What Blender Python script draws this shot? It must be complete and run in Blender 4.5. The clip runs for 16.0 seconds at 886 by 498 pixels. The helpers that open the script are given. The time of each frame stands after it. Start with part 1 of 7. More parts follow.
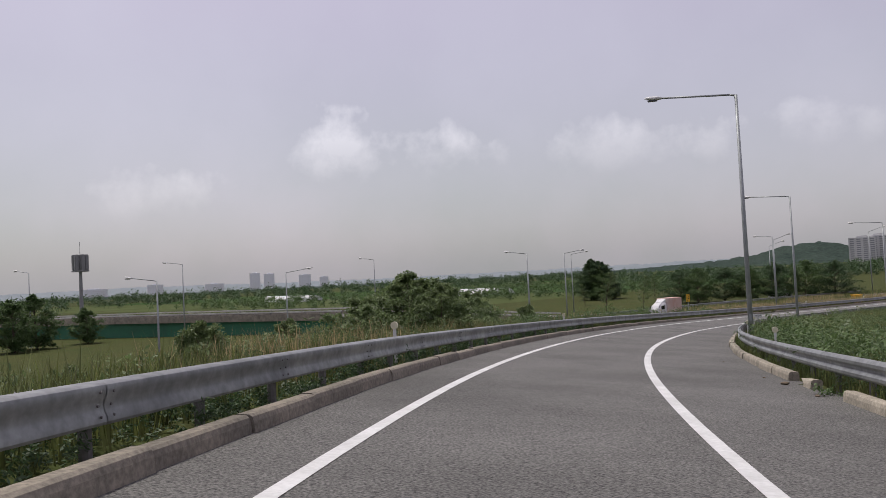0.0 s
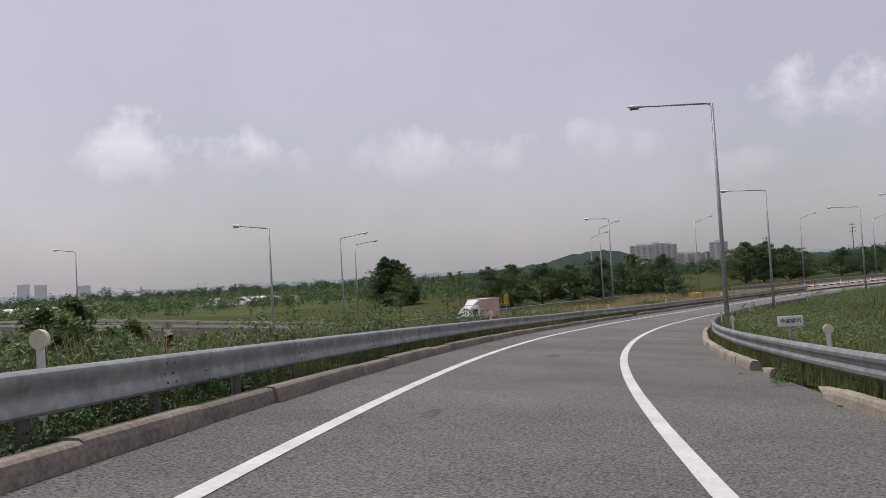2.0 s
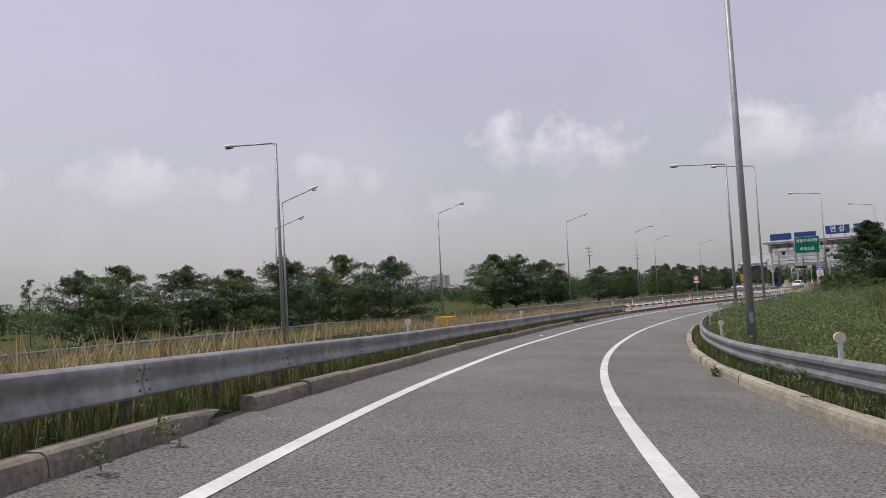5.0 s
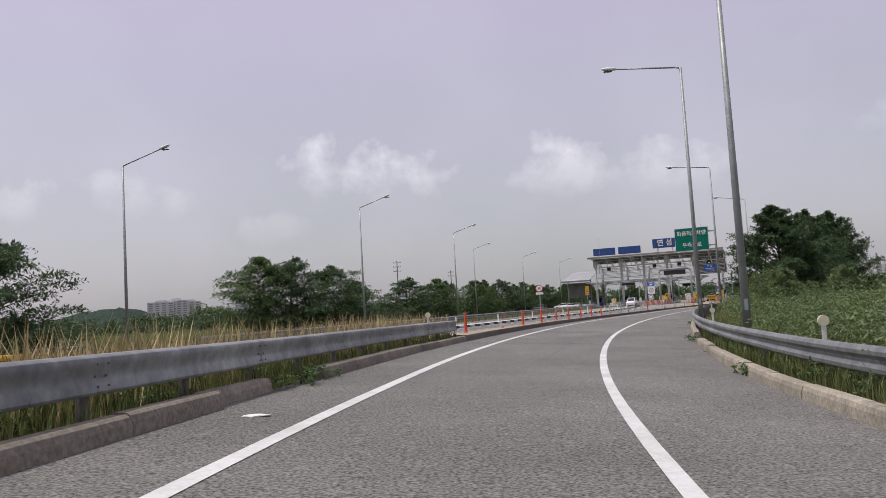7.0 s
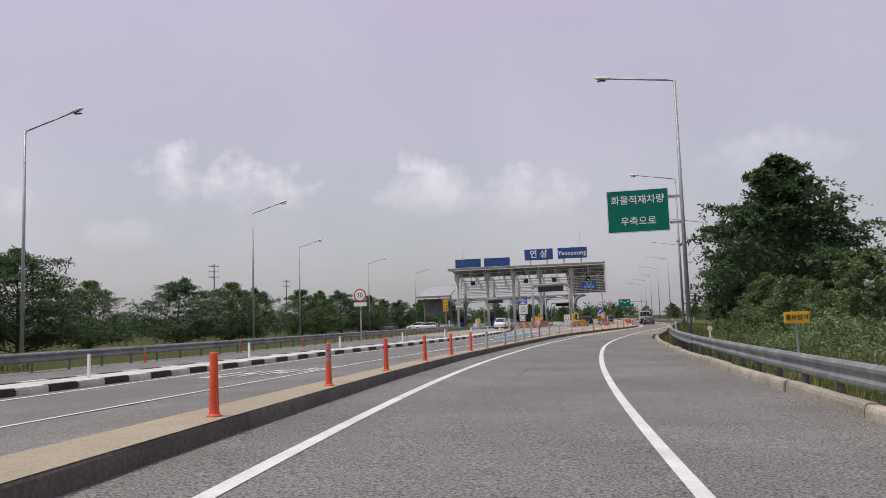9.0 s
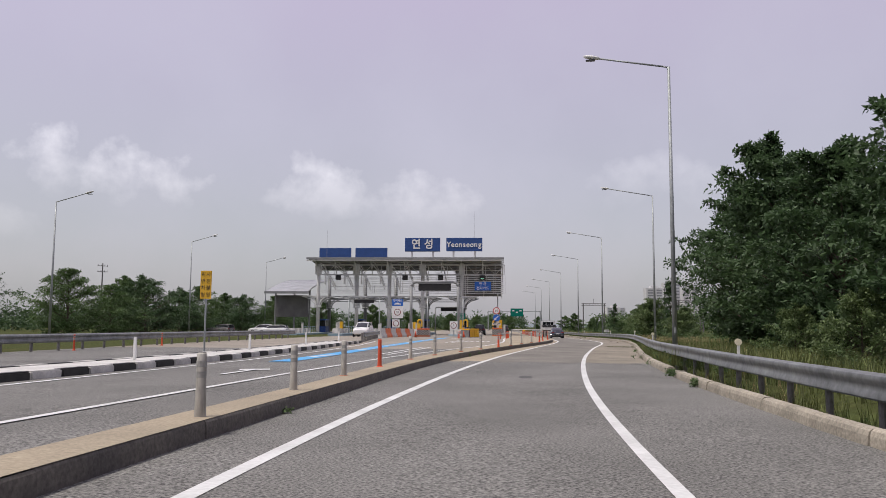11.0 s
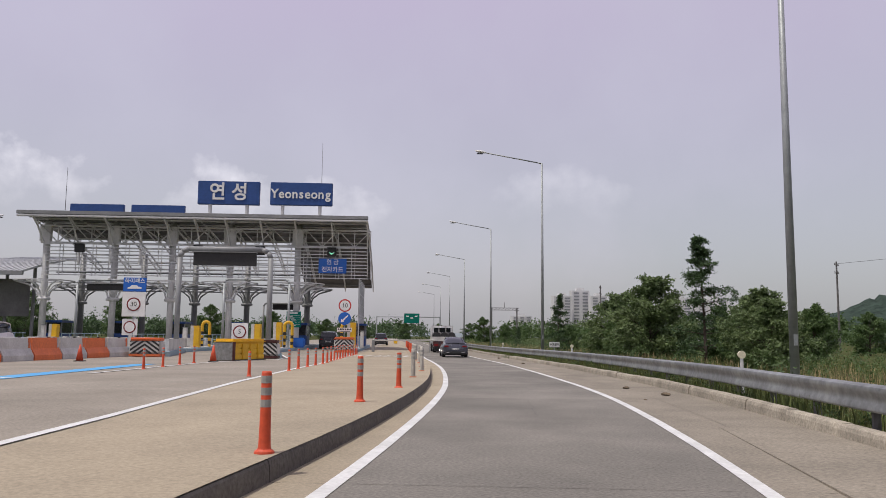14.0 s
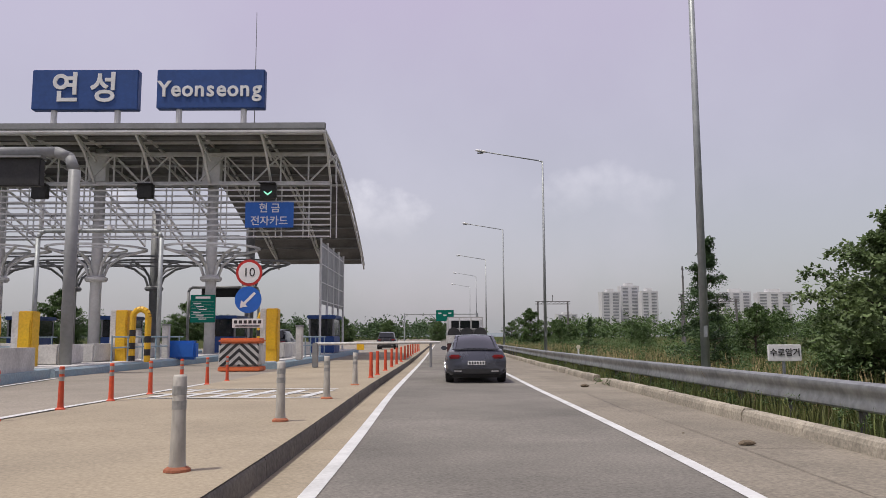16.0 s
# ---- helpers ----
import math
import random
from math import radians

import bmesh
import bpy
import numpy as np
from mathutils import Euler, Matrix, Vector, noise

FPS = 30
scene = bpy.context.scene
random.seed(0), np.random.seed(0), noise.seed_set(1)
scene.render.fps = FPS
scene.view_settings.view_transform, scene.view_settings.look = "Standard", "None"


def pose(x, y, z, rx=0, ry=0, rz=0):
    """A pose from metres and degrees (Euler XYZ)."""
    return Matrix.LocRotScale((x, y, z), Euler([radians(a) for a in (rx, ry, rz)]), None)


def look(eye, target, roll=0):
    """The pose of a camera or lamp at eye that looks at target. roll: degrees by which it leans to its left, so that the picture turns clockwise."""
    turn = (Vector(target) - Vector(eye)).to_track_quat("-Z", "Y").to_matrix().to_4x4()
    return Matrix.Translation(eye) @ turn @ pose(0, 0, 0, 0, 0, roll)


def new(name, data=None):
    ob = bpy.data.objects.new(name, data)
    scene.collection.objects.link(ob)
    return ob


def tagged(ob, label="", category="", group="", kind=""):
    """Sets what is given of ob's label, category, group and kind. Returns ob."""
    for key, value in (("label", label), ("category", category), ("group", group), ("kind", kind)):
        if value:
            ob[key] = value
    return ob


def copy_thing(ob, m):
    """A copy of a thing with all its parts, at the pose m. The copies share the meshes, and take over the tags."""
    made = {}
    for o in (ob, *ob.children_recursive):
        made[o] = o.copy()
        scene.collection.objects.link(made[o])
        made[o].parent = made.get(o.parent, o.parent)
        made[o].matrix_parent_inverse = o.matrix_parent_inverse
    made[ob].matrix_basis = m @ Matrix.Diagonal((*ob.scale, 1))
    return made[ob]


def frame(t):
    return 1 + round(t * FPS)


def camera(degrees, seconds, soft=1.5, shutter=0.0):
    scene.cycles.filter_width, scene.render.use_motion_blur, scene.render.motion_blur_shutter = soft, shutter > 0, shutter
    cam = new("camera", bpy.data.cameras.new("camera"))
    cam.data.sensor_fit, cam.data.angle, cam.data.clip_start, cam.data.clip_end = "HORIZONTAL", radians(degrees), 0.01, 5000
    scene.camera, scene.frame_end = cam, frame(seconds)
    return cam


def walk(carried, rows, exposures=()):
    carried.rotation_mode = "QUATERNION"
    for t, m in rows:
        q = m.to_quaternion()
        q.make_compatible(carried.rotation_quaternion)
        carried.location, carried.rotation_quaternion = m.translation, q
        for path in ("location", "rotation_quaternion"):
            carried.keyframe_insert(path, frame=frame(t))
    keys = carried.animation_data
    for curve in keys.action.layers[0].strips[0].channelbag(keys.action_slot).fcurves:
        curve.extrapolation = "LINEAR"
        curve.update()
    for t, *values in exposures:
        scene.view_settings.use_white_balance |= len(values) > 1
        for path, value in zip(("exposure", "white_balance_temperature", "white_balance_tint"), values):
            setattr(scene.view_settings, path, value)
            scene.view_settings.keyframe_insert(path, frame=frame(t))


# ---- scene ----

# ---------------------------------------------------------------- camera
def aim(x, y, z, yaw, pitch, roll):
    """A pose from the eye and its yaw (to the left of +y), pitch and roll in degrees."""
    a, b = radians(yaw), radians(pitch)
    return look((x, y, z), (x - math.sin(a) * math.cos(b), y + math.cos(a) * math.cos(b), z + math.sin(b)), roll)


cam = camera(58.8, 16.0, soft=0.7)
PATH = [
    (0.0, 29.50, -104.29, 7.00, 43.11, 2.16, -2.92),
    (0.5, 24.46, -97.30, 6.53, 38.99, 2.02, -3.48),
    (1.0, 19.89, -90.00, 6.06, 35.36, 2.02, -3.33),
    (1.5, 15.85, -82.39, 5.59, 31.80, 2.03, -3.25),
    (2.0, 12.31, -74.55, 5.14, 28.79, 2.05, -3.40),
    (2.5, 9.15, -66.53, 4.71, 26.01, 2.32, -3.17),
    (3.0, 6.43, -58.34, 4.31, 22.71, 2.33, -2.99),
    (3.5, 4.17, -50.02, 3.88, 19.75, 2.32, -2.99),
    (4.0, 2.27, -41.56, 3.41, 17.38, 2.33, -2.63),
    (4.2, 1.63, -38.09, 3.23, 15.47, 2.77, -2.96),
    (4.5, 0.81, -32.79, 2.99, 12.90, 3.13, -3.01),
    (5.0, -0.13, -23.80, 2.61, 9.03, 3.39, -3.06),
    (5.5, -0.51, -14.70, 2.27, 5.44, 3.58, -3.11),
    (6.0, -0.36, -5.56, 1.95, 2.02, 3.68, -3.16),
    (6.3, -0.02, -0.08, 1.78, 0.05, 3.66, -3.21),
    (6.5, 0.31, 3.57, 1.67, -1.20, 3.81, -3.37),
    (7.0, 1.54, 12.67, 1.53, -4.68, 4.45, -3.41),
    (7.5, 3.33, 21.69, 1.49, -7.93, 4.71, -3.49),
    (8.0, 5.49, 30.45, 1.50, -10.46, 4.91, -3.14),
    (8.5, 7.94, 38.81, 1.52, -12.81, 5.14, -2.57),
    (9.0, 10.71, 46.79, 1.52, -14.71, 5.28, -1.93),
    (9.2, 11.90, 49.93, 1.52, -15.51, 5.36, -1.62),
    (9.5, 13.73, 54.65, 1.49, -16.65, 5.52, -1.14),
    (10.0, 16.97, 62.49, 1.42, -18.55, 5.59, -0.65),
    (10.5, 20.47, 70.26, 1.36, -20.54, 5.62, -0.17),
    (11.0, 24.28, 77.96, 1.30, -22.64, 5.64, 0.31),
    (11.3, 26.73, 82.55, 1.27, -23.90, 5.62, 0.79),
    (11.5, 28.44, 85.60, 1.25, -24.72, 5.39, 0.88),
    (12.0, 32.91, 93.23, 1.25, -26.21, 5.67, 0.55),
    (12.5, 37.54, 100.76, 1.30, -27.20, 6.39, 0.67),
    (13.0, 42.27, 108.16, 1.32, -28.19, 6.22, 0.54),
    (13.5, 46.97, 115.43, 1.29, -28.87, 5.37, 0.85),
    (14.0, 51.58, 122.62, 1.30, -29.48, 6.34, 0.59),
    (14.5, 56.10, 129.64, 1.32, -29.57, 5.91, 0.75),
    (15.0, 60.50, 136.56, 1.29, -28.81, 5.66, 0.97),
    (15.5, 64.71, 143.43, 1.25, -27.51, 5.71, 0.47),
    (16.0, 68.71, 150.43, 1.20, -26.45, 6.35, -0.22),
]
walk(cam, [(t, aim(*row)) for t, *row in PATH], exposures=[(0.0, -0.05), (4.0, 0.0), (6.5, 0.05), (9.0, 0.05), (11.5, 0.08), (14.5, 0.06), (16.0, 0.08)])

# ---------------------------------------------------------------- world and sun
SUN_EL, SUN_AZ = 68.0, 268.0          # elevation, and bearing clockwise from +y
world = bpy.data.worlds.new("sky")
scene.world = world
world.use_nodes = True
wn, wl = world.node_tree.nodes, world.node_tree.links
wn.clear()


def wnode(kind, **kw):
    n = wn.new(kind)
    for k, v in kw.items():
        n.inputs[k.replace("_", " ")].default_value = v
    return n


def wmath(op, a, b=0.0, clamp=False):
    n = wn.new("ShaderNodeMath")
    n.operation, n.use_clamp = op, clamp
    for i, v in enumerate((a, b)):
        if isinstance(v, (int, float)):
            n.inputs[i].default_value = v
        else:
            wl.new(v, n.inputs[i])
    return n.outputs[0]


def wmix(fac, a, b):
    n = wn.new("ShaderNodeMix")
    n.data_type = "RGBA"
    for key, v in (("Factor", fac), (6, a), (7, b)):
        sock = n.inputs[0] if key == "Factor" else n.inputs[key]
        if isinstance(v, (int, float, tuple)):
            sock.default_value = v
        else:
            wl.new(v, sock)
    return n.outputs[2]


sky = wn.new("ShaderNodeTexSky")
sky.sky_type, sky.sun_disc = "NISHITA", False
sky.sun_elevation, sky.sun_rotation = radians(SUN_EL), radians(SUN_AZ)
sky.dust_density, sky.air_density = 4.0, 1.0
tc = wn.new("ShaderNodeTexCoord")
sep = wn.new("ShaderNodeSeparateXYZ")
wl.new(tc.outputs["Generated"], sep.inputs[0])
dx, dy, dz = sep.outputs
elev = wmath("ARCSINE", dz)
azim = wmath("ARCTAN2", wmath("MULTIPLY", dx, -1.0), dy)      # to the left of +y
haze_ramp = wn.new("ShaderNodeValToRGB")
wl.new(wmath("MULTIPLY", elev, 1.0), haze_ramp.inputs[0])
els = haze_ramp.color_ramp.elements
els[0].position, els[0].color = 0.0, (0.390, 0.398, 0.415, 1)
els[1].position, els[1].color = 0.9, (0.41, 0.355, 0.46, 1)
mid = els.new(0.16)
mid.color = (0.437, 0.410, 0.450, 1)
mid2 = els.new(0.42)
mid2.color = (0.526, 0.428, 0.545, 1)
# soft cumulus: (yaw, elevation, half width, half height) in degrees, and how dense
CLOUDS = [(49.3, 9.8, 4.8, 3.0, 1), (42.5, 9.4, 5.0, 2.2, 0.8), (31, 8.9, 4.6, 2.1, 0.6), (25, 8.6, 3.8, 2.0, 0.6), (16.6, 9.0, 4.2, 1.9, 0.5), (4.5, 10.7, 2.7, 2.8, 1), (-1.7, 10.0, 4.8, 2.6, 1), (-12.9, 9.7, 4.0, 2.8, 0.9), (-21.4, 9.2, 4.6, 2.4, 0.75),
          (-38.5, 10.0, 5.5, 2.0, 0.35), (63, 6.8, 4.8, 2.0, 0.5), (7.6, 6.4, 2.6, 1.5, 0.25), (80, 12.0, 7.0, 3.0, 1), (-80, 12.0, 8.0, 3.0, 1), (130, 14.0, 9.0, 4.0, 1), (-140, 12.0, 9.0, 3.5, 1)]
puff = wnode("ShaderNodeTexNoise", Scale=17.0, Detail=9.0, Roughness=0.58)
wl.new(tc.outputs["Generated"], puff.inputs["Vector"])
edge = wmath("MULTIPLY", wmath("SUBTRACT", puff.outputs[0], 0.5), 4.4)
cover = None
for yaw, el, hw, hh, dense in CLOUDS:
    u = wmath("DIVIDE", wmath("SUBTRACT", azim, radians(yaw)), radians(hw))
    v = wmath("DIVIDE", wmath("SUBTRACT", elev, radians(el)), radians(hh))
    d2 = wmath("ADD", wmath("MULTIPLY", u, u), wmath("MULTIPLY", v, v))
    one = wmath("SUBTRACT", wmath("ADD", 0.85, edge), d2)
    one = wmath("MULTIPLY", one, 0.9, clamp=True)
    lit = wmath("MULTIPLY", wmath("ADD", v, 1.15), 0.6, clamp=True)
    one = wmath("MULTIPLY", wmath("MULTIPLY", one, lit), dense)
    cover = one if cover is None else wmath("MAXIMUM", cover, one)
thin = wnode("ShaderNodeTexNoise", Scale=3.2, Detail=6.0, Roughness=0.55)
wl.new(tc.outputs["Generated"], thin.inputs["Vector"])
veil = wmath("MULTIPLY", wmath("SUBTRACT", thin.outputs[0], 0.42), 2.2, clamp=True)
colour = wmix(veil, haze_ramp.outputs[0], (0.55, 0.495, 0.57, 1))
colour = wmix(wmath("MULTIPLY", cover, 0.88), colour, (0.86, 0.80, 0.84, 1))
bg_sky, bg_haze = wn.new("ShaderNodeBackground"), wn.new("ShaderNodeBackground")
wl.new(sky.outputs[0], bg_sky.inputs[0])
bg_sky.inputs[1].default_value = 0.05
wl.new(colour, bg_haze.inputs[0])
bg_haze.inputs[1].default_value = 0.82
both = wn.new("ShaderNodeAddShader")
wl.new(bg_sky.outputs[0], both.inputs[0])
wl.new(bg_haze.outputs[0], both.inputs[1])
out = wn.new("ShaderNodeOutputWorld")
wl.new(both.outputs[0], out.inputs[0])

sun_data = bpy.data.lights.new("sun", "SUN")
sun_data.energy, sun_data.angle, sun_data.color = 2.7, radians(2.5), (1.0, 0.95, 0.88)
sun = new("sun", sun_data)
sa, se = radians(SUN_AZ), radians(SUN_EL)
sun.matrix_world = look((math.sin(sa) * math.cos(se) * 100, math.cos(sa) * math.cos(se) * 100, math.sin(se) * 100), (0, 0, 0))


# ---------------------------------------------------------------- materials
def material(name, c1, c2=None, scale=1.0, rough=0.8, metal=0.0, fine=30.0, grain=0.25, bump=0.3, depth=0.01, vary=0.0, island=0.0, spec=0.4, streak=(1, 1, 1), translucent=0.0):
    m = bpy.data.materials.new(name)
    m.use_nodes = True
    n, l = m.node_tree.nodes, m.node_tree.links
    b = n["Principled BSDF"]
    b.inputs["Roughness"].default_value, b.inputs["Metallic"].default_value = rough, metal
    b.inputs["Specular IOR Level"].default_value = spec
    t = n.new("ShaderNodeTexCoord")
    mp = n.new("ShaderNodeMapping")
    mp.inputs["Scale"].default_value = streak
    l.new(t.outputs["Object"], mp.inputs[0])

    def noise_tex(s, detail):
        k = n.new("ShaderNodeTexNoise")
        k.inputs["Scale"].default_value, k.inputs["Detail"].default_value, k.inputs["Roughness"].default_value = s, detail, 0.6
        l.new(mp.outputs[0], k.inputs["Vector"])
        return k.outputs[0]

    def mix(kind, fac, a, bb):
        k = n.new("ShaderNodeMix")
        k.data_type, k.blend_type = "RGBA", kind
        for sock, v in ((k.inputs[0], fac), (k.inputs[6], a), (k.inputs[7], bb)):
            if isinstance(v, (float, int, tuple)):
                sock.default_value = v
            else:
                l.new(v, sock)
        return k.outputs[2]

    def ramp(v, lo, hi, a=0.0, bb=1.0):
        k = n.new("ShaderNodeMapRange")
        l.new(v, k.inputs[0])
        for i, q in enumerate((lo, hi, a, bb)):
            k.inputs[1 + i].default_value = q
        return k.outputs[0]

    c2 = c2 or tuple(v * 0.75 for v in c1)
    big, small = noise_tex(scale, 5.0), noise_tex(fine, 3.0)
    col = mix("MIX", ramp(big, 0.32, 0.68), (*c1, 1), (*c2, 1))
    shade = ramp(small, 0.3, 0.7, 1.0 - grain, 1.0 + grain)
    if vary:
        oi = n.new("ShaderNodeObjectInfo")
        k = n.new("ShaderNodeMath")
        k.operation = "MULTIPLY"
        l.new(shade, k.inputs[0])
        l.new(ramp(oi.outputs["Random"], 0, 1, 1 - vary, 1 + vary), k.inputs[1])
        shade = k.outputs[0]
    if island:
        g = n.new("ShaderNodeNewGeometry")
        k = n.new("ShaderNodeMath")
        k.operation = "MULTIPLY"
        l.new(shade, k.inputs[0])
        l.new(ramp(g.outputs["Random Per Island"], 0, 1, 1 - island, 1 + island), k.inputs[1])
        shade = k.outputs[0]
    grey = n.new("ShaderNodeCombineColor")
    for i in range(3):
        l.new(shade, grey.inputs[i])
    col = mix("MULTIPLY", 1.0, col, grey.outputs[0])
    l.new(col, b.inputs["Base Color"])
    if rough > 0.15:
        l.new(ramp(big, 0.3, 0.7, max(0.05, rough - 0.12), min(1.0, rough + 0.1)), b.inputs["Roughness"])
    if bump:
        bp = n.new("ShaderNodeBump")
        bp.inputs["Strength"].default_value, bp.inputs["Distance"].default_value = bump, depth
        l.new(small, bp.inputs["Height"])
        l.new(bp.outputs[0], b.inputs["Normal"])
    if translucent:
        tr = n.new("ShaderNodeBsdfTranslucent")
        l.new(col, tr.inputs[0])
        mx = n.new("ShaderNodeMixShader")
        mx.inputs[0].default_value = translucent
        l.new(b.outputs[0], mx.inputs[1])
        l.new(tr.outputs[0], mx.inputs[2])
        l.new(mx.outputs[0], n["Material Output"].inputs[0])
    return m


ASPHALT = material("asphalt", (0.140, 0.137, 0.126), (0.104, 0.102, 0.095), 0.3, 0.85, fine=36.0, grain=0.95, bump=0.8, depth=0.012)
# paler towards the toll gate
an, al = ASPHALT.node_tree.nodes, ASPHALT.node_tree.links
a_in = an["Principled BSDF"].inputs["Base Color"]
a_sep, a_map, a_mul = an.new("ShaderNodeSeparateXYZ"), an.new("ShaderNodeMapRange"), an.new("ShaderNodeMix")
al.new(an["Texture Coordinate"].outputs["Object"], a_sep.inputs[0])
al.new(a_sep.outputs[1], a_map.inputs[0])
for q, v in enumerate((-95.0, 50.0, 0.83, 1.2)):
    a_map.inputs[1 + q].default_value = v
a_mul.data_type, a_mul.blend_type = "RGBA", "MULTIPLY"
a_mul.inputs[0].default_value = 1.0
al.new(a_in.links[0].from_socket, a_mul.inputs[6])
al.new(a_map.outputs[0], a_mul.inputs[7])
al.new(a_mul.outputs[2], a_in)
ASPHALT_PATCH = material("asphalt_patch", (0.085, 0.083, 0.083), (0.065, 0.064, 0.064), 1.5, 0.9, fine=20.0, grain=0.35, bump=0.4)
CONCRETE_LANE = material("lane_concrete", (0.196, 0.181, 0.155), (0.130, 0.122, 0.107), 0.33, 0.85, fine=28.0, grain=0.3, vary=0.07, bump=0.25, depth=0.006)
CONCRETE_TAN = material("tan_concrete", (0.345, 0.290, 0.205), (0.272, 0.232, 0.170), 0.45, 0.88, fine=26.0, grain=0.2, vary=0.06, bump=0.25, depth=0.006)
CONCRETE_SHOULDER = material("shoulder_concrete", (0.254, 0.223, 0.174), (0.178, 0.158, 0.126), 0.5, 0.88, fine=24.0, grain=0.28, vary=0.07, bump=0.3, depth=0.006)
CONCRETE_PLAZA = material("plaza_concrete", (0.285, 0.252, 0.205), (0.205, 0.184, 0.152), 0.3, 0.87, fine=24.0, grain=0.24, bump=0.25, depth=0.006)
KERB = material("kerb_concrete", (0.38, 0.338, 0.268), (0.22, 0.20, 0.16), 1.6, 0.9, fine=22.0, grain=0.28, vary=0.16, bump=0.5, depth=0.01)
KERB_BROWN = material("dirty_kerb", (0.265, 0.232, 0.18), (0.16, 0.145, 0.118), 1.1, 0.92, fine=16.0, grain=0.32, vary=0.14, bump=0.6, depth=0.012)
# stained concrete, painted darker to include the shade on the island kerb's face
KERB_DARK = material("stained_shaded_kerb", (0.085, 0.078, 0.072), (0.15, 0.137, 0.118), 1.3, 0.9, fine=20.0, grain=0.3, vary=0.15, bump=0.5)
PAINT_WHITE = material("road_paint_white", (0.66, 0.665, 0.65), (0.50, 0.505, 0.49), 1.2, 0.6, fine=18.0, grain=0.10, bump=0.2, depth=0.004)
PAINT_BLUE = material("road_paint_blue", (0.05, 0.30, 0.62), (0.10, 0.36, 0.62), 1.2, 0.6, fine=18.0, grain=0.15, bump=0.2, depth=0.004)
GALV = material("galvanised_steel", (0.30, 0.31, 0.305), (0.19, 0.20, 0.20), 1.1, 0.5, 0.6, fine=7.0, grain=0.22, bump=0.05, vary=0.08)
GALV_DARK = material("weathered_steel", (0.20, 0.195, 0.19), (0.13, 0.12, 0.115), 1.5, 0.65, 0.35, fine=9.0, grain=0.2, bump=0.05, vary=0.1)
POLE_GREY = material("pole_steel", (0.36, 0.38, 0.38), (0.28, 0.30, 0.30), 0.8, 0.55, 0.35, fine=6.0, grain=0.1, bump=0.03, vary=0.05)
SOIL = material("grassy_soil", (0.05, 0.066, 0.022), (0.07, 0.072, 0.03), 0.22, 0.95, spec=0.02, fine=3.0, grain=0.45, bump=0.8, depth=0.08)
LEAF = material("leaves", (0.106, 0.164, 0.054), (0.068, 0.120, 0.040), 0.35, 0.6, fine=3.0, grain=0.2, island=0.28, bump=0, translucent=0.32)
LEAF_LIGHT = material("light_leaves", (0.160, 0.214, 0.084), (0.104, 0.156, 0.062), 0.5, 0.62, fine=3.0, grain=0.2, island=0.3, bump=0, translucent=0.34)
LEAF_DARK = material("dark_leaves", (0.075, 0.123, 0.050), (0.053, 0.096, 0.040), 0.3, 0.6, fine=3.0, grain=0.2, island=0.28, bump=0, translucent=0.34)
GRASS = material("grass_blades", (0.185, 0.20, 0.066), (0.095, 0.13, 0.042), 0.3, 0.7, fine=2.0, grain=0.2, island=0.5, bump=0, translucent=0.3)
GRASS_DRY = material("dry_grass_blades", (0.46, 0.36, 0.19), (0.33, 0.27, 0.135), 0.4, 0.8, fine=2.0, grain=0.2, island=0.4, bump=0, translucent=0.25)
BARK = material("bark", (0.11, 0.085, 0.065), (0.07, 0.055, 0.042), 3.0, 0.95, fine=18.0, grain=0.35, bump=0.8, depth=0.02, streak=(1, 1, 0.25))
STEEL_WHITE = material("white_painted_steel", (0.66, 0.66, 0.65), (0.54, 0.54, 0.53), 0.7, 0.5, fine=7.0, grain=0.07, bump=0.03)
STEEL_GREY = material("grey_painted_steel", (0.26, 0.265, 0.265), (0.20, 0.205, 0.205), 0.7, 0.5, fine=7.0, grain=0.08, bump=0.03)
ROOF_METAL = material("roof_sheet", (0.50, 0.51, 0.52), (0.40, 0.41, 0.42), 0.6, 0.45, 0.3, fine=6.0, grain=0.08, bump=0.05)
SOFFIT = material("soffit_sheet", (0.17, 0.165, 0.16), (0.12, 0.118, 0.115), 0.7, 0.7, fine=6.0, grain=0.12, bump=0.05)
SIGN_BLUE = material("blue_sign_sheet", (0.026, 0.075, 0.25), (0.02, 0.06, 0.20), 0.8, 0.5, fine=6.0, grain=0.08, bump=0)
SIGN_BRIGHT_BLUE = material("bright_blue_sheet", (0.02, 0.13, 0.50), (0.02, 0.11, 0.44), 0.8, 0.45, fine=6.0, grain=0.06, bump=0)
SIGN_GREEN = material("green_sign_sheet", (0.003, 0.16, 0.115), (0.003, 0.135, 0.098), 0.8, 0.6, spec=0.15, fine=6.0, grain=0.06, bump=0)
SIGN_YELLOW = material("yellow_sign_sheet", (0.72, 0.43, 0.03), (0.62, 0.36, 0.03), 0.8, 0.55, fine=6.0, grain=0.08, bump=0)
WHITE = material("white_sheet", (0.78, 0.78, 0.76), (0.66, 0.66, 0.64), 1.0, 0.55, fine=8.0, grain=0.06, bump=0)
MAROON = material("dark_red_sheet", (0.20, 0.028, 0.03), (0.14, 0.025, 0.027), 1.0, 0.5, fine=8.0, grain=0.08, bump=0)
RED = material("red_sheet", (0.52, 0.03, 0.025), (0.42, 0.03, 0.025), 1.0, 0.5, fine=8.0, grain=0.08, bump=0)
BLACK = material("black_paint", (0.02, 0.02, 0.021), (0.035, 0.034, 0.033), 2.0, 0.6, fine=12.0, grain=0.2, bump=0.05)
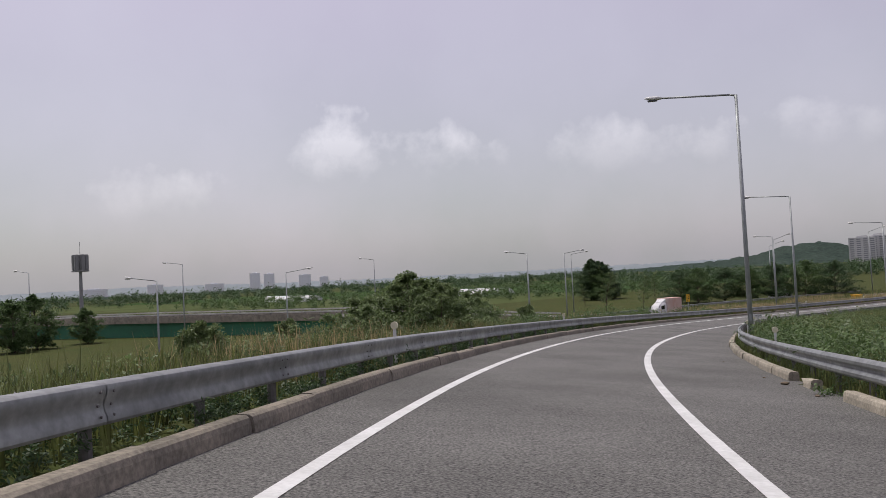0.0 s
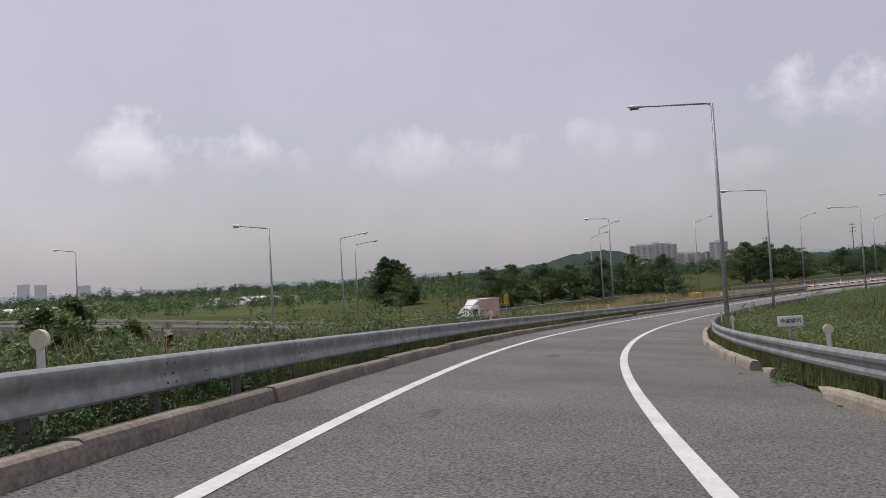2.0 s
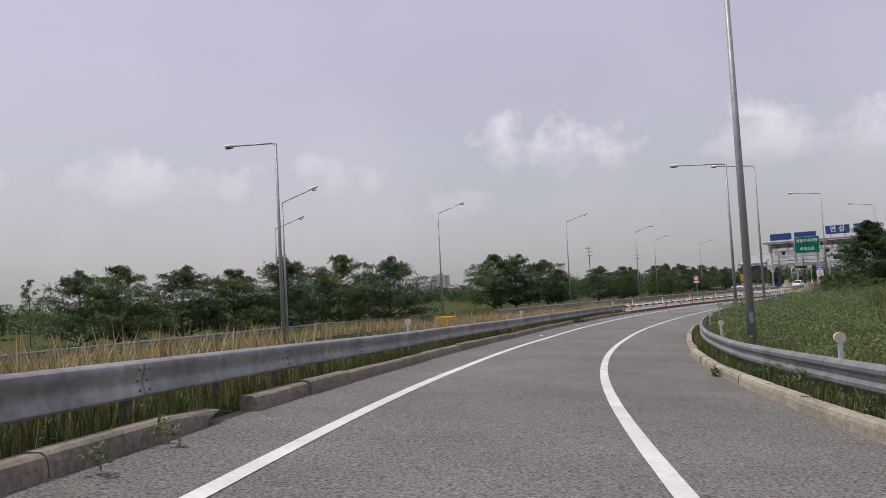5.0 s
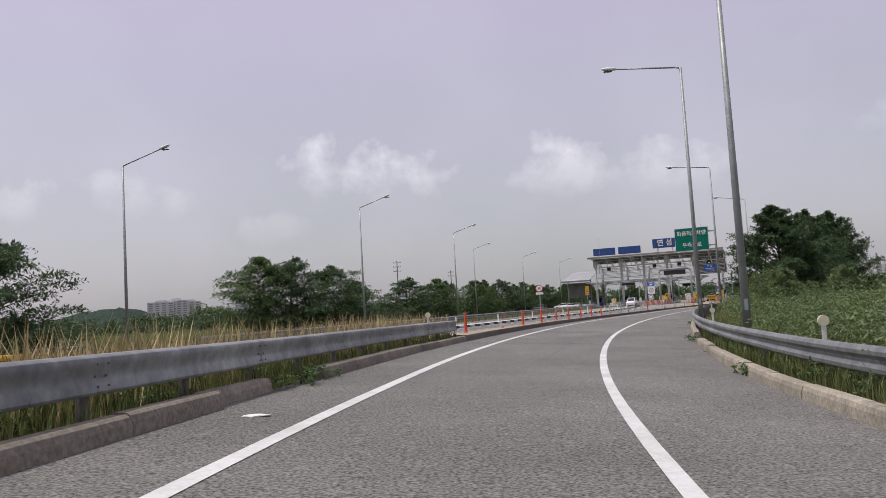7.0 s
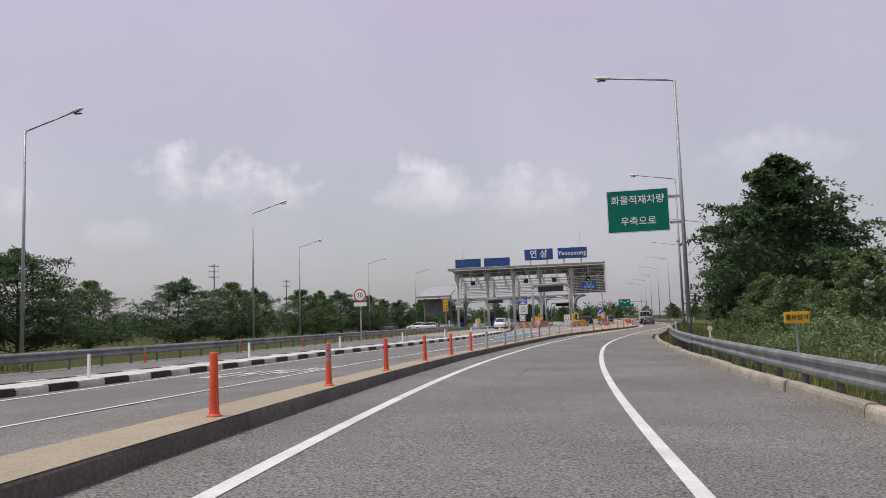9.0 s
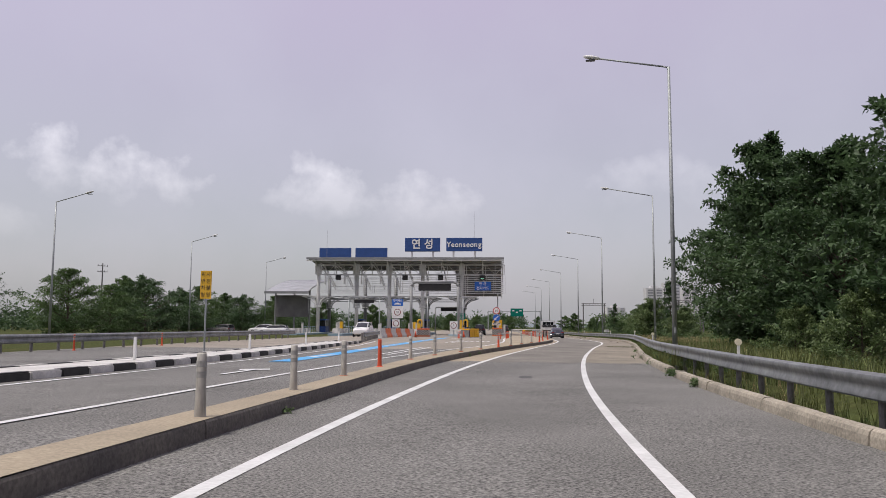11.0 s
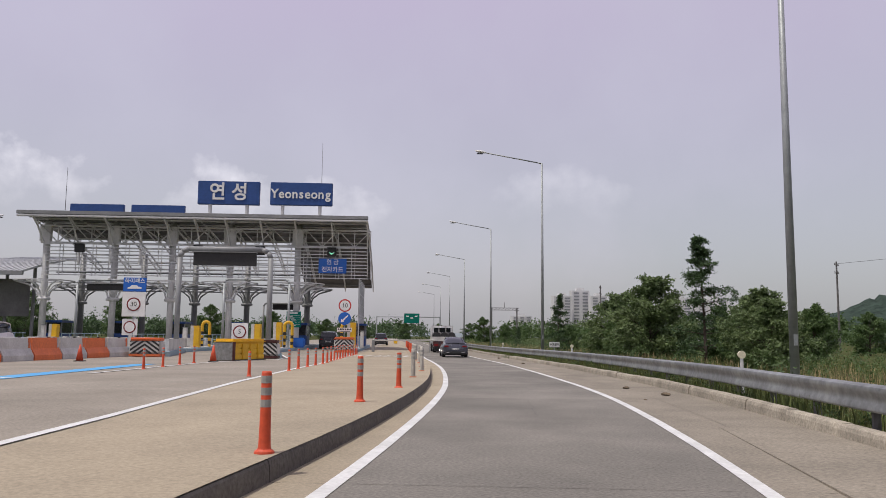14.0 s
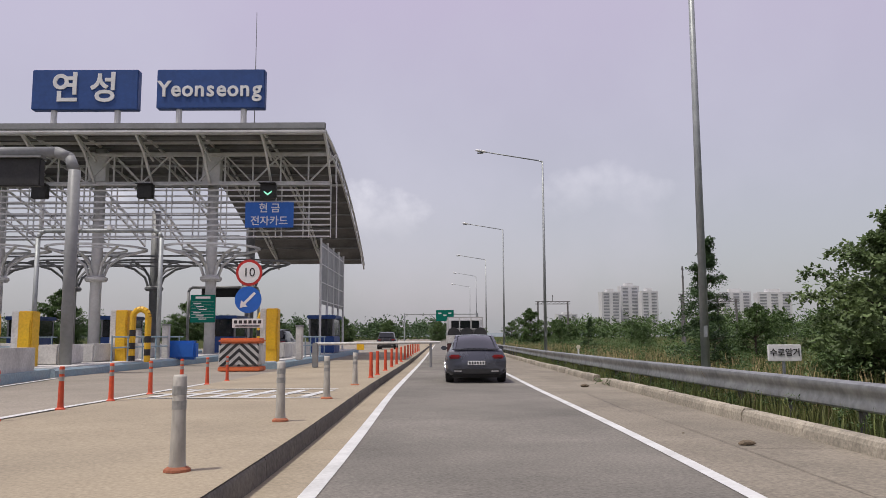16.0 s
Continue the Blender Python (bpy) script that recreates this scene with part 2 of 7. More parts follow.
ORANGE = material("orange_plastic", (0.62, 0.085, 0.03), (0.50, 0.07, 0.03), 2.5, 0.55, fine=12.0, grain=0.14, vary=0.14, bump=0.05)
REFLECT = material("reflective_band", (0.34, 0.34, 0.315), (0.24, 0.24, 0.225), 4.0, 0.4, fine=20.0, grain=0.15, bump=0)
GREY_PLASTIC = material("faded_grey_plastic", (0.50, 0.48, 0.43), (0.25, 0.23, 0.195), 6.0, 0.7, streak=(1, 1, 0.3), fine=24.0, grain=0.3, vary=0.12, bump=0.1)
BARRIER_WHITE = material("white_concrete", (0.62, 0.61, 0.58), (0.44, 0.43, 0.41), 1.2, 0.8, fine=14.0, grain=0.14, vary=0.08, bump=0.2)
BARRIER_ORANGE = material("orange_barrier", (0.70, 0.17, 0.05), (0.58, 0.15, 0.06), 1.4, 0.6, fine=14.0, grain=0.14, vary=0.1, bump=0.1)
YELLOW = material("yellow_plastic", (0.74, 0.44, 0.02), (0.62, 0.36, 0.03), 1.4, 0.5, fine=12.0, grain=0.12, bump=0.05)
BLUE_KERB = material("pale_blue_kerb", (0.22, 0.33, 0.40), (0.30, 0.36, 0.39), 1.2, 0.8, fine=14.0, grain=0.15, bump=0.2)
GLASS_DARK = material("dark_glass", (0.012, 0.014, 0.017), (0.018, 0.02, 0.023), 1.0, 0.08, fine=4.0, grain=0.05, bump=0, spec=0.7)
CAR_PAINT = material("grey_blue_car_paint", (0.105, 0.11, 0.132), (0.092, 0.096, 0.116), 1.0, 0.26, 0.5, fine=4.0, grain=0.03, bump=0, spec=0.6)
CAR_WHITE = material("white_car_paint", (0.70, 0.70, 0.70), (0.62, 0.62, 0.62), 1.0, 0.3, fine=4.0, grain=0.03, bump=0, spec=0.5)
CAR_BLACK = material("black_car_paint", (0.018, 0.018, 0.02), (0.025, 0.025, 0.027), 1.0, 0.25, fine=4.0, grain=0.05, bump=0, spec=0.6)
RUBBER = material("tyre_rubber", (0.022, 0.022, 0.022), (0.032, 0.031, 0.03), 3.0, 0.9, fine=20.0, grain=0.2, bump=0.1)
CHROME = material("rim_metal", (0.52, 0.52, 0.53), (0.42, 0.42, 0.43), 2.0, 0.3, 0.9, fine=10.0, grain=0.05, bump=0)
TAIL_RED = material("tail_light_red", (0.26, 0.02, 0.022), (0.20, 0.015, 0.018), 2.0, 0.2, fine=10.0, grain=0.05, bump=0)
TARP_RED = material("maroon_steel", (0.10, 0.035, 0.03), (0.07, 0.03, 0.028), 1.2, 0.6, fine=8.0, grain=0.2, bump=0.05)
RUST_BOX = material("faded_red_box", (0.55, 0.33, 0.26), (0.62, 0.52, 0.47), 0.5, 0.7, fine=8.0, grain=0.12, bump=0.05)
GIRDER_GREEN = material("green_girder_paint", (0.03, 0.16, 0.085), (0.04, 0.13, 0.08), 0.3, 0.7, fine=5.0, grain=0.12, bump=0.05)
TOWER = material("far_tower_wall", (0.62, 0.62, 0.61), (0.55, 0.55, 0.55), 0.05, 0.9, fine=0.6, grain=0.05, bump=0)
# aerial haze is painted into this pale bluish wall colour
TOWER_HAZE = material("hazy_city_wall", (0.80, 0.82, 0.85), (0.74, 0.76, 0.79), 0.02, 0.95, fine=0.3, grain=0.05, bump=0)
PANE = material("far_pane", (0.24, 0.25, 0.26), (0.28, 0.29, 0.30), 0.2, 0.4, fine=1.0, grain=0.08, bump=0)
HILL = material("wooded_hill", (0.046, 0.064, 0.052), (0.035, 0.052, 0.043), 0.02, 1.0, spec=0.02, fine=0.12, grain=0.3, bump=0.9, depth=3.0)
# blue-grey base colour carries the haze of the far hills
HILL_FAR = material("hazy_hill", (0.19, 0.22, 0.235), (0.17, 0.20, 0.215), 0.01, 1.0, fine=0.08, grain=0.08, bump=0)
LED_GREEN = bpy.data.materials.new("green_signal")
LED_GREEN.use_nodes = True
LED_GREEN.node_tree.nodes["Principled BSDF"].inputs["Emission Color"].default_value = (0.05, 0.9, 0.45, 1)
LED_GREEN.node_tree.nodes["Principled BSDF"].inputs["Emission Strength"].default_value = 0.8


# ---------------------------------------------------------------- mesh helpers
def mesh_of(name, bm):
    me = bpy.data.meshes.new(name)
    bm.normal_update()
    bm.to_mesh(me)
    bm.free()
    return me


def part(name, bm, mat, parent=None, label="", smooth=False):
    me = bm if isinstance(bm, bpy.types.Mesh) else mesh_of(name, bm)
    if not me.materials:
        me.materials.append(mat)
    if smooth:
        me.polygons.foreach_set("use_smooth", [True] * len(me.polygons))
    ob = new(name, me)
    ob.parent = parent
    if label:
        tagged(ob, label)
    return ob


def raw(name, verts, faces, mat=None):
    me = bpy.data.meshes.new(name)
    me.from_pydata([tuple(map(float, v)) for v in verts], [], faces)
    if mat:
        me.materials.append(mat)
    return me


def thing(name, m, label, category, group="", kind=""):
    """An empty at the base of a thing that parents its parts."""
    ob = new(name)
    ob.matrix_world = m
    return tagged(ob, label, category, group, kind)


def box(bm, c, size, m=None, bevel=0.0):
    r = bmesh.ops.create_cube(bm, size=1.0)
    vs = r["verts"]
    t = Matrix.Translation(c) @ Matrix.Diagonal((*size, 1))
    bmesh.ops.transform(bm, matrix=(m @ t) if m else t, verts=vs)
    if bevel:
        es = list({e for v in vs for e in v.link_edges})
        bmesh.ops.bevel(bm, geom=es, offset=bevel, segments=2, affect="EDGES")
    return bm


def a_box(c, size, bevel=0.0):
    return box(bmesh.new(), c, size, None, bevel)


def rod(bm, p0, p1, r0, r1=None, n=8, caps=True):
    """A tapered round bar from p0 to p1."""
    p0, p1 = Vector(p0), Vector(p1)
    r1 = r0 if r1 is None else r1
    d = p1 - p0
    r = bmesh.ops.create_cone(bm, cap_ends=caps, segments=n, radius1=r0, radius2=max(r1, 1e-4), depth=d.length)
    q = d.to_track_quat("Z", "Y").to_matrix().to_4x4()
    bmesh.ops.transform(bm, matrix=Matrix.Translation((p0 + p1) / 2) @ q, verts=r["verts"])
    return bm


def bar(bm, p0, p1, w, h):
    """A square bar from p0 to p1."""
    p0, p1 = Vector(p0), Vector(p1)
    d = p1 - p0
    q = d.to_track_quat("Z", "Y").to_matrix().to_4x4()
    return box(bm, (0, 0, 0), (w, h, d.length), Matrix.Translation((p0 + p1) / 2) @ q)


def bent(bm, pts, r, n=8):
    """A round pipe along points."""
    for a, b in zip(pts, pts[1:]):
        rod(bm, a, b, r, r, n)
    for a in pts[1:-1]:
        s = bmesh.ops.create_uvsphere(bm, u_segments=n, v_segments=6, radius=r)
        bmesh.ops.transform(bm, matrix=Matrix.Translation(a), verts=s["verts"])
    return bm


def lathe(bm, prof, n=12, m=None):
    """A body turned from (radius, height) rows."""
    rings = []
    for r, z in prof:
        rings.append([bm.verts.new((r * math.cos(2 * math.pi * k / n), r * math.sin(2 * math.pi * k / n), z)) for k in range(n)])
    for a, b in zip(rings, rings[1:]):
        for k in range(n):
            bm.faces.new((a[k], a[(k + 1) % n], b[(k + 1) % n], b[k]))
    bm.faces.new(rings[-1])
    bm.faces.new(rings[0][::-1])
    if m:
        bmesh.ops.transform(bm, matrix=m, verts=[v for r in rings for v in r])
    return bm


def extrude_outline(bm, pts, y0, y1):
    """A prism whose outline is (x, z) points, from y0 to y1."""
    a = [bm.verts.new((x, y0, z)) for x, z in pts]
    b = [bm.verts.new((x, y1, z)) for x, z in pts]
    bm.faces.new(a)
    bm.faces.new(b[::-1])
    for i in range(len(pts)):
        j = (i + 1) % len(pts)
        bm.faces.new((a[j], a[i], b[i], b[j]))
    bmesh.ops.recalc_face_normals(bm, faces=bm.faces)
    return bm


def lettering(name, text, size, mat, m, parent, depth=0.01, stretch=1.0, bold=0.0, line="CENTER"):
    """Raised letters: centred, standing in the x-z plane and facing -y."""
    cu = bpy.data.curves.new(name, "FONT")
    cu.body, cu.size, cu.extrude, cu.align_x, cu.align_y = text, size, depth, "CENTER", "CENTER" if line == "CENTER" else line
    cu.resolution_u, cu.offset = 3, bold
    tmp = new(name + "_curve", cu)
    dg = bpy.context.evaluated_depsgraph_get()
    me = bpy.data.meshes.new_from_object(tmp.evaluated_get(dg))
    bpy.data.objects.remove(tmp)
    if line != "CENTER":
        me.transform(Matrix.Translation((0, -0.34 * size, 0)))
    me.transform(m @ pose(0, 0, 0, 90, 0, 0) @ Matrix.Diagonal((stretch, 1, 1, 1)))
    me.materials.clear()
    me.materials.append(mat)
    ob = new(name, me)
    ob.parent = parent
    return ob


# ---------------------------------------------------------------- the plan: ramp line, heights, offsets
CX = [75.8, 62.7, 50.5, 39.5, 29.7, 21.3, 14.3, 8.7, 4.4, 1.5, 0.0, -0.1, 1.4, 4.1, 8.1, 13.1, 18.9, 25.6, 32.9, 40.8, 48.9, 57.0, 64.8, 72.1]
CY = [-141.6, -134.4, -125.7, -115.5, -104.1, -91.7, -78.5, -64.5, -50.2, -35.5, -20.5, -5.6, 9.4, 24.1, 38.6, 52.7, 66.5, 80.0, 93.0, 105.8, 118.4, 131.1, 143.9, 157.0]
CZ = [7.70, 7.21, 6.71, 6.19, 5.59, 4.89, 4.12, 3.36, 2.61, 1.90, 1.28, 0.78, 0.46, 0.29, 0.23, 0.19, 0.12, 0.05, 0.01, 0.0, 0.0, 0.0, 0.0, 0.0]
BANK = [3.87, 3.87, 3.87, 3.87, 3.86, 3.85, 3.80, 3.73, 3.66, 3.65, 3.70, 3.74, 3.66, 3.37, 2.80, 2.03, 1.24, 0.62, 0.24, 0.06, 0.0, 0.0, 0.0, 0.0]
TH = radians(26.3)
RV, NV = np.array([math.cos(TH), -math.sin(TH)]), np.array([math.sin(TH), math.cos(TH)])
ORG = np.array([81.11, 189.14])        # the front right corner of the toll canopy
knots = np.arange(-60, 300, 15.0)
far_s = np.arange(300, 1000, 15.0)
KX = np.r_[CX, 72.1 + (far_s - 285) * NV[0]]
KY = np.r_[CY, 157.0 + (far_s - 285) * NV[1]]
KZ = np.r_[CZ, 0 * far_s]
KB = np.r_[BANK, 0 * far_s]
KS = np.r_[knots, far_s]


def spline(v, s):
    """Catmull-Rom through even knots."""
    q = (np.asarray(s, float) - KS[0]) / 15.0
    i = np.clip(np.floor(q).astype(int), 1, len(v) - 3)
    f = q - i
    a, b, c, d = v[i - 1], v[i], v[i + 1], v[i + 2]
    return 0.5 * (2 * b + (c - a) * f + (2 * a - 5 * b + 4 * c - d) * f**2 + (3 * b - a - 3 * c + d) * f**3)


FS = np.arange(-59, 900, 1.0)
FX, FY = spline(KX, FS), spline(KY, FS)
FZ, FB = np.interp(FS, KS, KZ), np.tan(np.radians(np.interp(FS, KS, KB)))
for _ in range(3):
    FZ[1:-1] = (FZ[:-2] + FZ[1:-1] + FZ[2:]) / 3
TX, TY = np.gradient(FX), np.gradient(FY)
FZ += np.interp(FS, [262, 285, 300, 318], [0.0, -0.1, -0.18, -0.25])
TL = np.hypot(TX, TY)
TX, TY = TX / TL, TY / TL


def surf(s, u):
    return np.interp(s, FS, FZ) - np.interp(s, FS, FB) * np.clip(u, -7, 7)


def P(s, u, dz=0.0):
    """World place at s along the ramp, u to its right, dz over its surface."""
    s, u = np.asarray(s, float), np.asarray(u, float)
    x, y, tx, ty = (np.interp(s, FS, q) for q in (FX, FY, TX, TY))
    return np.stack([x + u * ty, y - u * tx, surf(s, u) + dz], -1)


def T(a, b, z=0.0):
    """World place in the toll plaza: a to the right, b ahead of the canopy's front."""
    q = ORG + a * RV + b * NV
    return Vector((q[0], q[1], z))


def deck(b):
    """Height of the plaza's paving."""
    return float(np.interp(b, [-60, -30, -18, -3], [0.2, 0.09, 0.01, -0.05]))


def TM(a, b, z=0.0, turn=0.0):
    return Matrix.Translation(T(a, b, z)) @ pose(0, 0, 0, 0, 0, -26.3 + turn)


def RM(s, u, dz=0.0, turn=0.0):
    """Pose on the ramp, y ahead."""
    q = P(s, u, dz)
    return Matrix.Translation(q) @ pose(0, 0, 0, 0, 0, math.degrees(math.atan2(-np.interp(s, FS, TX), np.interp(s, FS, TY))) + turn)


LS = [-60, 5, 30, 50, 66, 78, 115, 128, 147, 165, 190, 204, 225, 240, 251, 260, 275, 290, 330]
LU = [-2.3, -2.3, -2.48, -2.62, -2.69, -2.57, -2.49, -2.54, -2.66, -2.56, -2.58, -2.62, -2.56, -2.0, -1.44, -0.80, -0.96, -1.36, -1.25]


def smooth_interp(s, xs, ys):
    return sum(np.interp(np.asarray(s, float) + k, xs, ys) for k in (-6, -3, 0, 3, 6)) / 5


def left_line(s):
    return smooth_interp(s, LS, LU)


RS = [-60, 6, 31, 49, 66, 78, 115, 128, 147, 158, 170, 184, 204, 226, 243, 260, 284, 330]
RU = [1.4, 1.45, 0.96, 0.84, 0.88, 0.73, 0.55, 0.62, 0.85, 0.99, 1.2, 1.27, 0.94, 1.15, 1.72, 3.0, 2.38, 2.3]
KERB_S = [-60, 14, 40, 57, 74, 84, 110, 133, 145, 155, 170, 180, 200, 210, 222, 230, 247, 265, 280, 290, 310, 330]
KERB_U = [4.1, 4.1, 3.52, 3.36, 3.28, 3.05, 2.92, 2.92, 3.35, 3.9, 4.2, 4.3, 3.65, 3.35, 3.38, 3.62, 4.5, 5.05, 4.6, 4.4, 4.6, 4.5]
RAIL_S = [-60, 14, 31, 60, 82, 110, 142, 164, 180, 200, 214, 229, 248, 265, 289, 310, 420]
RAIL_U = [4.55, 4.5, 4.15, 3.82, 3.8, 3.45, 3.85, 4.28, 4.7, 4.5, 4.4, 4.25, 4.95, 5.5, 5.15, 5.15, 5.0]


def right_line(s):
    return smooth_interp(s, RS, RU)


def right_rail(s):
    return smooth_interp(s, RAIL_S, RAIL_U)


def left_kerb(s):
    return left_line(s) - smooth_interp(s, [8, 20, 35, 66, 85, 130, 150, 170, 200, 211, 217, 228, 235, 243, 251, 260, 270, 285, 900], [1.15, 1.15, 1.22, 1.2, 1.18, 1.3, 1.25, 1.03, 1.0, 1.12, 1.45, 1.32, 1.2, 0.85, 0.6, 0.34, 0.48, 0.52, 0.5])


def right_kerb(s):
    return smooth_interp(s, KERB_S, KERB_U)


def ribbon(s, us, dzs):
    """Vertices and faces of a sheet along s between the offsets us (functions or numbers), lifted by dzs."""
    rows = [P(s, u(s) if callable(u) else np.full(len(s), u), dz) for u, dz in zip(us, dzs)]
    v = np.stack(rows, 1).reshape(-1, 3)
    k = len(us)
    f = [(i * k + j, i * k + j + 1, (i + 1) * k + j + 1, (i + 1) * k + j) for i in range(len(s) - 1) for j in range(k - 1)]
    return v, f


def nearest(x, y):
    """s and u of places."""
    x, y = np.asarray(x, float).ravel(), np.asarray(y, float).ravel()
    s, u = np.empty(len(x)), np.empty(len(x))
    for i in range(0, len(x), 4000):
        d = (x[i:i + 4000, None] - FX[::3]) ** 2 + (y[i:i + 4000, None] - FY[::3]) ** 2
        k = d.argmin(1) * 3
        ex, ey = x[i:i + 4000] - FX[k], y[i:i + 4000] - FY[k]
        s[i:i + 4000] = FS[k] + ex * TX[k] + ey * TY[k]
        u[i:i + 4000] = ex * TY[k] - ey * TX[k]
    return s, u


def ground_z(x, y):
    """Height of the ground: the ramp's level beside it, falling to the fields."""
    s, u = nearest(x, y)
    s = np.clip(s, -59, 890)
    near = surf(s, np.clip(u, -6, 6)) + np.where(u < 0, 0.02, 0.06)
    reach = np.where(u < 0, 6.0 + 2.2 * np.maximum(near, 0.3), 8.0 + 7.0 * np.maximum(near, 0.3))
    w = np.clip((np.abs(u) - 5.0) / (reach - 5.0), 0, 1)
    w = w * w * (3 - 2 * w)
    inside = (u > left_kerb(s) - 0.2) & (u < right_kerb(s) + 0.2)
    z = near * (1 - w) - 0.02 * w
    a = (x - ORG[0]) * RV[0] + (y - ORG[1]) * RV[1]
    b = (x - ORG[0]) * NV[0] + (y - ORG[1]) * NV[1]
    plaza = (b > -160) & (a < 4.5) & (a > -24)
    z = np.where(plaza, -0.45, z)
    return np.where(inside, surf(s, u) - 0.35, z)


# ---------------------------------------------------------------- ground and roads
def graded(lo, hi, step, far):
    inner = np.arange(lo, hi + step / 2, step)
    grow = step * 1.35 ** np.arange(1, 40)
    outer = np.cumsum(grow)
    outer = outer[outer < far]
    return np.r_[(lo - outer)[::-1], inner, hi + outer]


gx, gy = graded(-90, 140, 2.0, 4200), graded(-170, 330, 2.5, 4200)
mx, my = np.meshgrid(gx, gy)
mz = ground_z(mx.ravel(), my.ravel())
nx = len(gx)
gf = [(j * nx + i, j * nx + i + 1, (j + 1) * nx + i + 1, (j + 1) * nx + i) for j in range(len(gy) - 1) for i in range(nx - 1)]
ground = part("ground", raw("ground", np.stack([mx.ravel(), my.ravel(), mz], 1), gf), SOIL, smooth=True)
tagged(ground, "green and straw-coloured grassy ground with bare soil", "ground", kind="structure")

SA = np.append(np.arange(-50, 221.6, 1.5), 222.004)
v, f = ribbon(SA, [lambda s: left_kerb(s) - 0.25, left_line, -0.8, 0.4, right_line, lambda s: right_kerb(s) + 0.25], [0.0] * 6)
ramp_road = part("ramp_road", raw("ramp_road", v, f), ASPHALT, smooth=True)
tagged(ramp_road, "grey worn asphalt of a one-lane curving ramp", "road", kind="structure")
SC = np.arange(221, 700, 3.0)
v, f = ribbon(SC, [lambda s: left_kerb(s) - 0.1, lambda s: right_kerb(s) + 0.25], [-0.05] * 2)
toll_bypass = part("bypass_road", raw("bypass_road", v, f), CONCRETE_LANE)
tagged(toll_bypass, "pale concrete carriageway passing beside the toll gate", "road", kind="structure")


def slabs(name, u0, u1, s0, s1, mat, label, step=5.0):
    """Concrete slabs with open joints between two offsets."""
    g = thing(name, Matrix.Identity(4), label, "pavement", kind="structure")
    s = s0
    while s < s1:
        ss = np.array([s + 0.005, s + step / 2, s + step - 0.005])
        v, f = ribbon(ss, [lambda q: u0(q) + 0.005, lambda q: (u0(q) + u1(q)) / 2, lambda q: u1(q) - 0.005], [0.0] * 3)
        part("slab", raw("slab", v, f), mat, g)
        s += step


slabs("lane_pavement", lambda s: left_line(s) + 0.05, lambda s: right_line(s) + 0.06, 222, 420, CONCRETE_LANE, "grey concrete slabs of the bypass lane")
slabs("shoulder_pavement", lambda s: right_line(s) + 0.06, lambda s: right_line(s) + 0.95, 222, 420, CONCRETE_SHOULDER, "tan concrete slabs beside the lane line")
slabs("shoulder_pavement", lambda s: right_line(s) + 0.95, lambda s: right_kerb(s) + 0.2, 222, 420, CONCRETE_SHOULDER, "tan concrete slabs of the shoulder")
slabs("shoulder_pavement", lambda s: left_kerb(s) - 0.15, lambda s: left_line(s) + 0.05, 222, 420, CONCRETE_TAN, "tan concrete strip beside the island kerb")


# one shoulder slab that has tilted up at its near end
v = [P(246.75, 2.55, 0.035), P(246.4, 4.62, 0.03), P(256.5, 5.05, 0.006), P(257.0, 3.5, 0.006)]
v += [p - np.array((0, 0, 0.12)) for p in v]
tagged(part("tilted_slab", raw("tilted_slab", v, [(0, 1, 2, 3), (0, 4, 5, 1), (1, 5, 6, 2), (2, 6, 7, 3), (3, 7, 4, 0)]), CONCRETE_SHOULDER), "tan concrete shoulder slab tilted up at one joint", "pavement", kind="structure")


def strip(name, s, u0, u1, dz, mat, label, category="road marking"):
    v, f = ribbon(s, [u0, u1], [dz, dz])
    ob = part(name, raw(name, v, f), mat)
    return tagged(ob, label, category, kind="structure")


SL = np.arange(-50, 421, 1.5)
strip("edge_line", SL, lambda s: left_line(s) - smooth_interp(s, [230, 260], [0.085, 0.075]), lambda s: left_line(s) + smooth_interp(s, [230, 260], [0.085, 0.075]), 0.007, PAINT_WHITE, "solid white painted line along the ramp's edge")
strip("edge_line", SL, lambda s: right_line(s) - smooth_interp(s, [90, 120], [0.09, 0.075]), lambda s: right_line(s) + smooth_interp(s, [90, 120], [0.09, 0.075]), 0.007, PAINT_WHITE, "solid white painted line along the ramp's edge")

# paved plaza left of the ramp: asphalt first, concrete nearer the gate
def plaza_rows(s):
    """Rows of places from the ramp's raised edge to the far verge."""
    e = P(s, left_kerb(s) - 0.22, 0.2)
    b = (e[:, 0] - ORG[0]) * NV[0] + (e[:, 1] - ORG[1]) * NV[1]
    a = (e[:, 0] - ORG[0]) * RV[0] + (e[:, 1] - ORG[1]) * RV[1]
    rows = []
    for k in range(7):
        w = k / 6
        aa = a + (-21.0 - a) * w
        q = ORG + aa[:, None] * RV + b[:, None] * NV
        dk = np.array([deck(q) for q in b])
        z = e[:, 2] * (1 - min(1, w * 3)) + dk * min(1, w * 3)
        rows.append(np.c_[q, z])
    return rows


def plaza(name, s, mat, label):
    rows = plaza_rows(s)
    v = np.stack(rows, 1).reshape(-1, 3)
    f = [(i * 7 + j, i * 7 + j + 1, (i + 1) * 7 + j + 1, (i + 1) * 7 + j) for i in range(len(s) - 1) for j in range(6)]
    return tagged(part(name, raw(name, v, f), mat), label, "road", kind="structure")


plaza("plaza_road", np.arange(150, 233, 3.0), ASPHALT, "grey asphalt lanes leading to the toll gate")
plaza("plaza_concrete", np.arange(231, 700, 3.0), CONCRETE_PLAZA, "pale concrete lanes of the toll plaza")


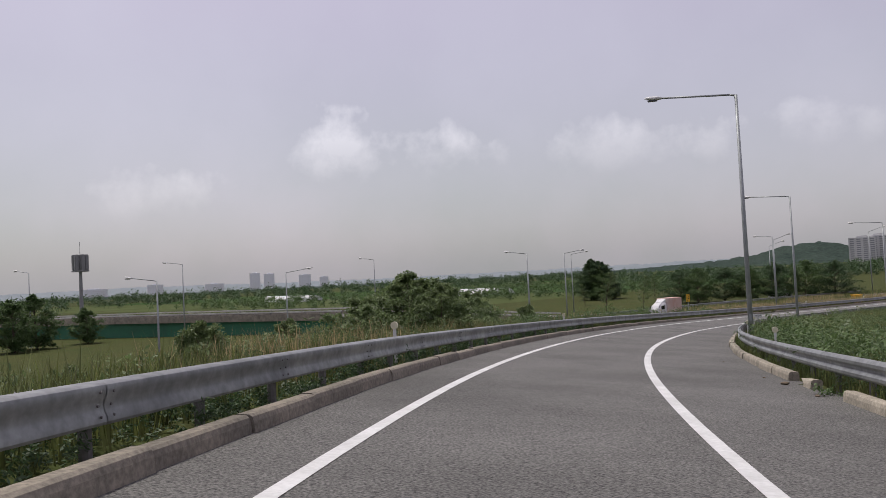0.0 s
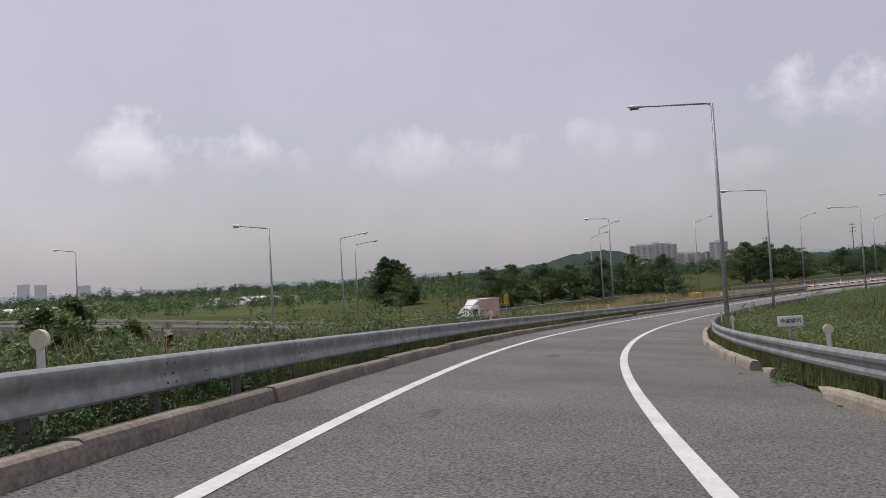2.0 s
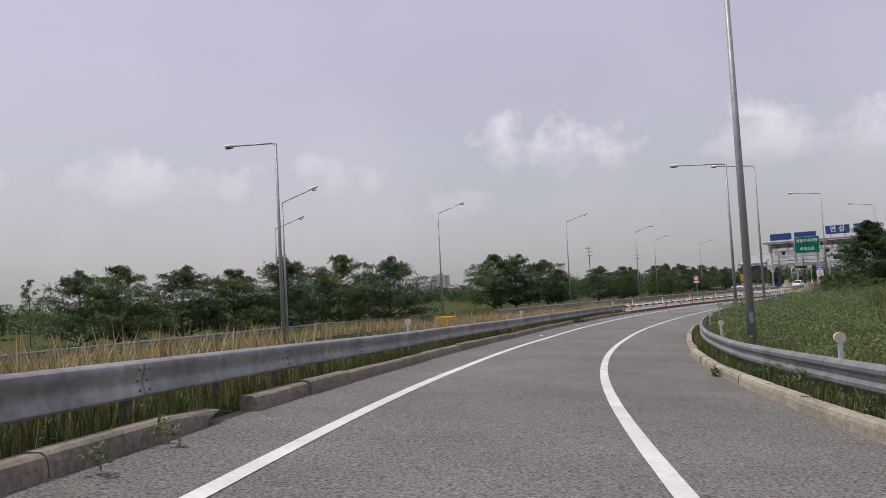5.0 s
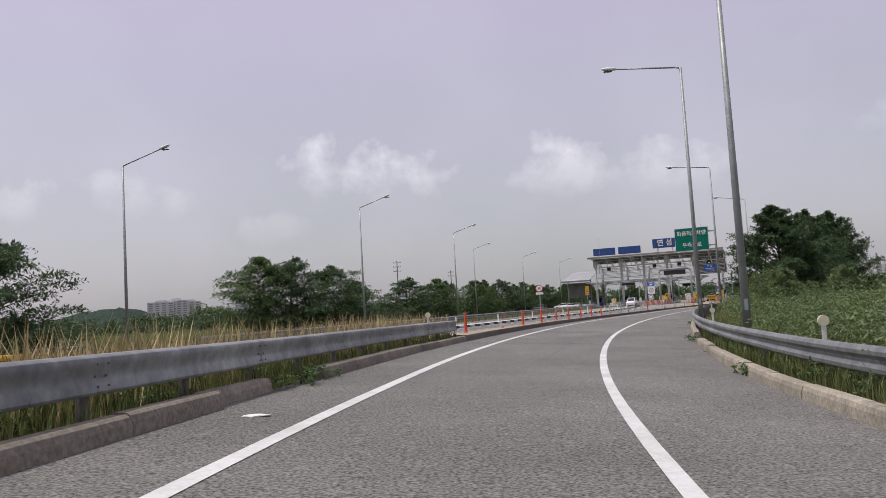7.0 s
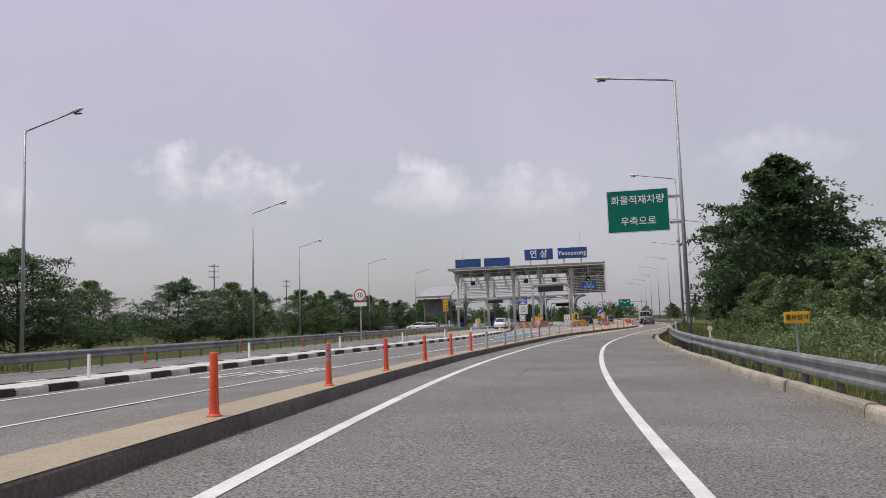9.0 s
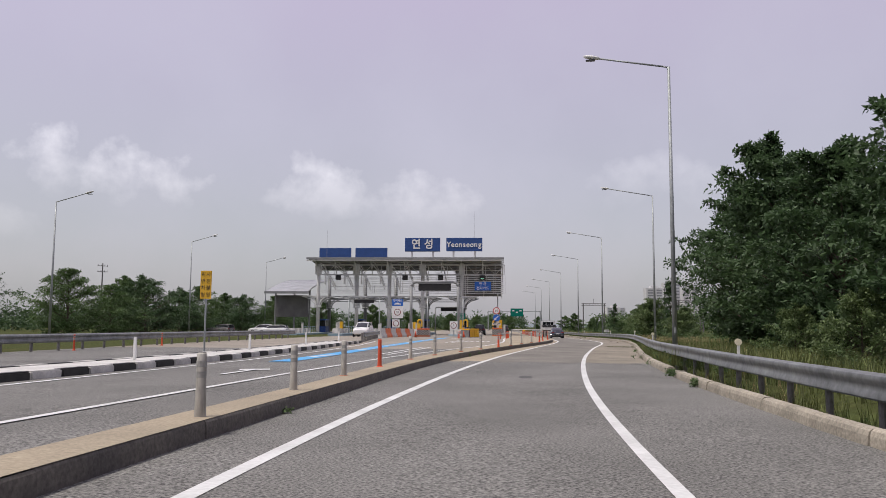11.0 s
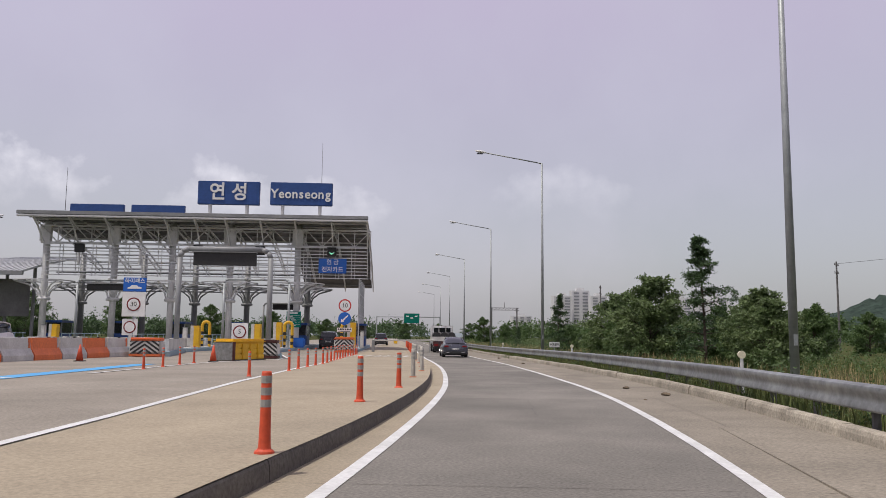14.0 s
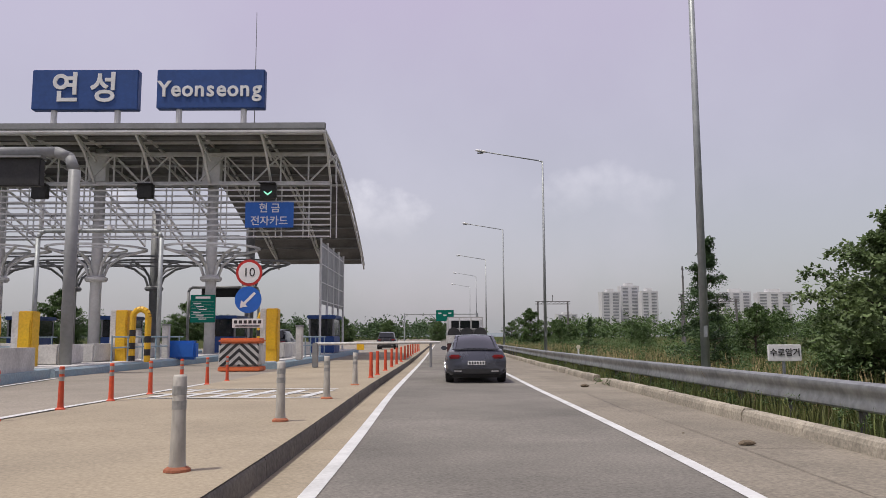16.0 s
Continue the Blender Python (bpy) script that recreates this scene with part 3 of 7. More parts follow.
PE = plaza_rows(np.arange(150, 420, 3.0))[0]
PB = (PE[:, 0] - ORG[0]) * NV[0] + (PE[:, 1] - ORG[1]) * NV[1]
PA = (PE[:, 0] - ORG[0]) * RV[0] + (PE[:, 1] - ORG[1]) * RV[1]


def plaza_z(a, b):
    """Height of the plaza's surface between the island and its far side."""
    ea, ez = float(np.interp(b, PB, PA)), float(np.interp(b, PB, PE[:, 2]))
    w = min(1.0, max(0.0, 3 * (a - ea) / (-21.0 - ea)))
    return max(ez * (1 - w) + deck(b) * w, deck(b))


def poly_line(name, pts, w, z, mat, label, category="road marking"):
    """A painted stripe along plaza places (a, b)."""
    pts = [np.array(p, float) for p in pts]
    vs, fs = [], []
    for i, p in enumerate(pts):
        d = pts[min(i + 1, len(pts) - 1)] - pts[max(i - 1, 0)]
        d /= np.linalg.norm(d)
        nrm = np.array([d[1], -d[0]]) * w / 2
        for q in (p - nrm, p + nrm):
            vs.append(T(q[0], q[1], z - 0.2 + plaza_z(q[0], q[1])))
    for i in range(len(pts) - 1):
        fs.append((2 * i, 2 * i + 1, 2 * i + 3, 2 * i + 2))
    return tagged(part(name, raw(name, vs, fs), mat), label, category, kind="structure")


LINE2 = [(-8.4, -160), (-7.9, -147), (-7.75, -134), (-7.3, -122), (-6.3, -107), (-5.9, -103), (-5.45, -98), (-4.9, -94), (-4.25, -90), (-3.55, -86), (-2.7, -82), (-2.15, -79), (-1.75, -76), (-1.3, -72), (-1.0, -68), (-0.8, -62), (-0.75, -54), (-0.5, -46), (-0.15, -40), (-0.1, -28), (0.1, -20)]
# the tan raised strip between the ramp and the lane line
tan_s = np.arange(150, 312, 3.0)
e = plaza_rows(tan_s)[0]
tb = (e[:, 0] - ORG[0]) * NV[0] + (e[:, 1] - ORG[1]) * NV[1]
ta = np.interp(tb, [q[1] for q in LINE2], [q[0] for q in LINE2])
lf = np.array([T(a, b, z) for a, b, z in zip(np.minimum(ta + 0.1, 1.7), tb, e[:, 2])])
narrow = np.interp(tb, [-160, -110, -98, -84], [0.17, 0.22, 0.42, 1.0])[:, None]
lf = e + (lf - e) * narrow
vs = np.stack([e + (0, 0, 0.006), lf + (0, 0, 0.006)], 1).reshape(-1, 3)
fs = [(2 * i, 2 * i + 1, 2 * i + 3, 2 * i + 2) for i in range(len(tan_s) - 1)]
tagged(part("traffic_island", raw("traffic_island", vs, fs), CONCRETE_TAN), "tan concrete island between ramp and toll lanes", "traffic island", kind="structure")
tagged(part("traffic_island", raw("traffic_island", [T(0.3, -21, 0.035), T(4.2, -21, 0.035), T(4.2, -3, -0.035), T(4.2, 150, -0.035), T(1.2, 150, -0.035), T(0.3, -3, -0.035)], [(0, 1, 2, 5), (5, 2, 3, 4)]), CONCRETE_TAN), "tan concrete island running past the toll gate", "traffic island", kind="structure")

v, f = ribbon(np.arange(150, 420, 1.5), [lambda s: left_kerb(s) - 0.028, lambda s: left_kerb(s) - 0.5], [0.209, 0.209])
tagged(part("traffic_island", raw("traffic_island", v, f), CONCRETE_TAN), "tan concrete edge strip on top of the island kerb", "traffic island", kind="structure")
poly_line("lane_line", LINE2, 0.15, 0.215, PAINT_WHITE, "solid white line beside the tan island")
poly_line("lane_line", [(-12.6, -160), (-12.2, -140), (-11.8, -125), (-10.2, -108), (-9.5, -100), (-9.2, -90), (-9.35, -80), (-10.2, -68)], 0.15, 0.212, PAINT_WHITE, "solid white line along the chequered kerb")
poly_line("blue_lane_line", [(-8.2, -101), (-8.0, -98), (-7.8, -90), (-7.7, -82), (-7.4, -74), (-7.1, -63), (-6.8, -55), (-6.5, -42)], 0.72, 0.212, PAINT_BLUE, "wide bright blue guide line on the concrete")
for q in range(6):
    b0 = -97.5 + q * 8.5
    a0 = float(np.interp(b0, [-103, -98, -90, -82, -74, -63, -55], [-8.4, -8.0, -7.8, -7.7, -7.4, -7.1, -6.8]))
    poly_line("guide_dash", [(a0 - 0.1, b0), (a0 + 0.25, b0 + 2.4)], 0.26, 0.218, PAINT_WHITE, "white dash painted over the blue guide line")
poly_line("lane_arrow", [(-7.7, -107.5), (-7.55, -105.6)], 0.16, 0.216, PAINT_WHITE, "white lane arrow shaft painted on the asphalt")
poly_line("lane_arrow", [(-7.9, -105.7), (-7.2, -105.5)], 0.5, 0.219, PAINT_WHITE, "white lane arrow head painted on the asphalt")
poly_line("lane_line", [(-5.6, -50), (-5.0, -41), (-4.4, -38.2), (-2.7, -34.4), (-2.75, -31), (-5.4, -16.4)], 0.14, 0.216, PAINT_WHITE, "white line round the head of the toll island")
for (a0, b0), (a1, b1) in (((-6.15, -94.5), (-5.4, -83.5)), ((-4.95, -70.5), (-4.35, -62.5))):
    for off in (0.0, 0.42):
        poly_line("lane_dash", [(a0 + off, b0), (a1 + off, b1)], 0.15, 0.214, PAINT_WHITE, "long white lane dash on the toll plaza")
for a0, b0, w in ((-11.0, -139.0, 2.9), (-4.1, -67.0, 2.0)):
    for k in range(6):
        aa = a0 + w * k / 5
        poly_line("lane_letter_bar", [(aa, b0), (aa + 0.12, b0 + 2.5)], 0.15, 0.215, PAINT_WHITE, "white block of road lettering on the lane")
        if k < 5:
            poly_line("lane_letter_bar", [(aa + 0.1, b0 + 0.3 + (k * 7 % 5) * 0.45), (aa + 0.1 + w * 0.13, b0 + 0.3 + (k * 7 % 5) * 0.45)], 0.42, 0.217, PAINT_WHITE, "white block of road lettering on the lane")
for k in range(6):
    poly_line("lane_letter_bar", [(0.5 + k * 0.58, -25.0), (0.75 + k * 0.58, -22.9)], 0.2, 0.216, PAINT_WHITE, "white road lettering on the tan island")
for bb in (-25.3, -24.1, -22.6):
    poly_line("lane_letter_bar", [(0.2, bb), (3.75, bb + 0.1)], 0.16, 0.219, PAINT_WHITE, "white frame line of road lettering on the island")

# the road beyond the grass strip, left of the ramp
NEAR_E = [(3.0, 42), (-8.5, 30), (-15.6, 11.3), (-19.5, -3), (-21.7, -14), (-24.5, -35), (-25, -70), (-16, -120), (10, -170)]
FAR_E = [(-14.5, 58), (-21, 42), (-28, 18), (-32, -4), (-34, -16), (-37, -36), (-38, -70), (-30, -126), (0, -185)]
vs = [(x, y, 0.06) for q in zip(NEAR_E, FAR_E) for x, y in q]
tagged(part("side_road", raw("side_road", vs, [(2 * i, 2 * i + 1, 2 * i + 3, 2 * i + 2) for i in range(8)]), ASPHALT), "grey asphalt side road beyond the grass strip", "road", kind="structure")
vs = [(3.0, 42, 0.07), (-14.5, 58, 0.07), T(-21, -150, 0.195), tuple(P(150, left_kerb(150) - 0.3, 0.19))]
tagged(part("side_road", raw("side_road", vs, [(0, 1, 2, 3)]), ASPHALT), "grey asphalt side road joining the toll lanes", "road", kind="structure")


def world_line(pts, w, z, label):
    vs, fs = [], []
    for i, p in enumerate(pts):
        d = np.subtract(pts[min(i + 1, len(pts) - 1)], pts[max(i - 1, 0)])
        d = d / np.linalg.norm(d)
        for sgn in (-1, 1):
            vs.append((p[0] + sgn * d[1] * w / 2, p[1] - sgn * d[0] * w / 2, z))
    fs = [(2 * i, 2 * i + 1, 2 * i + 3, 2 * i + 2) for i in range(len(pts) - 1)]
    tagged(part("edge_line", raw("edge_line", vs, fs), PAINT_WHITE), label, "road marking", kind="structure")


world_line([(a[0] * 0.94 + b[0] * 0.06, a[1] * 0.94 + b[1] * 0.06) for a, b in zip(NEAR_E, FAR_E)], 0.15, 0.072, "white edge line of the side road")
world_line([(a[0] * 0.06 + b[0] * 0.94, a[1] * 0.06 + b[1] * 0.94) for a, b in zip(NEAR_E, FAR_E)], 0.15, 0.072, "white edge line of the side road")

LANE_DUST = material("dusty_concrete", (0.232, 0.205, 0.160), (0.185, 0.167, 0.135), 0.9, 0.9, fine=22.0, grain=0.25, bump=0.2)


def blotch(s0, u0, ln, wd, mat, seed, label):
    """A flat stain with an uneven outline on the lane."""
    rng = random.Random(seed)
    n = 26
    ring = []
    for k in range(n):
        a, q = 2 * math.pi * k / n, rng.uniform(0.72, 1.0)
        ring.append(P(s0 + ln * q * math.cos(a) * 0.5, u0 + wd * q * math.sin(a) * 0.5, 0.0045))
    tagged(part("road_stain", raw("road_stain", ring, [tuple(range(n))]), mat), label, "stain", kind="structure")


for k, (s, u, w, l) in enumerate(((55.2, -0.95, 0.42, 1.5), (73.8, -0.3, 0.7, 0.7), (213.3, -0.5, 0.42, 1.3), (43.5, -1.7, 0.25, 0.9))):
    blotch(s, u, l, w, ASPHALT_PATCH, k + 60, "small dark asphalt repair patch on the ramp")
for k, row in enumerate(((226, 2.5, 5.0, 1.9), (236, 2.9, 5.0, 1.5))):
    blotch(*row, LANE_DUST, k + 40, "pale dusty stain on the concrete lane")
edge_rng = random.Random(77)
vs = []
for k in range(61):
    uu = -3.4 + k * 0.115
    vs += [P(221.6, uu, 0.005), P(222.2 + 0.22 * math.sin(k * 0.35) + edge_rng.uniform(-0.09, 0.09), uu, 0.005)]
tagged(part("asphalt_edge", raw("asphalt_edge", vs, [(2 * k, 2 * k + 1, 2 * k + 3, 2 * k + 2) for k in range(60)]), ASPHALT), "ragged asphalt edge overlapping the concrete", "road", kind="structure")

# ragged cracks in the asphalt
def crack(s0, s1, u0, u1, w, seed):
    rng = random.Random(seed)
    n = max(6, int((s1 - s0) / 0.25))
    vs = []
    for k in range(n + 1):
        q = k / n
        uu = u0 + (u1 - u0) * q + rng.uniform(-0.025, 0.025)
        ww = w * rng.uniform(0.2, 1.0) * math.sin(math.pi * (0.08 + 0.84 * q))
        vs += [P(s0 + (s1 - s0) * q, uu - ww, 0.0055), P(s0 + (s1 - s0) * q, uu + ww, 0.0055)]
    tagged(part("road_crack", raw("road_crack", vs, [(2 * k, 2 * k + 1, 2 * k + 3, 2 * k + 2) for k in range(n)]), ASPHALT_PATCH), "dark ragged crack along the lane", "crack", kind="structure")


for k, row in enumerate(((55, 66, -0.2, -0.12, 0.04), (117, 124, -0.38, -0.3, 0.022), (84, 92, -0.6, -0.4, 0.02), (140, 151, -0.5, -0.2, 0.018), (66, 66.9, -1.75, -1.2, 0.09), (176, 186, -0.9, -0.7, 0.025), (241, 251, 1.3, 0.25, 0.01), (219.0, 219.5, -2.2, 3.0, 0.03), (220.6, 220.9, -0.3, 1.0, 0.03), (145.8, 146.0, 1.7, 2.5, 0.03), (163.5, 163.7, 2.0, 3.0, 0.03), (258, 262, 0.9, 1.0, 0.008), (291, 297, 3.15, 3.3, 0.012))):
    crack(*row, k)


# ---------------------------------------------------------------- guardrails
BEAM = [(0.0, 0.345), (0.05, 0.36), (0.085, 0.40), (0.085, 0.45), (0.035, 0.505), (0.035, 0.55), (0.085, 0.605), (0.085, 0.655), (0.05, 0.695), (0.0, 0.715)]
BOX_BEAM = [(-0.02, 0.372), (0.045, 0.352), (0.088, 0.362), (0.098, 0.385), (0.092, 0.43), (0.070, 0.475), (0.064, 0.52), (0.072, 0.565), (0.092, 0.61), (0.098, 0.662), (0.088, 0.688), (0.055, 0.706), (-0.06, 0.717)]


def beam_loop(kind):
    return kind + [(o - 0.022, z - (0.012 if i == 0 else 0)) for i, (o, z) in enumerate(kind[::-1])]


def beam_panel(frames, kind):
    """A corrugated beam through frames of (place, outward direction)."""
    loop = beam_loop(kind)
    k = len(loop)
    v = [tuple(np.add(p, (d[0] * o, d[1] * o, z))) for p, d in frames for o, z in loop]
    f = [(i * k + j, i * k + (j + 1) % k, (i + 1) * k + (j + 1) % k, (i + 1) * k + j) for i in range(len(frames) - 1) for j in range(k)]
    return v, f


POST = lathe(bmesh.new(), [(0.06, -0.3), (0.06, 0.64), (0.05, 0.67)], 8)
POST_MESH = mesh_of("post", POST)
POST_MESH.materials.append(GALV_DARK)


def guardrail(frame_at, length, label, panel=4.0, mat=None, kind=None):
    """Beam panels and posts along frame_at(distance) -> (place, outward)."""
    mat = mat or GALV
    g = thing("guardrail", Matrix.Identity(4), label, "guardrail", "guardrails")
    n = int(length / panel)
    for i in range(n):
        fr = [frame_at(i * panel + q * panel / 2 + (0.02 if q == 0 else 0) + (0.05 if q == 2 else 0)) for q in range(3)]
        fr = [(p + np.array((d[0], d[1], 0)) * 0.006 * (i % 2), d) for p, d in fr]
        vv, ff = beam_panel(fr, kind or BEAM)
        me = raw("beam", vv, ff)
        me.polygons.foreach_set("use_smooth", [True] * len(ff))
        me.set_sharp_from_angle(angle=radians(28))
        part("beam", me, mat, g)
        for q in (0, 1):
            p, d = frame_at(i * panel + q * panel / 2)
            ob = new("post", POST_MESH)
            ob.location = (p[0] - d[0] * 0.1, p[1] - d[1] * 0.1, p[2])
            ob.parent = g
    return g


def ramp_side(offset, s0, side):
    def at(q):
        s = s0 + q
        d = np.array([np.interp(s, FS, TY), -np.interp(s, FS, TX)]) * side
        return P(s, offset(s)), d
    return at


guardrail(ramp_side(lambda s: left_line(s) - 1.68, -46, 1), 197, "weathered grey steel beam guardrail along the ramp", kind=BOX_BEAM)
guardrail(ramp_side(right_rail, -46, -1), 236, "grey W-beam steel guardrail behind the kerb")
guardrail(ramp_side(right_rail, 190, -1), 264, "long grey steel beam guardrail past the toll gate", kind=BOX_BEAM)


def path_frames(pts, side=1):
    pts = np.array(pts, float)
    d = np.r_[0, np.cumsum(np.linalg.norm(np.diff(pts[:, :2], axis=0), axis=1))]

    def at(q):
        p = np.array([np.interp(q, d, pts[:, k]) for k in range(3)])
        t = np.array([np.interp(q + 0.5, d, pts[:, k]) - np.interp(q - 0.5, d, pts[:, k]) for k in range(2)])
        t /= np.linalg.norm(t) + 1e-9
        return p, np.array([t[1], -t[0]]) * side
    return at, d[-1]


def rail_along(pts, label, side=1):
    at, l = path_frames(pts, side)
    return guardrail(at, l, label)


rail_along([(x + 0.4, y, 0.06) for x, y in NEAR_E[1:7]][::-1], "rusty grey guardrail along the near side of the side road", -1)
rail_along([(x - 0.6, y + 0.2, 0.06) for x, y in FAR_E[:7]], "dark weathered guardrail on the far side of the side road", -1)
rail_along([tuple(T(-20.2, b, 0.2)) for b in (-160, -120, -80, -50)], "grey guardrail beyond the oncoming toll lanes", 1)
rail_along([tuple(T(-10.4, -72, 0.2)), tuple(T(-11.8, -58, 0.19)), tuple(T(-13.0, -46, 0.14))], "short grey guardrail ahead of the striped barriers", 1)


# ---------------------------------------------------------------- kerbs
def kerb_run(s0, s1, step, offset, side, mat, label, h=0.2, tilt=0.05, rough=1.0, lost=(), broken=(), back=()):
    k = thing("kerb", Matrix.Identity(4), label, "kerb", kind="structure")
    rnd = random.Random(int(s0 * 10 + side))
    s = s0
    while s < s1 - 0.1:
        a, b = s + 0.006, min(s + step, s1) - 0.006
        hh = h + rnd.uniform(-0.018, 0.012) * rough
        du = rnd.uniform(-0.02, 0.02) * rough
        sec = [(0.0, -0.2), (tilt * 0.5, hh - 0.08), (tilt * 0.9, hh - 0.025), (tilt * 1.6, hh), (0.22, hh - 0.004), (0.24, hh - 0.03), (0.24, -0.2)]
        m = len(sec)
        vv = []
        for ss in (a, b):
            for o, z in sec:
                vv.append(P(ss, offset(ss) + side * (o + du), z))
        ff = [(j, (j + 1) % m, m + (j + 1) % m, m + j) for j in range(m)] + [tuple(range(m))[::-1], tuple(range(m, 2 * m))]
        q = int(round(s))
        if q in back:
            vv = [P(ss, offset(ss) + side * (o + 0.14), z) for ss in (a, b) for o, z in sec]
        if q in broken:
            # a stub with a jagged end
            vv[m:] = [P(s + step * c, offset(s) + side * (o + du), z * w) for (o, z), c, w in zip(sec, (0.3, 0.32, 0.4, 0.55, 0.5, 0.42, 0.3), (1, 0.6, 0.65, 0.7, 0.8, 0.8, 1))]
        if q not in lost:
            part("kerb_stone", raw("kerb_stone", vv, ff), mat, k)
        s += step


kerb_run(-46, 150, 2.0, left_kerb, -1, KERB_BROWN, "weathered grey-brown concrete kerb stones", lost=(134,), broken=(94,), back=(132,))
kerb_run(-46, 420, 2.0, right_kerb, 1, KERB, "weathered tan concrete kerb stones along the verge", lost=(14, 48, 150), broken=(16, 50, 46, 148, 214, 300))
# the kerb face away from the sun has its shade in the colour
kerb_run(150, 420, 3.0, left_kerb, -1, KERB_DARK, "stained concrete kerb of the island, its colour darkened for shade", 0.2, 0.02, 0.3)

# black and white chequered median
med = thing("median", Matrix.Identity(4), "low median with black and white painted kerb blocks", "median", kind="structure")
mid_pts = [(-13.6, -160), (-12.9, -140), (-12.4, -125), (-10.9, -108), (-10.3, -100), (-10.2, -88), (-10.4, -74)]


def mid_a(b):
    return float(np.interp(b, [q[1] for q in mid_pts], [q[0] for q in mid_pts]))


vs, fs = [], []
for i, b in enumerate(np.arange(-160, -73, 3.0)):
    vs += [T(mid_a(b) - 0.1, b, 0.35), T(mid_a(b) - 1.5, b, 0.35)]
    if i:
        fs.append((2 * i - 2, 2 * i - 1, 2 * i + 1, 2 * i))
part("median_top", raw("median_top", vs, fs), BARRIER_WHITE, med)
for j, off in enumerate((0.0, -1.6)):
    blocks = [mesh_of("block", a_box((0, 0, 0.07), (0.26, 0.98, 0.2), 0.03)) for _ in range(2)]
    blocks[0].materials.append(BARRIER_WHITE)
    blocks[1].materials.append(BLACK)
    for i, b in enumerate(np.arange(-159, -73.5, 1.0)):
        o = new("kerb_block", blocks[i % 2])
        da = mid_a(b + 0.5) - mid_a(b - 0.5)
        o.matrix_world = TM(mid_a(b) + off, b, 0.2, -math.degrees(math.atan(da)))
        o.parent = med
        o.matrix_parent_inverse = Matrix.Identity(4)


# ---------------------------------------------------------------- street lamps
def street_lamp(m, h, arm, rise, label):
    """A tapered steel pole with one arm to -x and a lamp head."""
    g = thing("street_lamp", m, label, "street lamp", "street lamps")
    bm = bmesh.new()
    rod(bm, (0, 0, -0.4), (0, 0, h), 0.115, 0.06, 12)
    part("pole", bm, POLE_GREY, g, smooth=True)
    part("base_plate", a_box((0, 0, 0.02), (0.42, 0.42, 0.05), 0.01), POLE_GREY, g)
    part("hatch", a_box((0, -0.1, 1.1), (0.1, 0.025, 0.28), 0.008), POLE_GREY, g)
    bm = bmesh.new()
    bent(bm, [(0, 0, h - 0.25), (-0.05, 0, h - 0.02), (-0.25, 0, h + 0.03), (-arm, 0, h + rise)], 0.042, 8)
    part("arm", bm, POLE_GREY, g, smooth=True)
    bm = bmesh.new()
    prof = [(0.02, 0), (0.1, 0.06), (0.15, 0.25), (0.15, 0.5), (0.11, 0.68), (0.03, 0.78)]
    lathe(bm, prof, 10, Matrix.Translation((-arm + 0.08, 0, h + rise)) @ pose(0, 0, 0, 0, -90 + math.degrees(math.atan2(rise, arm)), 0) @ Matrix.Diagonal((0.6, 1, 1, 1)))
    head = part("lamp_head", bm, WHITE, g, "pale grey lamp head", smooth=True)
    bm = bmesh.new()
    box(bm, (-arm - 0.36, 0, h + rise - 0.075), (0.42, 0.2, 0.05), None, 0.015)
    part("lens", bm, GLASS_DARK, head)
    return g


RAMP_LAMPS = [(36.1, 4.55, 10.6, 0.25), (72.6, 4.4, 10.5, 0.25), (108.4, 4.3, 10.4, 0.25), (144.9, 4.5, 10.5, 0.25), (162.9, 4.58, 12.5, 0.35), (197.6, 5.05, 12.7, 0.4), (228.3, 5.1, 12.9, 0.55)]
for s, u, h, rise in RAMP_LAMPS:
    street_lamp(RM(s, max(u, float(right_rail(s)) + 0.28), 0.1), h, 3.1, rise, "tall grey steel street lamp behind the ramp guardrail")
for a, b in ((12.6, -54.0), (12.6, -20.5), (13.0, 12.6), (13.0, 47.3), (13.0, 82), (13.0, 116), (13.0, 150)):
    street_lamp(TM(a, b, 0.2), 12.9, 3.9, 0.65, "tall grey steel street lamp on the verge past the toll gate")
for x, y, h, turn in ((-14.3, 13.6, 10.7, 150), (-22.9, 37.2, 10.9, 165), (-28.6, 50.2, 10.1, 165), (-14.4, 63.5, 11.9, 160), (-0.2, 92.2, 12.4, 154), (12.1, 122.3, 12.3, 154), (19, 157.3, 12.5, 154), (33.5, 187, 12.4, 154), (48.5, 216, 12.3, 154)):
    far = y > 20
    street_lamp(pose(x, y, 0.0, 0, 0, turn if far else -20), h, 2.8, 0.75 if far else 0.25, "grey street lamp along the far side of the toll road")
for x, y, h, turn in ((-26, -30.8, 9.4, 10), (-36.4, -8, 9.8, 200), (-48, 11, 10.1, 215), (-75.1, -10.7, 11.0, 20), (-45.2, -51, 8.6, 225), (-76, -47, 11.0, 35), (-37, -70.7, 8.1, 35), (-93, -62, 10.9, 20)):
    street_lamp(pose(x, y, 0.0, 0, 0, turn), h, 2.4, 0.35, "distant grey street lamp above the grass")


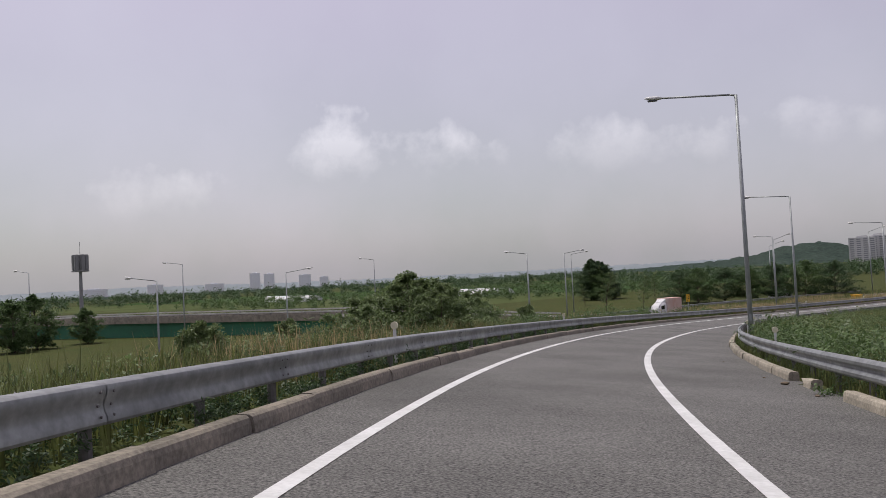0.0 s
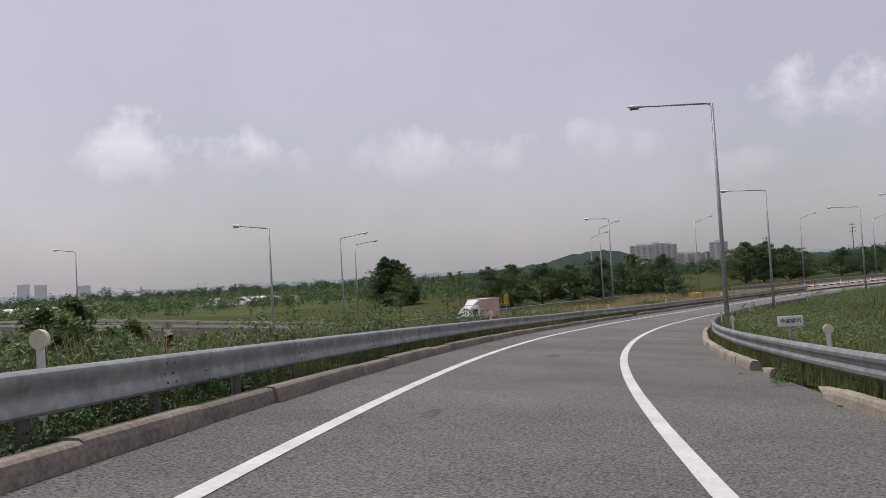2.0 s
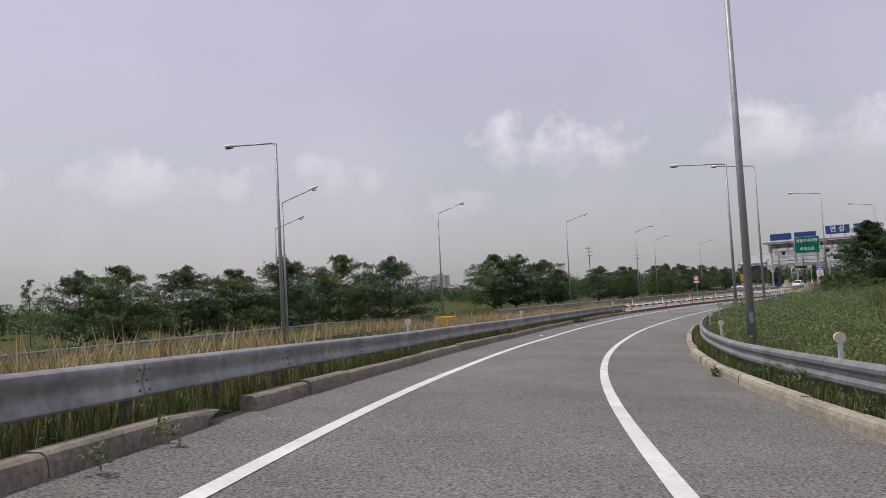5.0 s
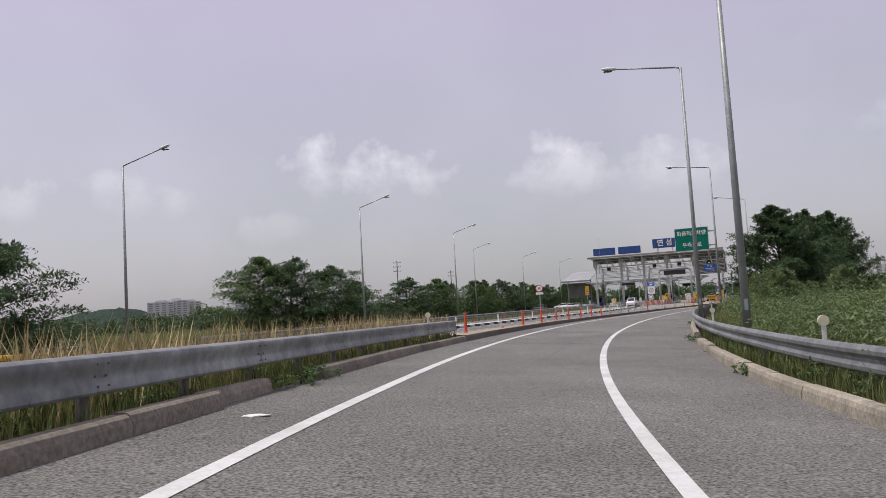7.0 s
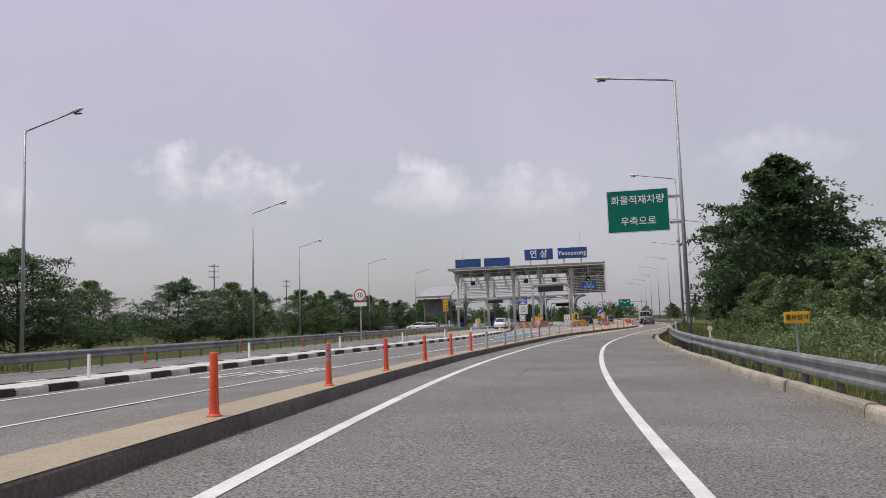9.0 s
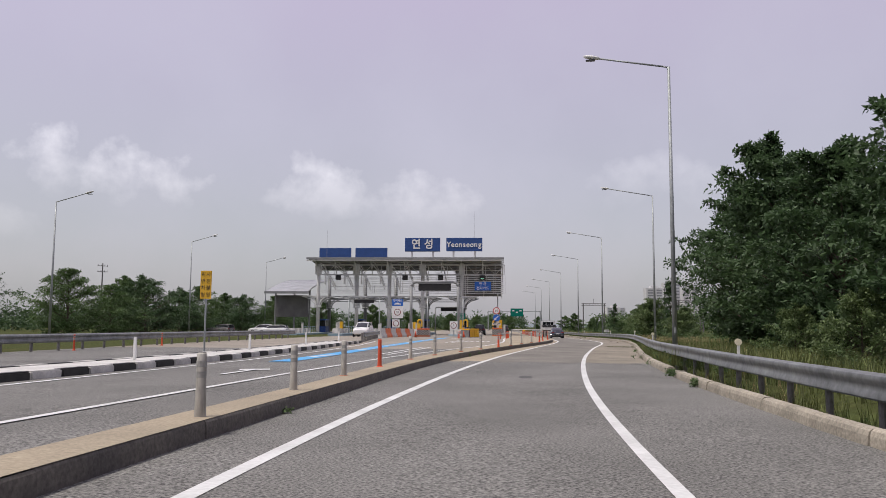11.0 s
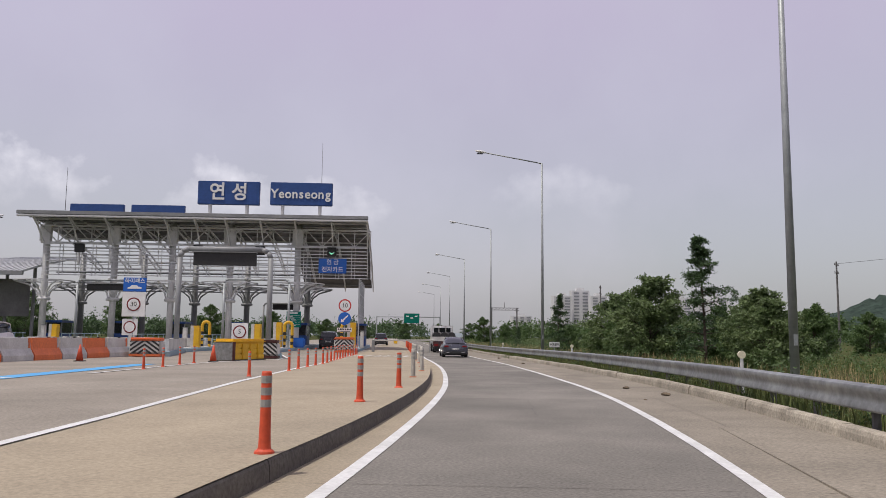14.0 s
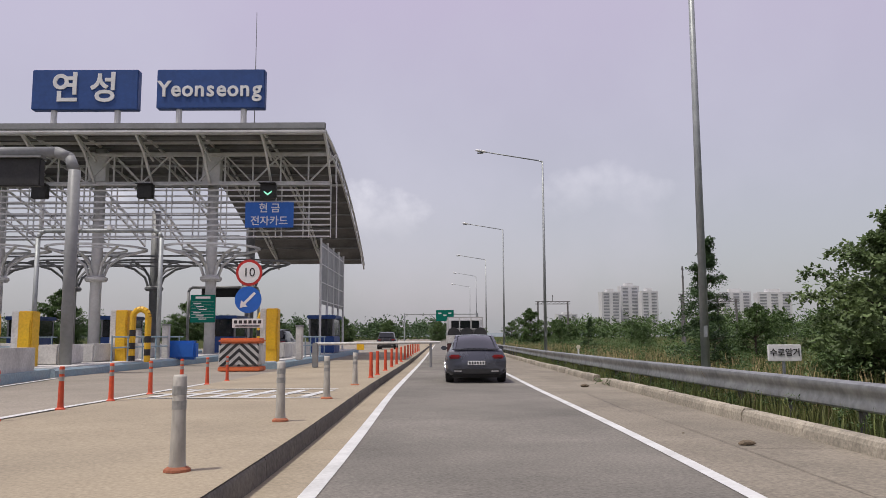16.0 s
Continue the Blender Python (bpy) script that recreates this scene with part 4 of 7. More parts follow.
# bolts at the beam joints of the ramp guardrail
bolt = mesh_of("bolt", rod(bmesh.new(), (0, 0, 0), (0.016, 0, 0), 0.013, 0.01, 6))
bolt.materials.append(GALV_DARK)
rail = [o for o in bpy.data.objects if o.name == "guardrail"][0]
for i in range(12, 49):
    s = -46 + i * 4.0 + 0.02
    d = np.array([np.interp(s, FS, TY), -np.interp(s, FS, TX)])
    for ds in (-0.09, 0.09):
        for o, z in ((0.094, 0.43), (0.066, 0.52), (0.096, 0.63)):
            p = P(s + ds, left_line(s) - 1.68)
            ob = new("bolt", bolt)
            ob.matrix_world = Matrix.Translation((p[0] + d[0] * o, p[1] + d[1] * o, p[2] + z)) @ pose(0, 0, 0, 0, 0, math.degrees(math.atan2(d[1], d[0])))
            ob.parent = rail

# crumbs, litter and clods on the paving
CLOD = material("dry_clod", (0.16, 0.12, 0.08), (0.10, 0.08, 0.055), 8.0, 0.95, fine=40.0, grain=0.3, bump=0.6)


def crumb(name, s, u, size, mat, label, category, seed):
    rng = random.Random(seed)
    bm = bmesh.new()
    bmesh.ops.create_icosphere(bm, subdivisions=2, radius=0.5)
    for v in bm.verts:
        v.co *= 1 + 0.35 * noise.noise(v.co * 2.5 + Vector((seed * 3.1, 0, 0)))
        v.co = Vector((v.co.x * size[0], v.co.y * size[1], (v.co.z + 0.35) * size[2]))
    ob = part(name, bm, mat)
    ob.matrix_world = RM(s, u, 0.0, rng.uniform(0, 180))
    tagged(ob, label, category)


crumb("litter", 120.5, -3.0, (0.17, 0.11, 0.07), WHITE, "crumpled white scrap of litter on the asphalt", "litter", 1)
crumb("litter", 131.4, -3.25, (0.32, 0.12, 0.03), WHITE, "flat white scrap of litter on the asphalt", "litter", 31)
for n, (s, u, k) in enumerate(((287.3, 3.5, 0.2), (288.5, 3.1, 0.05), (266, 3.9, 0.22), (263.5, 4.3, 0.26), (262, 3.5, 0.08), (299.2, 3.75, 0.3), (16.9, 3.75, 0.2), (18.5, 3.6, 0.09), (14.6, 3.85, 0.12), (24, 3.2, 0.07), (51, 3.1, 0.1), (213, 3.45, 0.12))):
    crumb("clod", s, u, (k, k * 0.7, k * 0.35), CLOD, "crumbled brown clod lying on the paving", "clod", n + 2)


# ---------------------------------------------------------------- plants
def leaf_cloud(rng, centres, radii, twigs, leaves, size, flat=0.55, droop=0.25, slim=0.24):
    """Leaves in pairs along twigs that spread from clump centres. Returns vertices and faces."""
    C = np.repeat(centres, twigs, 0)
    R = np.repeat(radii, twigs)
    n = len(C)
    d = rng.normal(size=(n, 3)) * (1, 1, flat)
    d /= np.linalg.norm(d, axis=1, keepdims=True)
    ln = R * rng.uniform(0.6, 1.25, n)
    t = np.linspace(0.15, 1.0, leaves)
    base = C[:, None] + d[:, None] * (ln[:, None, None] * t[None, :, None])
    base[..., 2] -= droop * (ln[:, None] * t[None]) ** 2 / np.maximum(R[:, None], 0.2)
    base = base.reshape(-1, 3)
    D = np.repeat(d, leaves, 0)
    k = len(base)
    side = np.cross(D, rng.normal(size=(k, 3)) * 0.6 + (0, 0, 1))
    side /= np.linalg.norm(side, axis=1, keepdims=True) + 1e-9
    side *= np.where(rng.random(k) < 0.5, -1, 1)[:, None]
    along = D * rng.uniform(0.2, 0.8, (k, 1)) + side + rng.normal(size=(k, 3)) * 0.25
    along[:, 2] -= 0.15
    along /= np.linalg.norm(along, axis=1, keepdims=True)
    wide = np.cross(along, rng.normal(size=(k, 3)) * 0.5 + (0, 0, 1))
    wide /= np.linalg.norm(wide, axis=1, keepdims=True) + 1e-9
    L = (size * rng.uniform(0.6, 1.35, k))[:, None]
    p0, p2 = base, base + along * L
    m = base + along * L * 0.5
    p1, p3 = m + wide * L * slim, m - wide * L * slim
    v = np.stack([p0, p1, p2, p3], 1).reshape(-1, 3)
    f = np.arange(4 * k).reshape(-1, 4).tolist()
    return v, f


def make_tree(name, seed, h, spread, leaf_mat, label, category="tree", boughs=44, knots_per=5, twigs=8, leaves=9, size=0.26, low=0.12, trunk=0.16, top=0.7, flat=0.34, tiers=0, slim=0.24):
    """A tapered trunk with boughs that carry flat sprays of leaves in layers, standing at the origin."""
    rng = np.random.default_rng(seed)
    g = thing(name, Matrix.Identity(4), label, category, category + "s")
    bm = bmesh.new()
    bend = rng.normal(size=2) * 0.05 * h

    def stem(q):
        return np.array([bend[0] * q * q, bend[1] * q * q, h * q])

    for i in range(4):
        rod(bm, Vector(stem(i * 0.23)), Vector(stem((i + 1) * 0.23)), trunk * (1 - i * 0.23), trunk * (1 - (i + 1) * 0.23), 8, i in (0, 3))
    cs, rs = [], []
    for i in range(boughs):
        q = low + (1 - low) * ((i + rng.random()) / boughs) ** 0.85
        if tiers:
            q = low + (1 - low) * (round((q - low) / (1 - low) * tiers) / tiers) + rng.normal() * 0.022
        f = min(1.0, max(0.06, (q - low * 0.6) / (1 - low * 0.6)))
        prof = (1.04 - f) ** 1.15 if tiers else math.sin(math.pi * f ** top) ** 0.6
        r = max(0.08 * spread, spread * prof * rng.uniform(0.35 if tiers else 0.62, 1.2))
        az = i * 2.4 + rng.normal() * 0.5
        tip = stem(min(q, 1.0)) + np.array([math.cos(az) * r, math.sin(az) * r, rng.uniform(0.0, 0.09) * h * (0 if tiers else 1)])
        root = stem(max(0.05, q - (0.04 if tiers else 0.26) * r / spread - 0.03))
        rod(bm, Vector(root), Vector(root + (tip - root) * 0.8), trunk * 0.3, trunk * 0.07, 5, False)
        side = np.array([-math.sin(az), math.cos(az), 0])
        for k in range(knots_per):
            t = 0.3 + 0.7 * (k + rng.random()) / knots_per
            c = root + (tip - root) * t + side * rng.normal() * 0.2 * r * (1.15 - t)
            c[2] += 0.10 * r * math.sin(math.pi * t) - 0.08 * r * t * t
            cs.append(c)
            rs.append((0.10 * spread + 0.17 * r) * (1.25 - 0.55 * t) * rng.uniform(0.8, 1.25))
    part("trunk", bm, BARK, g, smooth=True)
    v, f = leaf_cloud(rng, np.array(cs), np.array(rs), twigs, leaves, size, flat, 0.3, slim)
    v[:, 2] = np.maximum(v[:, 2], 0.02)
    part("crown", raw("crown", v, f), leaf_mat, g)
    return g


def stand(src, places, seed=1):
    """Copies of a tree at (x, y, scale)."""
    rnd = random.Random(seed)
    for x, y, k in places:
        z = float(ground_z(np.array([x]), np.array([y]))[0]) - 0.03
        copy_thing(src, Matrix.Translation((x, y, z)) @ pose(0, 0, 0, 0, 0, rnd.uniform(0, 360)) @ Matrix.Diagonal((k, k, k * rnd.uniform(0.92, 1.08), 1)))


def sp(s, u, k):
    q = P(s, u)
    return (float(q[0]), float(q[1]), k)


def tp(a, b, k):
    q = T(a, b)
    return (q[0], q[1], k)


tree_a = make_tree("tree", 11, 6.6, 5.6, LEAF_DARK, "dense dark green roadside tree with layered boughs", boughs=46, knots_per=6, leaves=11, size=0.22, low=0.1, flat=0.26, slim=0.19)
stand(tree_a, [(-41, 37, 0.86), (-34, 41, 0.95), (-26, 46, 1.0), (-18, 53, 0.92), (-4, 107, 1.18), (-9, 105, 1.25), (5, 127, 1.02), (13, 149, 0.9), (28, 183, 1.0), (44, 213, 1.0), (33, 197, 0.95)], 1)
tree_b = make_tree("tree", 12, 6.9, 4.9, LEAF, "mid-green broad roadside tree", boughs=44, knots_per=6, leaves=11, size=0.22, low=0.08, flat=0.28, slim=0.19)
stand(tree_b, [(-37, 36, 0.85), (-30, 43, 0.9), (-22, 49, 0.95), (-12.5, 104, 1.28), (-2, 122, 0.85), (10, 133, 0.95), (20, 167, 1.0), (36, 204, 0.95), (52, 226, 0.95), (24, 176, 0.85)], 2)
tree_c = make_tree("tree", 13, 8.0, 2.5, LEAF_LIGHT, "slender young tree with an open crown", boughs=18, knots_per=4, twigs=6, size=0.21, slim=0.2, low=0.28, trunk=0.1)
stand(tree_c, [(-40.5, 9.3, 0.82), (-38.9, 18.9, 0.7), (-60, 33, 0.6), (-48, 40, 0.7)], 3)
big_a = make_tree("tree", 21, 9.5, 4.6, LEAF_DARK, "large dense dark tree overhanging the verge", boughs=78, knots_per=6, twigs=8, leaves=14, size=0.23, low=0.05, trunk=0.2, flat=0.28, slim=0.22)
stand(big_a, [(36.8, 79.1, 0.97), sp(229, 12.2, 1.0), sp(246, 12.2, 1.1)], 4)
big_b = make_tree("tree", 22, 8.6, 4.0, LEAF_DARK, "large leafy green tree on the verge", boughs=70, knots_per=6, twigs=8, leaves=14, size=0.23, low=0.05, trunk=0.18, flat=0.3, slim=0.22)
stand(big_b, [sp(217, 12.2, 1.0), sp(237, 11.9, 1.2), sp(242, 14.5, 1.2)], 5)
bush = make_tree("bush", 31, 3.0, 2.1, LEAF_LIGHT, "bright green leafy shrub in the verge", "bush", boughs=28, knots_per=5, twigs=9, leaves=12, size=0.12, low=0.03, trunk=0.05, top=0.6, flat=0.8)
stand(bush, [(34.5, 66.5, 0.95), sp(186, 9.5, 1.1), sp(192, 8.8, 0.9), sp(208, 8.4, 0.8), sp(216, 8.6, 0.75), sp(225, 9.2, 0.7), sp(176, 9.5, 0.95), sp(170, 9.0, 0.85), sp(195, 8.2, 1.0), sp(46, -8.3, 0.85), sp(49, -9.2, 0.85), sp(45, -10, 0.9), sp(52, -9.0, 0.7),
             sp(30, -8.5, 0.72), sp(33, -10, 0.8), sp(36.5, -9.0, 0.85), sp(40, -8.5, 0.72), sp(27, -9.5, 0.6), sp(43, -9.5, 0.7), sp(18, -10, 0.6), sp(10, -9.5, 0.55), sp(14, -13, 0.6), sp(4, -12, 0.5), sp(14, -7.4, 0.52), sp(15.5, -8.2, 0.6), sp(18, -7.4, 0.5), sp(12.5, -9.0, 0.5), sp(22, -8.5, 0.55), sp(9, -8.0, 0.5), sp(50, -9, 0.6), sp(60, -10, 0.6), (-5.9, -85.7, 0.8), (-7.1, -83.4, 0.85)], 6)
sapling = make_tree("sapling", 32, 3.2, 2.0, LEAF_LIGHT, "feathery young locust tree behind the guardrail", "tree", boughs=26, knots_per=5, twigs=9, leaves=18, size=0.10, low=0.08, trunk=0.05, flat=0.5)
stand(sapling, [sp(29.5, -8.2, 1.2), sp(32, -9.2, 1.35), sp(35, -8.6, 1.1), sp(38.5, -9.0, 1.1), sp(31, -11, 1.25), sp(27, -9.4, 1.1), sp(41.5, -9.2, 0.95), sp(28.5, -6.6, 0.8)], 7)
low_tree = make_tree("tree", 41, 6.0, 3.2, LEAF, "rounded green tree in the scrub beyond the guardrail", boughs=40, knots_per=5, size=0.24, low=0.06)
vine_tree = make_tree("tree", 43, 6.0, 3.4, LEAF_LIGHT, "dome-shaped tree smothered in pale broad-leaved vines", boughs=48, knots_per=6, twigs=9, leaves=11, size=0.19, low=0.04, flat=0.6, slim=0.3)
stand(vine_tree, [tp(17.2, -28.9, 0.8), tp(17.6, -20.4, 0.74), tp(18.5, -39.5, 0.55), tp(17.2, -43, 0.5), tp(19, -17.5, 0.55)], 10)
stand(low_tree, [(-88.4, -62.8, 1.15), (-84.6, -67, 1.1), (-90.7, -54.8, 0.9), tp(19.5, -36.5, 0.5), tp(20.5, -31, 0.5), tp(20, -25, 0.5), tp(16.5, -24.8, 0.42), tp(18.5, -16, 0.42), tp(17, -8.5, 0.36), tp(20, -5, 0.4), tp(22, -12, 0.42), tp(26, -30, 0.5), tp(31, -20, 0.5), tp(29, -44, 0.6), tp(36, -36, 0.6), tp(44, -6, 0.6), tp(16.6, 52, 0.7), tp(24, 30, 0.36), tp(28, 48, 0.4), tp(22, 66, 0.5), tp(27, 88, 0.5), tp(23, 110, 0.6), tp(30, 130, 0.7), tp(52, -24, 0.8), tp(58, -2, 0.8),
                 tp(-52, -20, 1.2), tp(-58, -5, 1.25), tp(-50, 14, 1.2), tp(-47, 36, 1.1), tp(-42, 60, 1.1), tp(-34, 84, 1.1), tp(-26, 110, 1.1), tp(-16, 140, 1.0), tp(-8, 170, 1.0), tp(5, 200, 1.0), tp(18, 215, 1.0), tp(30, 230, 1.1)], 8)
pine = make_tree("pine_tree", 42, 8.5, 3.9, LEAF_DARK, "narrow dark pine with tiered branches", "tree", boughs=44, knots_per=4, twigs=7, leaves=11, size=0.17, low=0.1, trunk=0.12, tiers=9, flat=0.55)
stand(pine, [tp(18.6, -33.3, 0.8), tp(15.2, -12.7, 0.52), tp(19.2, -20.5, 0.42), tp(18.3, -22.5, 0.36), tp(20, -17.5, 0.4), tp(16.5, 16, 0.3)], 9)
for src in (tree_a, tree_b, tree_c, big_a, big_b, bush, sapling, low_tree, vine_tree, pine):
    src.matrix_world = Matrix.Translation((-70 - 6 * random.random(), 55 + 12 * random.random(), 0))


def blades(rng, x, y, h, w=0.02, lean=0.35):
    """Bent grass blades at places."""
    n = len(x)
    z = ground_z(x, y) - 0.03
    az = rng.random(n) * 6.283
    hh = h * rng.uniform(0.55, 1.25, n)
    ww = w * rng.uniform(0.6, 1.5, n)
    ln = lean * rng.uniform(0.2, 1.3, n) * hh
    bx, by = np.cos(az), np.sin(az)
    px, py = -by * ww, bx * ww
    p = np.stack([x, y, z], 1)
    a, b = p + np.stack([px, py, 0 * z], 1), p - np.stack([px, py, 0 * z], 1)
    mid_ = p + np.stack([bx * ln * 0.35, by * ln * 0.35, hh * 0.6], 1)
    c, d = mid_ + np.stack([px, py, 0 * z], 1) * 0.8, mid_ - np.stack([px, py, 0 * z], 1) * 0.8
    t = p + np.stack([bx * ln, by * ln, hh], 1)
    v = np.stack([a, b, d, c, t], 1).reshape(-1, 3)
    f = []
    for i in range(0, 5 * n, 5):
        f += [(i, i + 1, i + 2, i + 3), (i + 3, i + 2, i + 4)]
    return v, f


def patchy(rng, n, s0, s1, u0, u1, cut, freq):
    """Places in a stretch of verge, thinned into patches."""
    s, u = rng.uniform(s0, s1, n), rng.uniform(u0, u1, n)
    keep = np.array([noise.noise(Vector((a * freq, b * freq * 1.5, cut * 7))) > cut for a, b in zip(s, u)])
    s, u = s[keep], u[keep]
    q = P(s, np.where(u > 0, right_kerb(s) + u, left_kerb(s) + u))
    a, b = (q[:, :2] - ORG) @ RV, (q[:, :2] - ORG) @ NV
    q = q[~((u < 0) & (b > -168) & (a > -25.5) & (s > 146))]
    return q[:, 0], q[:, 1]


def grass(name, n, s0, s1, u0, u1, cut, freq, h, w, mat, label, seed):
    rng = np.random.default_rng(seed)
    x, y = patchy(rng, n, s0, s1, u0, u1, cut, freq)
    v, f = blades(rng, x, y, h, w)
    return tagged(part(name, raw(name, v, f), mat), label, "grass", kind="stuff")


grass("verge_grass", 30000, 45, 152, -1.6, -0.3, -0.4, 0.5, 0.38, 0.008, GRASS, "short green grass under the guardrail", 8)
grass("verge_grass", 110000, -20, 152, -7.0, -0.9, -0.3, 0.35, 0.7, 0.009, GRASS, "tall green grass behind the ramp guardrail", 1)
grass("verge_dry_grass", 50000, -20, 152, -8, -1.0, 0.06, 0.18, 0.85, 0.007, GRASS_DRY, "tall straw-coloured dry grass in patches", 2)
grass("verge_grass", 120000, -20, 240, 0.75, 7.5, -0.3, 0.3, 0.62, 0.009, GRASS, "lush tall green weeds beside the ramp", 3)
grass("verge_grass", 50000, -20, 330, 0.3, 1.2, -0.5, 0.5, 0.36, 0.007, GRASS, "short grass between kerb and guardrail", 9)
grass("verge_dry_grass", 36000, -20, 420, 0.7, 3.6, 0.05, 0.15, 0.55, 0.007, GRASS_DRY, "straw-coloured dry grass behind the kerb", 4)
grass("verge_grass", 60000, 240, 420, 0.7, 14, -0.2, 0.3, 0.42, 0.009, GRASS, "green grass on the verge past the toll gate", 5)
grass("field_grass", 60000, 0, 190, -27, -6.5, -0.15, 0.2, 0.8, 0.03, GRASS, "rough green grass on the slope", 6)
grass("field_dry_grass", 36000, 0, 190, -22, -6.5, 0.05, 0.12, 1.0, 0.02, GRASS_DRY, "rough straw-coloured grass on the slope", 10)
grass("field_grass", 40000, -20, 190, 7.5, 37, -0.1, 0.15, 1.0, 0.04, GRASS, "rank green weeds inside the loop", 7)
grass("verge_grass", 14000, -10, 60, -10, -1.2, -0.1, 0.3, 0.85, 0.011, GRASS, "shoulder-high grass on the embankment", 11)
grass("verge_dry_grass", 12000, -10, 60, -10, -1.3, 0.0, 0.2, 0.95, 0.008, GRASS_DRY, "shoulder-high straw on the embankment", 12)

grass("verge_dry_grass", 30000, 85, 152, -6, -0.6, -0.2, 0.15, 0.9, 0.012, GRASS_DRY, "golden dry grass standing behind the guardrail", 13)
grass("verge_dry_grass", 13000, 255, 420, 0.9, 8, -0.15, 0.2, 0.6, 0.008, GRASS_DRY, "dry grass and seed heads behind the long guardrail", 14)


def weed_bank(name, n, s0, s1, u0, u1, h, seed, mat, label, size=0.1):
    """Leafy weeds standing together along a verge."""
    rng = np.random.default_rng(seed)
    s, u = rng.uniform(s0, s1, n), rng.uniform(u0, u1, n)
    q = P(s, np.where(u > 0, right_kerb(s) + u, left_kerb(s) + u))
    z = ground_z(q[:, 0], q[:, 1])
    lift = np.array([0.75 + 0.9 * noise.noise(Vector((a * 0.16, b * 0.2, seed))) for a, b in zip(q[:, 0], q[:, 1])]).clip(0.3, 1.35)
    c = np.stack([q[:, 0], q[:, 1], z + h * lift * rng.uniform(0.25, 0.9, n)], 1)
    v, f = leaf_cloud(rng, c, np.full(n, h * 0.42), 6, 9, size, 1.0, 0.2, 0.2)
    return tagged(part(name, raw(name, v, f), mat), label, "weeds", kind="stuff")


weed_bank("verge_weeds", 2600, -10, 150, 1.0, 8.5, 1.0, 1, LEAF_LIGHT, "leafy green weeds crowding the inner verge")
weed_bank("verge_weeds", 260, 15, 36, 0.55, 2.8, 1.25, 8, LEAF, "tall leafy weeds leaning over the guardrail")
weed_bank("verge_weeds", 1900, 118, 195, 1.6, 8.5, 1.45, 2, LEAF_LIGHT, "head-high leafy weeds beside the ramp")
weed_bank("verge_weeds", 1100, 62, 150, -2.6, -0.5, 0.34, 9, LEAF, "low leafy weeds among the grass under the guardrail", 0.06)
# dark leaf colour stands in for the shade beneath the beam
weed_bank("verge_weeds", 2600, -10, 62, -2.6, -0.4, 0.4, 3, LEAF_DARK, "low leafy weeds under the guardrail, coloured dark for shade", 0.06)
weed_bank("verge_weeds", 2300, -10, 60, -11, -1.3, 1.05, 6, LEAF_LIGHT, "bushy yellow-green weeds on the embankment")
weed_bank("verge_weeds", 2600, -10, 330, 0.4, 1.5, 0.34, 7, LEAF, "low leafy weeds behind the kerb", 0.06)
weed_bank("verge_weeds", 1500, 255, 420, 2.2, 16, 1.1, 4, LEAF, "green scrub beyond the guardrail")
weed_bank("verge_weeds", 2300, 34, 92, -6.0, -1.1, 1.1, 10, LEAF, "leafy scrub behind the ramp guardrail", 0.1)
weed_bank("verge_weeds", 1300, 5, 110, -24, -7, 1.35, 5, LEAF, "rough scrub on the embankment", 0.13)


def tufts(name, places, r, seed, mat, label):
    """Small weeds growing at open joints."""
    rng = np.random.default_rng(seed)
    c = np.array([P(s + q, u + w, 0.05 + 0.5 * r) for s, u, m in places for q, w in rng.normal(size=(m, 2)) * (0.35, 0.1)])
    v, f = leaf_cloud(rng, c, np.full(len(c), r), 6, 8, 0.06, 1.0, 0.2)
    return tagged(part(name, raw(name, v, f), mat), label, "weeds", kind="stuff")


tufts("joint_weeds", [(s, float(right_kerb(s)) - 0.02, m) for s, m in ((15, 5), (49, 7), (86, 3), (104, 4), (138, 5), (150, 6), (166, 4), (211, 6), (214.8, 9), (222, 3), (227, 3), (236, 3), (300, 2))], 0.11, 21, LEAF, "small green weeds in the open kerb joints")
tufts("joint_weeds", [(s, float(left_kerb(s)) + 0.02, m) for s, m in ((134.6, 6), (135.6, 7), (60, 2), (93, 3))], 0.17, 22, LEAF, "small green weeds in the open kerb joints")
tufts("joint_weeds", [(s, float(left_kerb(s)) + 0.03, 1) for s in (203.5, 204.1, 226, 226.6, 228.9)], 0.07, 23, LEAF, "tiny weeds at the foot of the island kerb")
gr = np.random.default_rng(25)
gq = gr.random(900) ** 0.6
gp = P(246.68 - 0.34 * gq + gr.normal(size=900) * 0.03, 2.6 + 2.0 * gq)
gv, gf = blades(gr, gp[:, 0], gp[:, 1], 0.065, 0.005, 0.6)
gv[:, 2] += np.repeat(gp[:, 2] - ground_z(gp[:, 0], gp[:, 1]) + 0.03, 5)
tagged(part("joint_grass", raw("joint_grass", gv, gf), GRASS), "thin grass growing in a slab joint", "grass", kind="stuff")


# ---------------------------------------------------------------- toll gate
DECK = 0.2        # the level from which the canopy's heights are counted

def hoop(x, y, z, r, w, h, n=24):
    """A flat square-edged ring."""
    vs = [(x + (r + o) * math.cos(k * 2 * math.pi / n), y + (r + o) * math.sin(k * 2 * math.pi / n), z + e) for k in range(n) for o, e in ((-w / 2, -h / 2), (w / 2, -h / 2), (w / 2, h / 2), (-w / 2, h / 2))]
    fs = [(4 * k + j, 4 * ((k + 1) % n) + j, 4 * ((k + 1) % n) + (j + 1) % 4, 4 * k + (j + 1) % 4) for k in range(n) for j in range(4)]
    return raw("ring", vs, fs)


